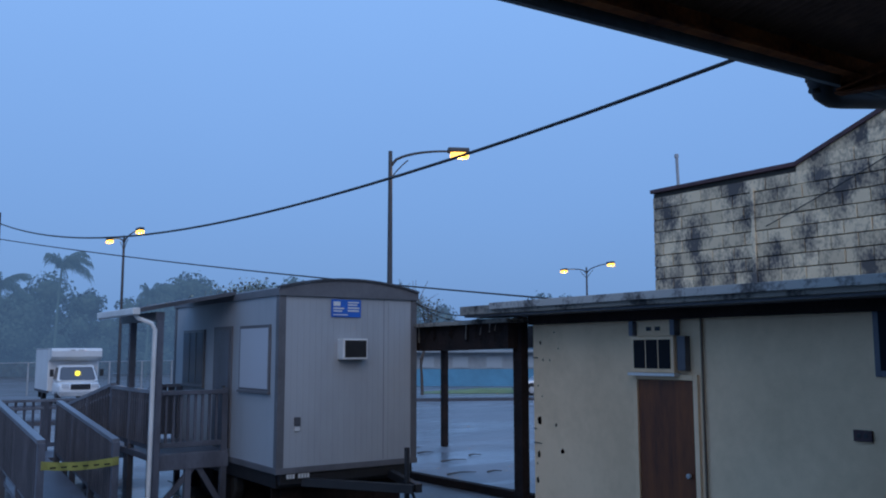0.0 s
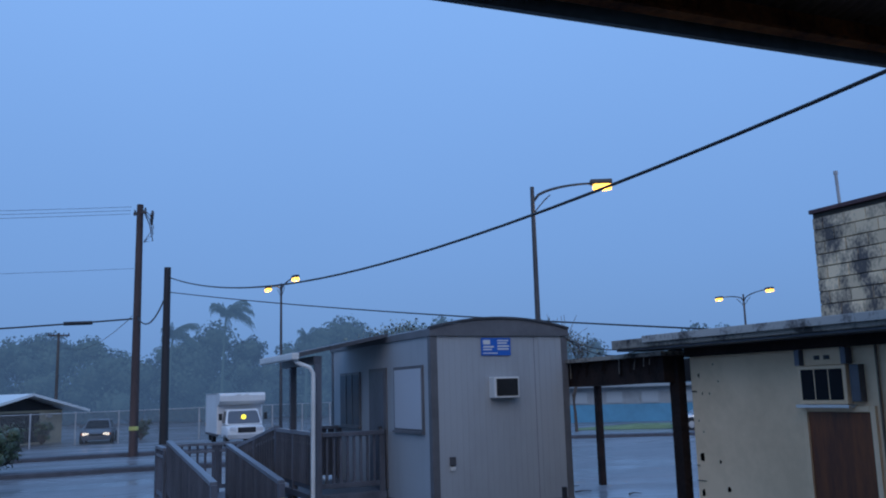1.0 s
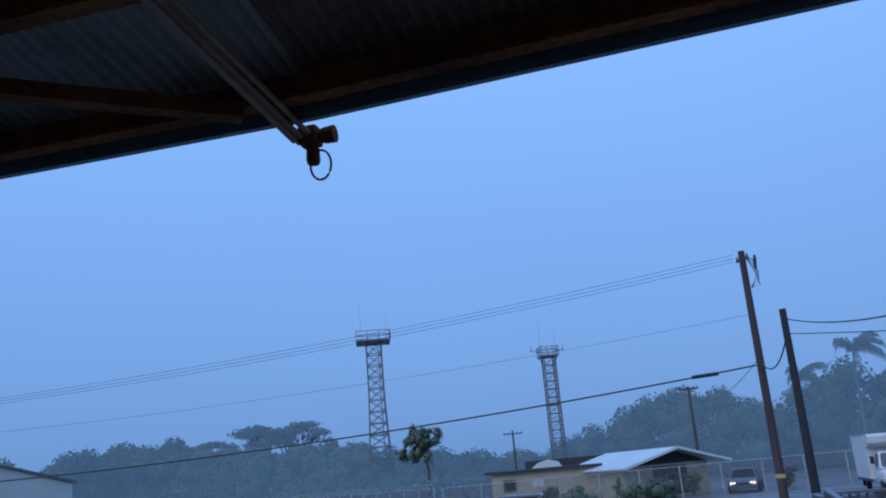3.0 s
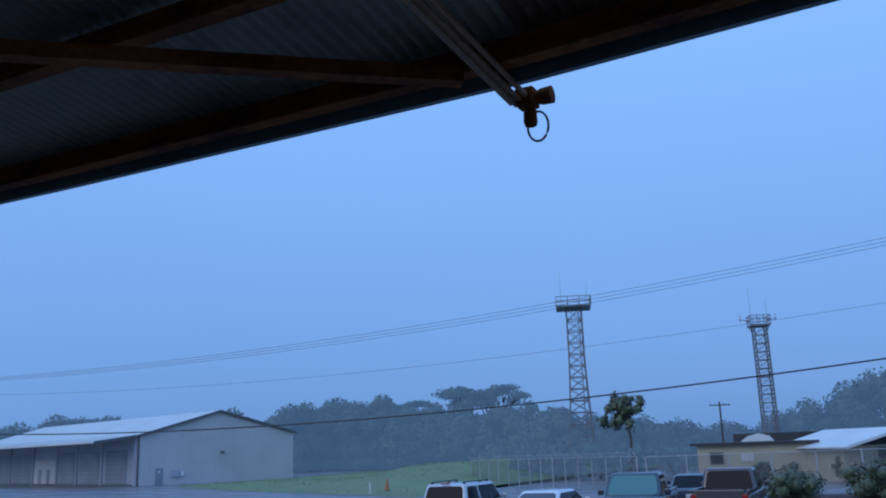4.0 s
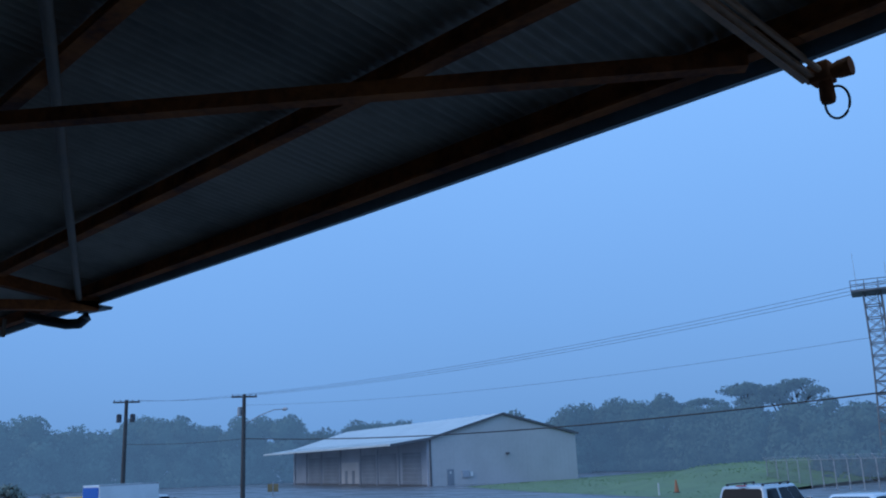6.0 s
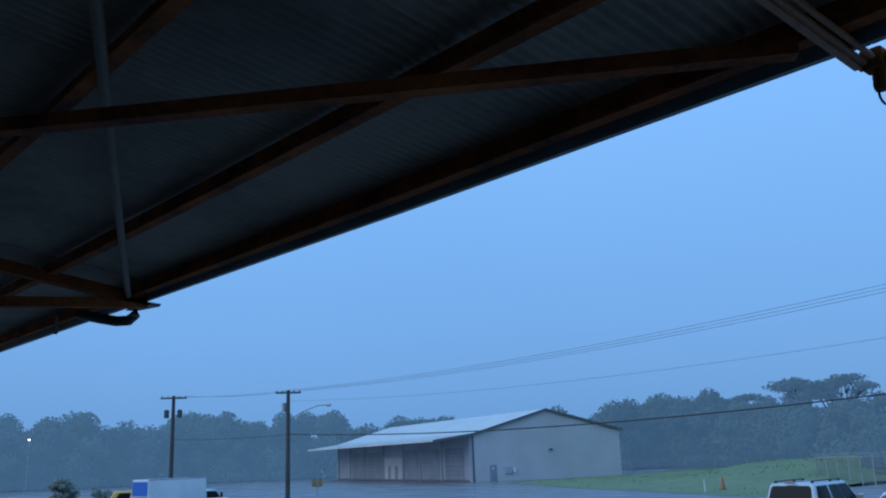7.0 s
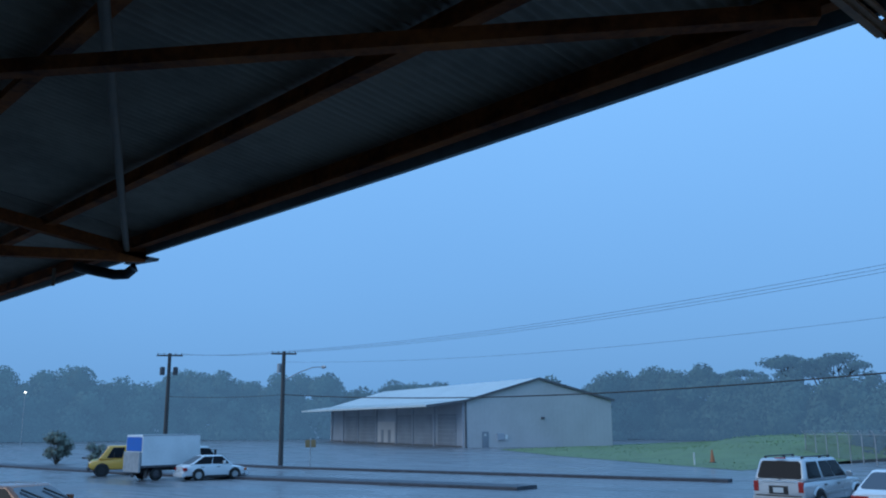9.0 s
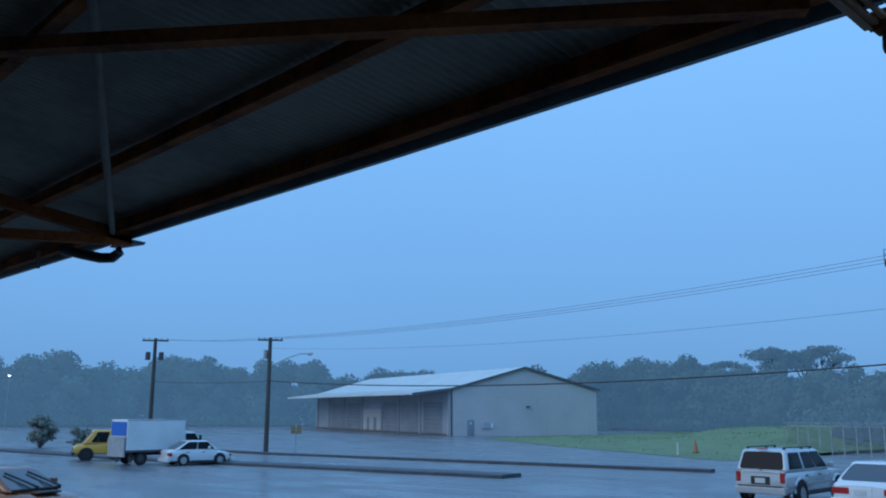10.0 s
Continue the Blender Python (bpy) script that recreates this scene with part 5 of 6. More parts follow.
def car(kind, x, y, heading, paint, label, length=4.6, width=1.75, high=1.45, z0=None, front_glass=None, glow=None, rack=False, wipers=False, rear_glass=None, lights=0.24):
    z0 = ground_z(x) if z0 is None else z0
    c = thing({"sedan": "sedan_car", "suv": "suv_car", "pickup": "pickup_truck"}[kind], pose(x, y, z0, 0, 0, heading), label, "car" if kind != "pickup" else "pickup", "parked vehicles")
    l, w, r = length / 2, width / 2, 0.32 if kind == "sedan" else 0.37
    zb = 0.22 if kind == "sedan" else 0.36
    belt = high * (0.64 if kind == "sedan" else 0.62)
    if kind == "sedan":
        st = [(-l, zb + 0.2, belt - 0.12, w * 0.80), (-l + 0.12, zb + 0.03, belt - 0.03, w * 0.92), (-l + 0.8, zb, belt + 0.02, w), (0, zb, belt + 0.01, w), (l - 1.25, zb, belt - 0.01, w), (l - 0.35, zb, belt - 0.17, w * 0.95), (l - 0.08, zb + 0.05, belt - 0.3, w * 0.82), (l, zb + 0.15, belt - 0.38, w * 0.7)]
    elif kind == "suv":
        st = [(-l, zb + 0.15, belt - 0.05, w * 0.90), (-l + 0.08, zb, belt, w * 0.97), (0, zb, belt + 0.01, w), (l - 1.2, zb, belt + 0.01, w), (l - 0.3, zb, belt - 0.08, w * 0.96), (l - 0.05, zb + 0.05, belt - 0.18, w * 0.88), (l, zb + 0.15, belt - 0.28, w * 0.8)]
    else:
        st = [(-l, zb + 0.1, belt - 0.02, w * 0.95), (-l + 0.06, zb, belt, w * 0.98), (0, zb, belt + 0.01, w), (l - 1.2, zb, belt + 0.02, w), (l - 0.25, zb, belt - 0.05, w * 0.97), (l, zb + 0.15, belt - 0.2, w * 0.88)]
    part("body", loft(st), paint, c, smooth=True)
    if kind == "sedan":
        cabin(c, -l + 0.28, -l + 1.25, 0.36, l - 0.88, belt - 0.05, high, w * 0.93, w * 0.72, paint, 2, front_glass, rear_glass)
    elif kind == "suv":
        cabin(c, -l + 0.06, -l + 0.32, l - 1.95, l - 1.2, belt - 0.02, high, w * 0.95, w * 0.80, paint, 3, front_glass, rear_glass, [(0.05, 0.35), (0.40, 0.66), (0.675, 0.94)])
    else:
        cabin(c, -0.45, -0.25, l - 1.95, l - 1.2, belt - 0.02, high, w * 0.95, w * 0.80, paint, 2, front_glass)
        part("bed_cavity", box((-l + 0.08, -w * 0.82, belt - 0.02), (-0.5, w * 0.82, belt + 0.012)), M_BLACK, c)
        for s in (-1, 1):
            part("bed_side", box((-l + 0.05, s * w * 0.9 - 0.05, belt), (-0.45, s * w * 0.9 + 0.05, belt + 0.10), 0.02), paint, c)
        part("tailgate", box((-l - 0.01, -w * 0.8, zb + 0.25), (-l + 0.06, w * 0.8, belt + 0.10), 0.02), paint, c)
    for s in (-1, 1):
        for wx in (-l + 0.85, l - 0.85):
            part("wheel_arch", lathe([(r * 1.16, -0.01), (r * 1.16, 0.006), (0.0, 0.007), (0.0, -0.01)] if s > 0 else [(r * 1.16, -0.006), (r * 1.16, 0.01), (0.0, 0.011), (0.0, -0.007)], 24, "y", at=(wx, s * w, r + 0.02)), M_BLACK, c)
            wheel(c, wx, s * (w - 0.02), r, s)
            rim_arc = [(wx + r * 1.19 * math.cos(q), s * (w + 0.004), r + 0.02 + r * 1.19 * math.sin(q)) for q in (math.pi * (k / 12) for k in range(13))]
            part("arch_flare", tube(rim_arc, 0.045 if kind == "suv" else 0.022, 8), paint, c, smooth=True)
        part("tail_light", box((-l - 0.015, s * w * 0.80 - (lights if kind == "sedan" else 0.075), belt - 0.34), (-l + 0.16, s * w * 0.80 + 0.085, belt - (0.16 if kind == "sedan" else 0.03)), 0.02), M_RED, c)
        part("headlight", box((l - 0.16, s * w * 0.66 - 0.17, belt - 0.40), (l - 0.015, s * w * 0.66 + 0.17, belt - 0.25), 0.03), glow or M_CLEAR, c)
        part("indicator", box((l - 0.22, s * w * 0.88 - 0.05, belt - 0.40), (l - 0.10, s * w * 0.88 + 0.05, belt - 0.26), 0.02), M_AMBER, c)
        part("mirror", box((l - 1.62, s * (w + 0.09) - 0.09, belt + 0.03), (l - 1.48, s * (w + 0.09) + 0.09, belt + 0.20), 0.03), paint, c)
        for hx in (0.0, -0.95):
            part("door_handle", box((hx, s * w * 0.985 - 0.015, belt - 0.17), (hx + 0.18, s * w * 0.985 + 0.02, belt - 0.13), 0.006), M_DARKSTEEL, c)
        part("sill", box((-l + 1.3, s * (w - 0.03) - 0.03, zb - 0.06), (l - 1.3, s * (w - 0.03) + 0.03, zb + 0.08), 0.015), M_BLACK, c)
        if kind != "sedan":
            part("side_moulding", box((-l + 1.3, s * (w + 0.004) - 0.012, belt - 0.42), (l - 1.3, s * (w + 0.004) + 0.014, belt - 0.34), 0.006), M_RIM, c)
        if rack:
            part("roof_rail", tube([(-l + 0.45, s * w * 0.66, high + 0.05), (l - 2.1, s * w * 0.66, high + 0.05)], 0.02, 8), M_BLACK, c)
            for fx in (-l + 0.5, -0.5, l - 2.15):
                part("rail_foot", box((fx - 0.05, s * w * 0.66 - 0.03, high - 0.03), (fx + 0.05, s * w * 0.66 + 0.03, high + 0.06), 0.01), M_BLACK, c)
    part("rear_bumper", box((-l - 0.09, -w * 0.92, zb), (-l + 0.12, w * 0.92, zb + 0.22), 0.04), M_RIM if kind != "sedan" else paint, c)
    part("front_bumper", box((l - 0.12, -w * 0.86, zb), (l + 0.07, w * 0.86, zb + 0.22), 0.04), paint, c)
    if kind == "suv":
        part("brake_light", box((-l + 0.22, -0.16, high - 0.005), (-l + 0.30, 0.16, high + 0.03), 0.01), M_RED, c)
        part("rear_wiper", tube([(-l + 0.05, -0.05, belt + 0.02), (-l + 0.08, 0.12, belt + 0.09), (-l + 0.09, 0.30, belt + 0.06)], 0.012, 6), M_BLACK, c)
        part("tailgate_trim", box((-l - 0.012, -w * 0.62, belt - 0.06), (-l + 0.04, w * 0.62, belt - 0.03), 0.006), M_RIM, c)
        part("bumper_step", box((-l - 0.095, -w * 0.80, zb + 0.222), (-l + 0.1, w * 0.80, zb + 0.245), 0.006), M_BLACK, c)
    if wipers:
        for y in (0.70, 0.02):
            part("wiper", tube([(l - 0.90, y, belt + 0.04), (l - 1.25, y - 0.24, belt + 0.22), (l - 1.62, y - 0.48, belt + 0.40)], 0.028, 6), M_BLACK, c)
            part("wiper_arm", tube([(l - 0.86, y - 0.10, belt + 0.04), (l - 1.15, y - 0.26, belt + 0.20), (l - 1.30, y - 0.30, belt + 0.26)], 0.016, 6), M_BLACK, c)
        part("cowl", box((l - 1.12, -w * 0.8, belt - 0.02), (l - 0.92, w * 0.8, belt + 0.03), 0.02), M_BLACK, c)
        part("bonnet_vent", box((l - 0.75, -0.35, belt - 0.08), (l - 0.45, 0.35, belt - 0.03), 0.02), M_BLACK, c)
    part("grille", box((l - 0.06, -w * 0.45, belt - 0.42), (l + 0.012, w * 0.45, belt - 0.30), 0.01), M_BLACK, c)
    pl = part("plate_recess", box((-l - 0.02, -0.30, belt - 0.40), (-l + 0.02, 0.30, belt - 0.16), 0.01), M_BLACK if kind == "suv" else paint, c)
    part("number_plate", box((-l - 0.035, -0.16, belt - 0.36), (-l - 0.021, 0.16, belt - 0.21), 0.003), M_PLATE, pl)
    return c


car("suv", -14.9, 26.6, 92, M_CARSILVER, "silver off-road estate car with dark windows and roof rack", 4.55, 1.75, 1.68, rack=True)
car("sedan", -11.75, 26.2, 92, M_CARWHITE, "white saloon car with wide red rear lights", 4.7, 1.74, 1.38, rear_glass=M_GLASSGREY, lights=0.46)
car("pickup", -9.2, 27.4, -84, M_CARNAVY, "dark blue pickup facing out with pale green sunshade", 5.2, 1.9, 1.80, front_glass=M_GLASSGREEN)
car("sedan", -9.6, 37.0, 100, M_CARNAVY, "dark saloon car parked behind the pickup", 4.6, 1.75, 1.40)
car("pickup", -6.7, 29.6, 92, M_CARBROWN, "dark taupe pickup with black rear window", 5.3, 1.9, 1.78)
car("sedan", -49.85, 23.7, 84, M_CARWHITE, "white saloon car parked beside the box truck", 3.9, 1.72, 1.42, rear_glass=M_SCREEN)


def cab_chassis(x, y, heading, label):
    """Van cab with a short sloping bonnet on bare rear frame rails."""
    t = thing("cab_chassis_truck", pose(x, y, ground_z(x), 0, 0, heading), label, "truck", "parked vehicles")
    part("bonnet", loft([(0.55, 0.42, 1.12, 0.93), (1.3, 0.42, 1.08, 0.93), (1.85, 0.42, 0.98, 0.90), (2.05, 0.46, 0.86, 0.82)]), M_CARYELLOW, t, smooth=True)
    part("bonnet_top", prism([(1.46, 1.075), (1.64, 1.045), (1.86, 0.99), (1.86, 1.01), (1.64, 1.065), (1.46, 1.095)], -0.62, 0.62), M_TAPE, t, "pale yellow bonnet panel")
    part("lower_cab", loft([(-0.75, 0.42, 1.14, 0.95), (-0.1, 0.42, 1.15, 0.96), (0.6, 0.42, 1.13, 0.95)]), M_CARYELLOW, t, smooth=True)
    cabin(t, -0.75, -0.72, 0.86, 1.52, 1.06, 1.96, 0.92, 0.80, M_CARYELLOW, 1, M_SCREEN, None, [(0.36, 0.80)])
    for sd in (-1, 1):
        part("frame_rail", box((-2.6, sd * 0.4 - 0.05, 0.52), (-0.7, sd * 0.4 + 0.05, 0.68), 0.01), M_BLACK, t)
        for wx in (-1.7, 1.25):
            wheel(t, wx, sd * 0.84, 0.38, sd, M_DARKSTEEL)
        part("wheel_arch", lathe([(0.46, -0.01), (0.46, 0.008), (0.0, 0.009), (0.0, -0.01)] if sd > 0 else [(0.46, -0.008), (0.46, 0.01), (0.0, 0.011), (0.0, -0.009)], 22, "y", at=(1.25, sd * 0.93, 0.40)), M_BLACK, t)
        part("headlight", box((1.92, sd * 0.62 - 0.15, 0.70), (2.04, sd * 0.62 + 0.15, 0.86), 0.03), M_CLEAR, t)
        part("mirror", box((0.52, sd * 1.10 - 0.09, 1.22), (0.60, sd * 1.10 + 0.09, 1.52), 0.02), M_BLACK, t)
        part("door_handle", box((-0.42, sd * 0.955 - 0.015, 0.98), (-0.24, sd * 0.955 + 0.02, 1.02), 0.006), M_DARKSTEEL, t)
    part("front_bumper", box((1.95, -0.92, 0.36), (2.14, 0.92, 0.58), 0.04), M_DARKSTEEL, t)
    part("grille", box((1.98, -0.42, 0.62), (2.07, 0.42, 0.84), 0.01), M_BLACK, t)
    return t


cab_chassis(-59.8, 22.3, 252, "yellow van cab truck with pale bonnet and bare frame")
car("sedan", 34.0, 37.8, 150, M_CARSILVER, "silver car parked beyond the carport", 4.5, 1.75, 1.45)
car("sedan", 2.6, 57.3, 262, M_CARGREY, "grey car with lit headlamps behind the fence", 4.5, 1.75, 1.4, glow=M_CARLIGHT)
car("sedan", -26.5, 6.1, 22, M_CARBRONZE, "bronze saloon car with dark wipers across the windscreen", 4.6, 1.85, 1.42, front_glass=M_SCREEN, wipers=True)
car("suv", -84.5, 15.2, 60, M_CARSILVER, "distant silver car beside the kiosk", 4.4, 1.75, 1.6)


def box_truck(x, y, heading, label, rear_blue=False, lamp=False, blen=4.4, bz=(0.85, 3.05), bw=2.3, attic=False):
    z0 = ground_z(x)
    t = thing("box_truck", pose(x, y, z0, 0, 0, heading), label, "truck", "parked vehicles")
    cx = blen / 2
    part("cargo_box", box((-cx, -bw / 2, bz[0]), (cx, bw / 2, bz[1]), 0.04), M_WHITEMETAL, t)
    for s in (-1, 1):
        part("edge_rail", box((-cx - 0.01, s * (bw / 2 - 0.02) - 0.03, bz[1] - 0.05), (cx + 0.01, s * (bw / 2 - 0.02) + 0.03, bz[1] + 0.02), 0.01), M_STEEL, t)
        part("lower_rail", box((-cx, s * (bw / 2 - 0.04) - 0.05, bz[0] - 0.10), (cx, s * (bw / 2 - 0.04) + 0.05, bz[0] + 0.03), 0.01), M_DARKSTEEL, t)
        part("frame_rail", box((-cx, s * 0.4 - 0.05, 0.55), (cx + 2.0, s * 0.4 + 0.05, bz[0] - 0.02)), M_BLACK, t)
    if rear_blue:
        part("rear_door", box((-cx - 0.03, -bw / 2 + 0.1, bz[0] + 0.85), (-cx - 0.004, bw / 2 - 0.1, bz[1] - 0.12), 0.01), M_BLUE, t, "open blue rear doorway")
        part("tail_lift", box((-cx - 0.16, -bw / 2 + 0.05, bz[0] - 0.35), (-cx - 0.04, bw / 2 - 0.05, bz[0] + 0.80), 0.02), M_STEEL, t)
    if attic:
        part("attic", prism([(cx, bz[1] - 0.62), (cx + 0.55, bz[1] - 0.56), (cx + 0.80, bz[1] - 0.40), (cx + 0.84, bz[1] - 0.12), (cx + 0.74, bz[1] + 0.0), (cx, bz[1] + 0.02)], -bw / 2 + 0.02, bw / 2 - 0.02), M_WHITEMETAL, t, "white overcab box nose", smooth=True)
        for y in (-0.2, 0.2):
            part("marker_lamp", box((cx + 0.80, y - 0.12, bz[1] - 0.10), (cx + 0.86, y + 0.12, bz[1] - 0.05), 0.01), M_WHITE, t)
    # cab
    h0 = 1.12
    part("bonnet", loft([(cx + 0.1, 0.45, h0, 1.0), (cx + 1.3, 0.45, h0 - 0.03, 1.0), (cx + 1.95, 0.45, h0 - 0.15, 0.95), (cx + 2.1, 0.5, h0 - 0.3, 0.85)]), M_WHITEMETAL, t)
    cabin(t, cx + 0.05, cx + 0.1, cx + 0.75, cx + 1.35, h0 - 0.02, 1.90, 0.98, 0.82, M_WHITEMETAL, 1, M_SCREEN)
    for s in (-1, 1):
        for wx in (-cx + 1.0, cx + 1.2):
            wheel(t, wx, s * 0.88, 0.38, s, M_DARKSTEEL)
        part("headlight", box((cx + 1.98, s * 0.68 - 0.16, 0.82), (cx + 2.12, s * 0.68 + 0.16, 1.0), 0.03), M_CLEAR, t)
        part("mirror", box((cx + 0.95, s * 1.16 - 0.09, 1.35), (cx + 1.03, s * 1.16 + 0.09, 1.70), 0.02), M_BLACK, t)
        part("mud_flap", box((-cx + 0.35, s * 0.85 - 0.2, 0.15), (-cx + 0.38, s * 0.85 + 0.2, 0.8)), M_BLACK, t)
    part("front_bumper", box((cx + 1.98, -0.95, 0.42), (cx + 2.2, 0.95, 0.66), 0.04), M_STEEL, t)
    part("grille", box((cx + 2.06, -0.45, 0.74), (cx + 2.13, 0.45, 1.0), 0.01), M_BLACK, t)
    if lamp:
        part("roof_lamp", lathe([(0.0, -0.04), (0.10, -0.04), (0.13, 0.03), (0.0, 0.05)], 14, "x", at=(cx + 1.12, 0.0, 1.50)), M_HEADGLOW, t, "small glowing yellow lamp behind the windscreen")
    return t


box_truck(8.92, 47.9, 268, "white box truck facing the lot with a yellow lamp", lamp=True, blen=4.2, bz=(0.6, 2.72), bw=2.4, attic=True)
box_truck(-52.6, 21.9, 93, "white box truck with open blue rear doorway", rear_blue=True, blen=3.7, bz=(0.85, 2.62), bw=2.1)


# ---------------------------------------------------------------- small lot things
def cone(x, y):
    z = ground_z(x) + 0.25
    c = thing("traffic_cone", pose(x, y, z), "orange traffic cone on the wet grass", "cone", "cones")
    part("base", box((-0.2, -0.2, 0.0), (0.2, 0.2, 0.04), 0.01), M_BLACK, c)
    part("cone_body", lathe([(0.17, 0.04), (0.05, 0.85), (0.0, 0.88)], 14, "z"), M_ORANGE, c)


cone(-34.6, 53.4)
post = thing("marker_post", pose(-36.4, 54.0, ground_z(-36.4)), "short white marker post in the grass", "post")
part("shaft", tube([(0, 0, 0), (0, 0, 0.9)], 0.06, 8), M_WHITE, post)
sg = thing("road_sign", pose(-61.5, 38.3, ground_z(-61.5), 0, 0, 60), "small orange warning sign on a steel post", "sign")
part("post", tube([(0, 0, 0), (0, 0, 2.2)], 0.05, 8), M_STEEL, sg)
part("panel", box((-0.42, -0.03, 1.45), (0.42, 0.0, 2.05), 0.01), M_SIGN, sg)
kiosk = thing("parking_kiosk", pose(-92.0, 13.0, -0.7, 0, 0, 62), "small pale kiosk with flat roof", "kiosk")
part("roof", box((-1.6, -1.3, 2.3), (1.6, 1.3, 3.0), 0.03), M_WHITEMETAL, kiosk)
for s in (-1.4, 1.4):
    for q in (-1.1, 1.1):
        part("post", box((s - 0.08, q - 0.08, 0), (s + 0.08, q + 0.08, 2.3)), M_WHITEMETAL, kiosk)
part("booth", box((-1.1, -0.9, 0), (1.1, 0.9, 2.2), 0.02), M_WHDARK, kiosk)
part("red_panel", box((-2.9, -1.0, 1.4), (-1.9, -0.9, 2.3)), M_REDTRIM, kiosk)
far_l = thing("flood_lamp", pose(-145.3, 41.1, -0.7), "distant pole lamp with a white light", "street lamp")
part("pole", tube([(0, 0, 0), (0, 0, 8.3)], 0.06, 8), M_STEEL, far_l)
part("lens", lathe([(0.0, -0.14), (0.15, -0.09), (0.2, 0.0), (0.15, 0.09), (0.0, 0.12)], 12, "z", at=(0.3, -0.1, 8.3)), M_WHITEGLOW, far_l)
tagged(finish("ground_timber", bar((8.62, 14.6, 0.07), (8.90, 9.6, 0.07), 0.16, 0.14), M_CHARRED), "black wet timber lying on the asphalt beside the trailer", "timber")
# ragged dark sheet added: wet ground with the trailer's shade painted in
rp = random.Random(17)
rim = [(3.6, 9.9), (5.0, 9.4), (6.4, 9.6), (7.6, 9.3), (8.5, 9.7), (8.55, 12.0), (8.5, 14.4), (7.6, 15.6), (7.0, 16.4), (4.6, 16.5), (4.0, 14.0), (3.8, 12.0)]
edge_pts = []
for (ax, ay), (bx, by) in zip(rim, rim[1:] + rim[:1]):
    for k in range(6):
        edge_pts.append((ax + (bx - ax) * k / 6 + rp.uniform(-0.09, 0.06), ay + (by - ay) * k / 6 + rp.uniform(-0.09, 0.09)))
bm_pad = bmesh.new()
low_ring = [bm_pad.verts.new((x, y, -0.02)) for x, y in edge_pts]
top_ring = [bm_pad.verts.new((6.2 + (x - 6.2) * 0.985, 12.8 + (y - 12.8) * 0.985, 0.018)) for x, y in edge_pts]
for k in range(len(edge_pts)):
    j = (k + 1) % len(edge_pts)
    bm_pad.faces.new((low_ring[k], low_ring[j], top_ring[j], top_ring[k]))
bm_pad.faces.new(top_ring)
tagged(finish("dirt_pad", bm_pad, M_PADSHADE), "dark wet patch painting the shade under the office trailer", "ground", kind="structure")
hose = [(6.15, 9.95, 0.5), (6.18, 9.86, 0.30), (6.28, 9.9, 0.08), (6.5, 10.1, 0.045), (6.7, 9.9, 0.045), (6.9, 9.8, 0.045)]
tagged(finish("trailer_cable", tube(hose, 0.022, 8), M_BLACK, smooth=True), "loose black cable hanging from the trailer drawbar", "cable")
rb = random.Random(9)
for k in range(9):
    x, y = 8.3 + 5 * rb.random(), 13 + 7 * rb.random()
    a = rb.random() * 3
    L = 0.3 + 0.5 * rb.random()
    tw = tagged(finish("fallen_branch", tube([(x, y, 0.03), (x + L * 0.5, y + 0.04 * a, 0.04), (x + L, y + 0.03, 0.02)], 0.022, 6, r_end=0.008), M_BARK), "dark broken branch lying on wet asphalt", "branch", "storm debris")
rod = thing("roof_rod", Matrix(), "thin steel vent rod on the block parapet", "vent pipe")
part("rod", tube([(10.45, 8.35, 5.2), (10.45, 8.37, 5.82)], 0.025, 8), M_STEEL, rod)
part("cap", tube([(10.45, 8.37, 5.80), (10.45, 8.37, 5.86)], 0.035, 8), M_STEEL, rod)


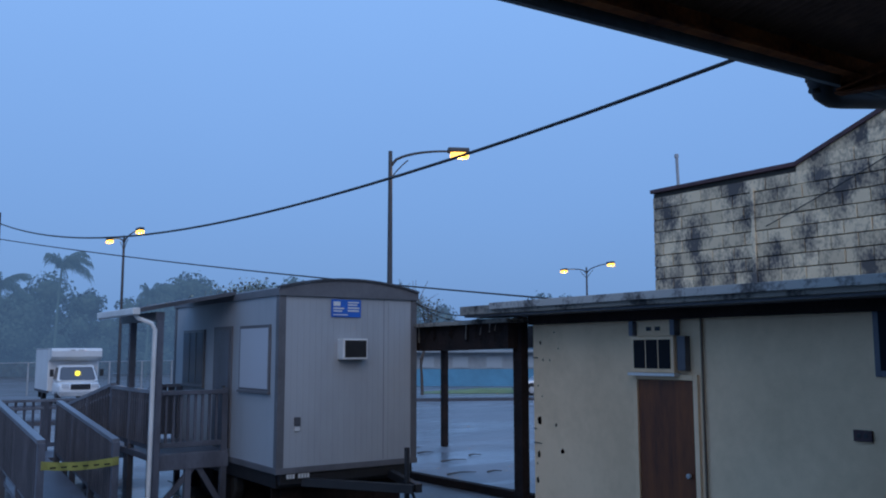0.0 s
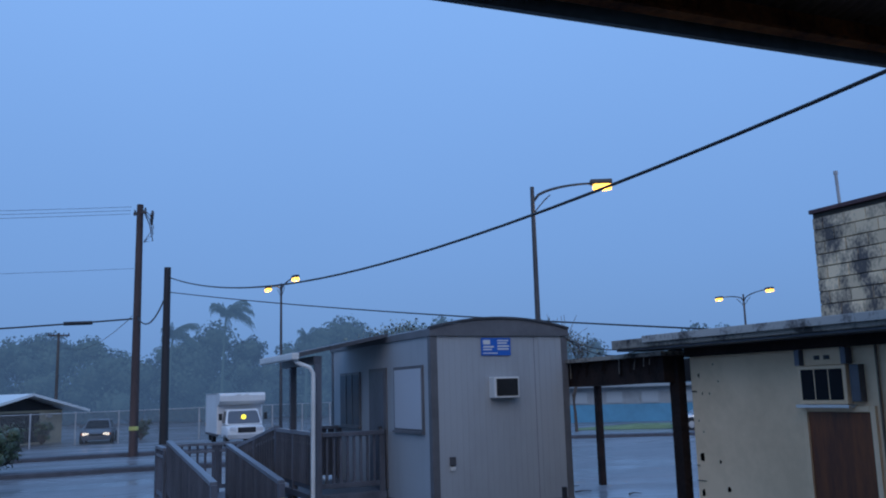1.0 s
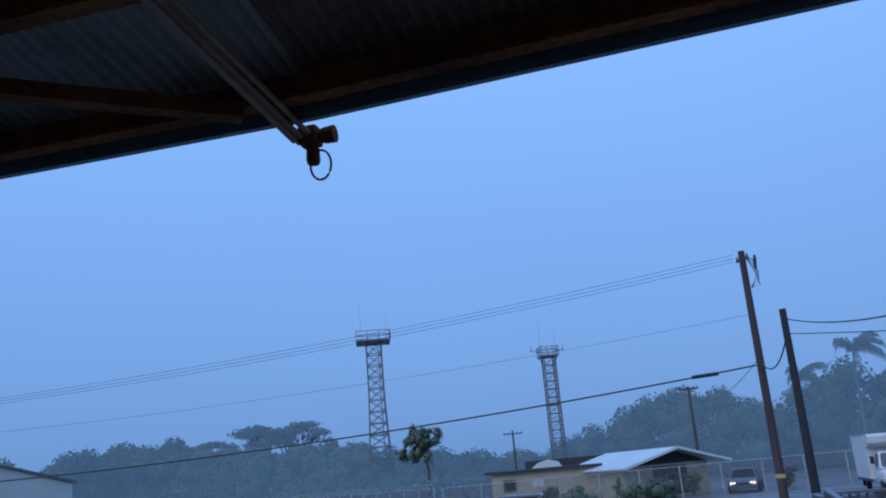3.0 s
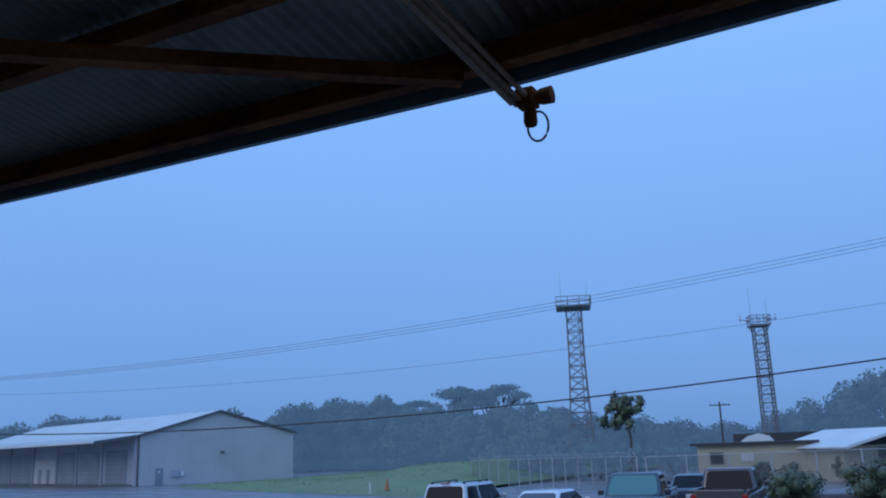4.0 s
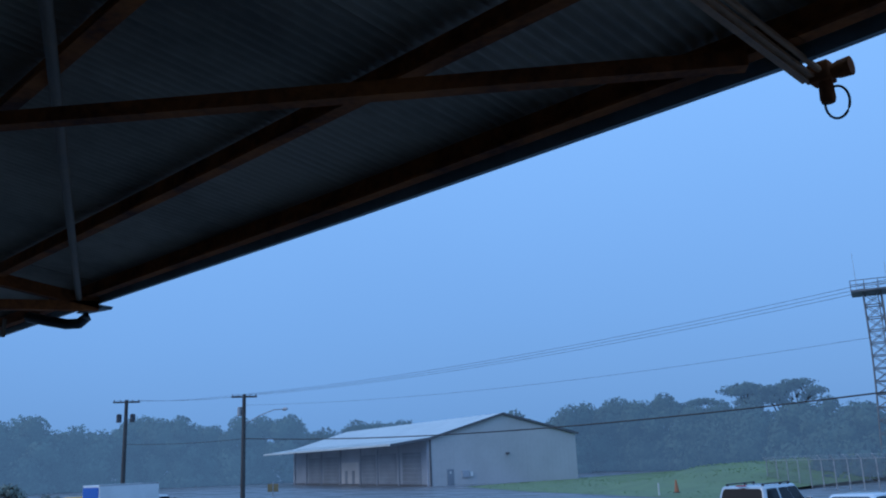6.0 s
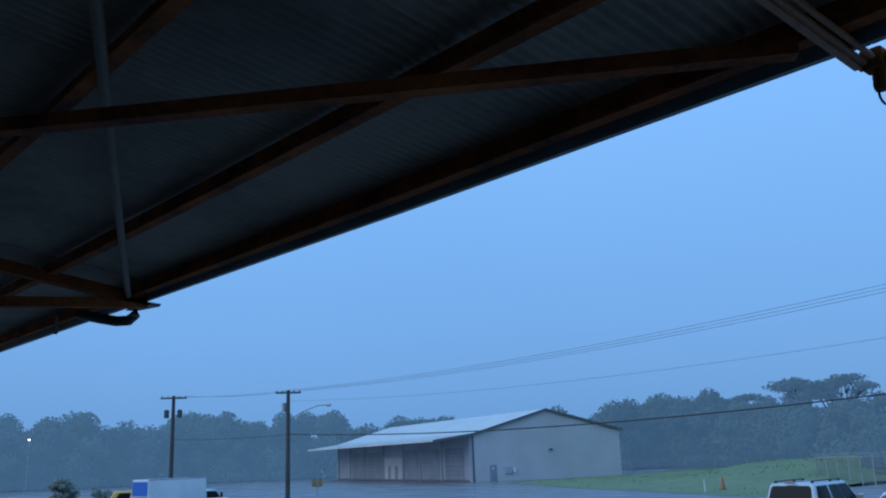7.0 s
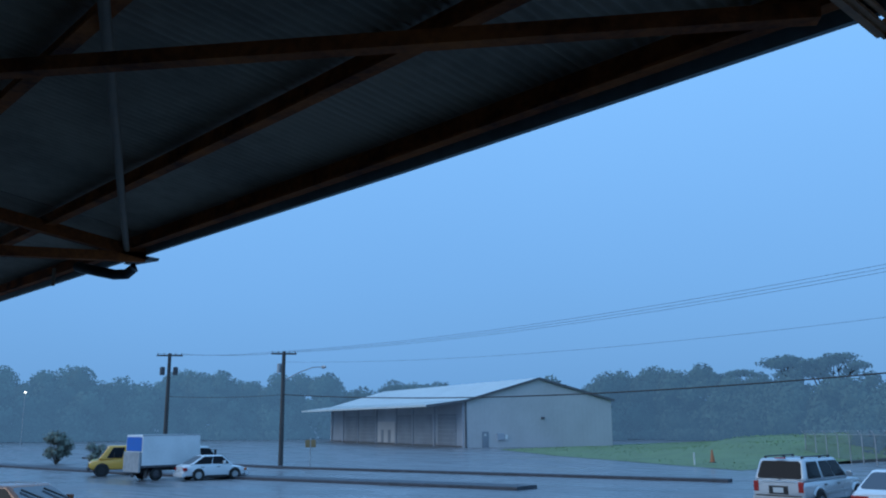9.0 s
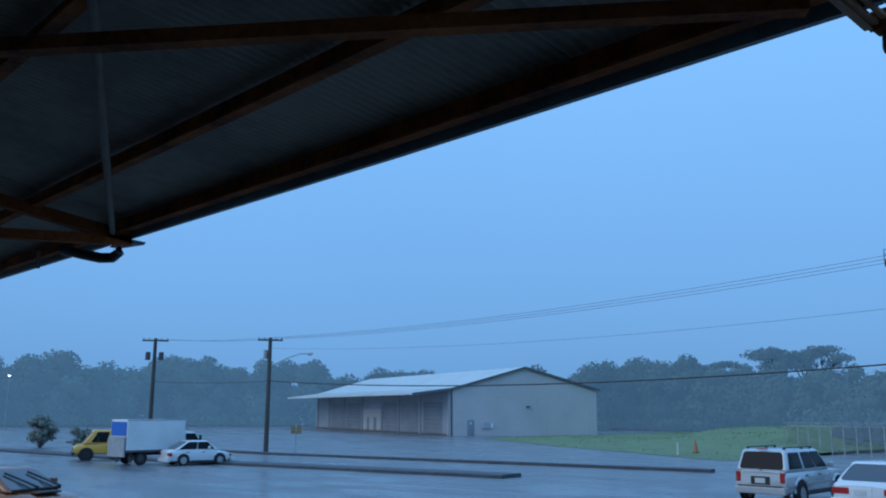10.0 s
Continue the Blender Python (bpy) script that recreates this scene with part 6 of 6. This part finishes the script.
# ---------------------------------------------------------------- vegetation
def leaf_cloud(lumps, per_area, size, seed, shell=0.35, droop=0.0, core=0.0, stray=0.13):
    """Many small bent leaf clumps in the shells of ellipsoid lumps (x, y, z, rx, ry, rz), each leaf lit as part of its lump."""
    rng = np.random.default_rng(seed)
    allv, alln = [], []
    for x, y, z, rx, ry, rz in lumps:
        n = max(12, int(per_area * (rx * ry + rx * rz + ry * rz) * 4.2))
        d = rng.normal(size=(n, 3))
        d /= np.linalg.norm(d, axis=1)[:, None]
        rad = (1 - shell * rng.random(n) ** 1.6) * (1 + stray * rng.normal(size=n))
        c = np.array([x, y, z]) + d * rad[:, None] * np.array([rx, ry, rz])
        face = d + 0.5 * rng.normal(size=(n, 3))
        face /= np.linalg.norm(face, axis=1)[:, None]
        a = np.cross(face, rng.normal(size=(n, 3)))
        a /= np.linalg.norm(a, axis=1)[:, None]
        b = np.cross(face, a)
        s = size * (0.5 + rng.random(n))[:, None]
        e = np.cross(a, b) * s * 0.35
        q = np.stack([c - a * s, c - b * s * 0.6 + e, c + a * s * 1.1, c + b * s * 0.6 + e * 0.6], axis=1)
        q[:, :, 2] -= droop * s * rng.random((n, 1))
        allv.append(q)
        out = d + 0.6 * face
        alln.append(np.repeat(out / np.linalg.norm(out, axis=1)[:, None], 4, axis=0))
    q = np.concatenate(allv).reshape(-1, 3)
    nrm = np.concatenate(alln)
    f = np.arange(len(q)).reshape(-1, 4)
    if core:
        # rough inner mass of each lump, so that no sky shows through the thick of a crown
        th, ph = np.linspace(0, 2 * math.pi, 9)[:-1], np.linspace(-1.35, 1.35, 6)
        cv, cf, cn = [], [], []
        for x, y, z, rx, ry, rz in lumps:
            k0 = len(q) + len(cv)
            for u in ph:
                for t in th:
                    w = core * rng.uniform(0.82, 1.0)
                    cv.append((x + rx * w * math.cos(u) * math.cos(t), y + ry * w * math.cos(u) * math.sin(t), z + rz * w * math.sin(u)))
                    cn.append((math.cos(u) * math.cos(t), math.cos(u) * math.sin(t), math.sin(u)))
            for i in range(5):
                for j in range(8):
                    cf.append((k0 + i * 8 + j, k0 + i * 8 + (j + 1) % 8, k0 + (i + 1) * 8 + (j + 1) % 8, k0 + (i + 1) * 8 + j))
        q, f, nrm = np.concatenate([q, np.array(cv)]), np.concatenate([f, np.array(cf)]), np.concatenate([nrm, np.array(cn)])
    return q, f, nrm


def leaf_mesh(name, lumps, per_area, size, seed, mat, parent=None, shell=0.35, droop=0.0, core=0.0, stray=0.13):
    v, f, nrm = leaf_cloud(lumps, per_area, size, seed, shell, droop, core, stray)
    me = bpy.data.meshes.new(name)
    me.vertices.add(len(v))
    me.vertices.foreach_set("co", v.astype(np.float32).ravel())
    me.loops.add(f.size)
    me.loops.foreach_set("vertex_index", f.astype(np.int32).ravel())
    me.polygons.add(len(f))
    me.polygons.foreach_set("loop_start", np.arange(0, f.size, 4, dtype=np.int32))
    me.update(calc_edges=True)
    me.polygons.foreach_set("use_smooth", np.ones(len(f), dtype=bool))
    store_lit(me, nrm)
    me.materials.append(mat)
    ob = new(name, me)
    if parent:
        ob.parent = parent
    return ob


def crown_lumps(rng, x, y, z0, h, r, n=7, flat=1.0):
    """The lumps of one crown: its top at z0 + h, spread r."""
    out = []
    for k in range(n):
        a, f = 6.283 * rng.random(), rng.random()
        rr = r * (0.42 + 0.22 * rng.random())
        zz = z0 + h - rr * flat - (h * 0.42) * f * flat
        d = r * (0.30 + 0.45 * f)
        out.append((x + d * math.cos(a), y + d * math.sin(a), zz, rr, rr, rr * 0.8 * flat))
    out.append((x, y, z0 + h - r * 0.55 * flat, r * 0.55, r * 0.55, r * 0.5 * flat))
    return out


def wood(name, path, spacing, r, seed, label, depth=8.0, size=0.62, dens=0.75, mat=M_LEAF_HAZE):
    """A belt of woodland along a path of (x, y, height): crowns, undergrowth and stems."""
    rng = random.Random(seed)
    lumps, stems = [], bmesh.new()
    for (x0, y0, h0), (x1, y1, h1) in zip(path, path[1:]):
        L = math.hypot(x1 - x0, y1 - y0)
        n = max(1, round(L / spacing))
        nx, ny_ = -(y1 - y0) / L, (x1 - x0) / L
        for i in range(n):
            f = (i + 0.5 * rng.random()) / n
            o = depth * (rng.random() - 0.5)
            x, y = x0 + (x1 - x0) * f + nx * o, y0 + (y1 - y0) * f + ny_ * o
            h = (h0 + (h1 - h0) * f) * (0.80 + 0.30 * rng.random())
            g = ground_z(x)
            lumps += crown_lumps(rng, x, y, g, h, r * (0.65 + 0.6 * rng.random()))
            u = r * (0.62 + 0.3 * rng.random())
            lumps.append((x + 2 * (rng.random() - 0.5), y + 2 * (rng.random() - 0.5), g + h * 0.26, u, u, h * 0.28))
            lumps.append((x + rng.uniform(-2, 2), y + rng.uniform(-2, 2), g + 0.9, u, u, 1.7))
            tube([(x, y, g), (x + 0.3, y, g + h * 0.6)], 0.22, 6, stems, r_end=0.1)
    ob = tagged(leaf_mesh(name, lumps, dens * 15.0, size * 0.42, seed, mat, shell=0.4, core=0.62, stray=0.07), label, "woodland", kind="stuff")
    part("stems", stems, M_FROND_HAZE, ob)["kind"] = "stuff"
    return ob


wood("backdrop_woods_west", [(-205, 5, 15.0), (-192, 58, 15.2), (-178, 90, 14.5), (-166, 114, 14.2)], 4.0, 5.4, 21, "misty belt of dense green woodland behind the lot", 16, size=0.85, dens=0.34, mat=M_LEAF_HAZE_THICK)
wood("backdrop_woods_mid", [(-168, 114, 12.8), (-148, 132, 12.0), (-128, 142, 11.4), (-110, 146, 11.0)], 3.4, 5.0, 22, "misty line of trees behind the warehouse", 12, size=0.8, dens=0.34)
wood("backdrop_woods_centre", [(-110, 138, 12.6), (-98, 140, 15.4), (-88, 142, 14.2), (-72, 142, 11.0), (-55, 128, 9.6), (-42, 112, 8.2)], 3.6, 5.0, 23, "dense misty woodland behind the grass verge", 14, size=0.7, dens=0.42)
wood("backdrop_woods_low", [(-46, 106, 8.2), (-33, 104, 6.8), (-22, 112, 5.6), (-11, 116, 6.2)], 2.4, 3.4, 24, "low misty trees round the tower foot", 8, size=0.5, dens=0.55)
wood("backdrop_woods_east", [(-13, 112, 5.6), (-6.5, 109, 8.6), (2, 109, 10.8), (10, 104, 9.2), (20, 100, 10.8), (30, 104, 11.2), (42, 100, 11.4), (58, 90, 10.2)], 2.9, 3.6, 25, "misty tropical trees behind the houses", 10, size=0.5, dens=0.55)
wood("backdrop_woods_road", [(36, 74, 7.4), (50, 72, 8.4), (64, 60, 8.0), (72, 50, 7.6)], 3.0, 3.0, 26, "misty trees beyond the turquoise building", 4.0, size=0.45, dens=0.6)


def branching(bm, a, b, r, depth, rng, spread=0.5):
    tube([a, a.lerp(b, 0.5) + Vector((rng.uniform(-1, 1), rng.uniform(-1, 1), 0)) * r, b], r, 6, bm, r_end=r * 0.6)
    tips = [b]
    if depth:
        L = (b - a).length
        for k in range(3):
            d = ((b - a).normalized() + Vector((rng.uniform(-1, 1), rng.uniform(-1, 1), rng.uniform(-0.2, 0.7))) * spread).normalized()
            tips += branching(bm, a.lerp(b, rng.uniform(0.7, 1.0)), b + d * L * 0.62, r * 0.55, depth - 1, rng, spread * 1.1)
    return tips


def tree(x, y, h, r, seed, label, flat=0.6, trunk=0.22, leaf=0.3, dens=1.6, mat=None, sparse=1.0, spread=0.7):
    rng = random.Random(seed)
    z0 = ground_z(x)
    t = thing("tree", Matrix(), label, "tree", "trees")
    bm = bmesh.new()
    tips = branching(bm, Vector((x, y, z0 - 0.1)), Vector((x + rng.uniform(-0.4, 0.4), y, z0 + h * 0.45)), trunk, 3, rng, spread)
    zt = max(p.z for p in tips)
    k = (z0 + h * 0.92 - z0) / (zt - z0)
    for v in bm.verts:
        v.co.z = z0 + (v.co.z - z0) * k
    part("trunk", bm, M_BARK, t)
    lumps = []
    for p in tips:
        if rng.random() < 0.55 * sparse:
            q = r * rng.uniform(0.16, 0.30)
            d = Vector((p.x - x, p.y - y, 0))
            if d.length > r:
                d = d.normalized() * r
            lumps.append((x + d.x, y + d.y, z0 + (p.z - z0) * k, q * 1.3, q * 1.3, q * flat))
    c = leaf_mesh("crown", lumps, dens, leaf, seed, mat or M_LEAF, t, 0.8)
    return t


tree(-84, 164, 16.4, 7.0, 31, "tall flat-topped spreading tree against the sky", 0.5, 0.5, 0.32, 4.0, M_LEAF_HAZE)
tree(-75, 165, 16.8, 7.0, 32, "tall flat-topped spreading tree against the sky", 0.5, 0.5, 0.32, 4.0, M_LEAF_HAZE)
tree(-92, 160, 14.0, 5.0, 33, "tall flat-topped spreading tree against the sky", 0.5, 0.4, 0.32, 4.0, M_LEAF_HAZE)
tree(-133, 150, 14.0, 6.5, 34, "sparse tall tree behind the warehouse", 0.6, 0.35, 0.6, 0.6, M_LEAF_HAZE, 0.7)
tree(22.2, 37.4, 6.9, 2.6, 35, "sparse half-bare tree behind the trailer", 0.7, 0.10, 0.07, 4.0, M_LEAFGREY, 0.2)
tree(27.5, 42.0, 6.0, 2.4, 36, "small wind-blown tree behind the trailer", 0.8, 0.10, 0.08, 5.0, M_LEAFGREY, 0.5)
tree(15.0, 38.6, 6.3, 2.2, 38, "sparse wind-blown tree behind the trailer", 0.7, 0.10, 0.08, 5.0, M_LEAFGREY, 0.3)


def palm(x, y, h, seed, label, fr=2.6, n=30, wind=(0.6, -0.1)):
    rng = random.Random(seed)
    z0 = ground_z(x)
    t = thing("palm_tree", pose(x, y, z0), label, "palm", "palm trees")
    top = Vector((0.4, 0.2, h - 1.2))
    part("trunk", tube([(0, 0, -0.1), (0.05, 0, h * 0.3), (0.2, 0.1, h * 0.65), top], 0.15, 10, r_end=0.09), M_FROND_HAZE, t)
    for k in range(n):
        a = 6.283 * k / n + rng.uniform(-0.2, 0.2)
        lift = rng.uniform(0.3, 2.3)
        bm = bmesh.new()
        L = fr * rng.uniform(0.8, 1.1)
        prev = None
        spine = []
        for i in range(9):
            f = i / 8
            p = top + Vector((math.cos(a) * L * f + wind[0] * f * f, math.sin(a) * L * f + wind[1] * f * f, lift * L * 0.62 * f - L * 0.85 * f * f))
            spine.append(p)
        tube(spine, 0.03, 5, bm, r_end=0.008)
        side = Vector((-math.sin(a), math.cos(a), 0))
        for i in range(1, 9):
            for s in (-1, 1):
                for g in (0.0, 0.5):
                    p = spine[i - 1].lerp(spine[i], g)
                    q = p + side * s * (0.50 - 0.04 * i) + (spine[i] - spine[i - 1]) * 0.9 - Vector((0, 0, 0.42 + 0.2 * rng.random()))
                    w = (spine[i] - spine[i - 1]) * 0.22
                    bm.faces.new([bm.verts.new(v) for v in (p - w, p + w, q)])
        part("frond", bm, M_FROND_HAZE, t)
    return t


# palm trunks and fronds carry the painted haze glow too
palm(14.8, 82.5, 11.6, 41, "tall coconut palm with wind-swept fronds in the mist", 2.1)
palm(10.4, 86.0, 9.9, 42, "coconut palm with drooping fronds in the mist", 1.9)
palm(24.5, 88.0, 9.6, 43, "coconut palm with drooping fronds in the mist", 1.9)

# dark tree with drooping crown by the tower
dt = thing("tree", Matrix(), "dark dense tree with drooping crown beside the tower", "tree", "trees")
part("trunk", tube([(-21.6, 70.7, -0.2), (-21.5, 70.7, 3.0), (-22.0, 70.7, 5.8)], 0.16, 8, r_end=0.08), M_BARK, dt)
rt = random.Random(44)
clumps = [(-22.9, 70.6, 5.2, 0.85), (-22.2, 70.8, 6.1, 0.8), (-21.2, 70.6, 5.7, 0.8), (-22.0, 70.6, 5.0, 0.8)]
tufts = [(cx + r * rt.uniform(-1, 1), cy + r * rt.uniform(-0.8, 0.8), cz + r * rt.uniform(-1.1, 0.9), rt.uniform(0.28, 0.48), rt.uniform(0.28, 0.48), rt.uniform(0.3, 0.6)) for cx, cy, cz, r in clumps for k in range(11)]
leaf_mesh("crown", tufts, 26.0, 0.12, 44, M_LEAF, dt, 0.6, 1.2, core=0.6)


def bush(x, y, w, h, seed, label, leaf=0.12, dens=7.0, mat=None):
    rng = random.Random(seed)
    z0 = ground_z(x)
    b = thing("bush", Matrix(), label, "bush", "bushes")
    bm = bmesh.new()
    lumps = []
    for k in range(30):
        a = 6.283 * rng.random()
        d = w * 0.5 * rng.uniform(0.1, 0.7)
        q = w * rng.uniform(0.12, 0.20)
        top = Vector((x + d * math.cos(a), y + d * math.sin(a), z0 + h * rng.uniform(0.22, 0.84)))
        tube([(x, y, z0 - 0.05), top], 0.03, 5, bm, r_end=0.012)
        lumps.append((*top, q, q, q * 0.9))
    part("stems", bm, M_BARK, b)
    leaf_mesh("leaves", lumps, dens * 9.0, leaf * 0.40, seed, mat or M_LEAF, b, 0.7, core=0.55)
    return b


bush(-2.5, 35.2, 2.7, 1.75, 51, "rounded dark green bush on the kerb")
bush(-5.4, 35.4, 2.8, 1.5, 52, "rounded dark green bush on the kerb")
bush(-81.2, 25.2, 2.9, 3.0, 53, "upright grey-green bush on the planted island", 0.2, 4, M_LEAFGREY)
bush(-71.5, 25.0, 2.2, 2.0, 54, "low grey-green bush behind the yellow truck", 0.2, 4, M_LEAFGREY)
for k, (x, y, h) in enumerate(((-9.6, 57.2, 1.5), (-7.8, 57.6, 1.3), (-5.0, 57.4, 1.7), (-3.0, 57.0, 1.4), (-0.6, 57.8, 1.5), (5.2, 58.5, 1.4))):
    bush(x, y, 1.5, h, 60 + k, "small shrub growing behind the chain-link fence", 0.13, 5)
# thickets and hedge emit the same painted haze
for x, y, w, h, q in ((-21.8, 72.5, 4.6, 4.6, 91), (-25.2, 73.5, 4.6, 3.0, 92), (-18.6, 72.5, 4.0, 2.6, 93), (-29.0, 74.5, 4.6, 2.6, 94), (-33.0, 76.0, 5.0, 2.8, 95)):
    bush(x, y, w, h, q, "broad grey-green thicket beside the tower", 0.2, 4, M_LEAF_HAZE)
tagged(leaf_mesh("hedge", [(-30 + 2.1 * i, 70 + 1.0 * math.sin(i), 0.9 + 0.3 * math.sin(i * 1.7), 1.6, 1.2, 1.2) for i in range(11)], 1.4, 0.3, 71, M_LEAF_HAZE), "misty scrub behind the chain-link fence", "scrub", kind="stuff")


# ---------------------------------------------------------------- block parapet, course by course
wall_b = thing("block_wall", Matrix(), "mildew-stained cream concrete block parapet wall", "wall", kind="structure")


def top_z(y):
    return 5.25 if y > 6.07 else 5.25 + 0.39 * (6.07 - y)


prof = [(8.79, 3.1), (8.79, 5.22), (6.07, 5.22), (1.0, top_z(1.0) - 0.03), (1.0, 3.1)]
part("core", prism(prof, 10.33, 10.55, axis="x"), M_MORTAR, wall_b)
cop = part("coping", bar((10.42, 8.82, 5.26), (10.42, 6.05, 5.26), 0.30, 0.06), M_REDTRIM, wall_b, "faded red coping")
part("coping", bar((10.42, 6.06, 5.265), (10.42, 1.0, top_z(1.0) + 0.015), 0.30, 0.06), M_REDTRIM, wall_b)
rake = [(6.07, 5.23), (1.6, top_z(1.6) - 0.02), (1.6, top_z(1.6) - 0.42), (6.07, 4.85)]
part("rake_fill", prism(rake, 10.305, 10.329, axis="x"), M_BLOCK, wall_b)
part("pilaster", box((10.27, 6.78, 3.2), (10.288, 6.85, 5.0), 0.008), M_BLOCK, wall_b)
bmb = box((-0.03, -0.1945, -0.0925), (0.035, 0.1945, 0.0925), 0.007)
full = bpy.data.meshes.new("block")
bmb.to_mesh(full)
bmb.free()
full.materials.append(M_BLOCK)
bmb = box((-0.03, -0.0945, -0.0925), (0.035, 0.0945, 0.0925), 0.007)
short = bpy.data.meshes.new("half_block")
bmb.to_mesh(short)
bmb.free()
short.materials.append(M_BLOCK)
rk = random.Random(12)
for row in range(17):
    z = 3.25 + 0.2 * row
    if row % 2 and z < 5.2:
        ob = new("half_block", short)
        ob.parent = wall_b
        ob.location = (10.32, 8.68, z)
    for col in range(20):
        y = 8.58 - 0.4 * col - (0.2 if row % 2 else 0)
        if y < 1.6 or z + 0.1 > top_z(y - 0.2 if y > 6.2 else y + 0.2):
            continue
        ob = new("block", full)
        ob.parent = wall_b
        ob.location = (10.32 + rk.uniform(-0.006, 0.006), y, z)
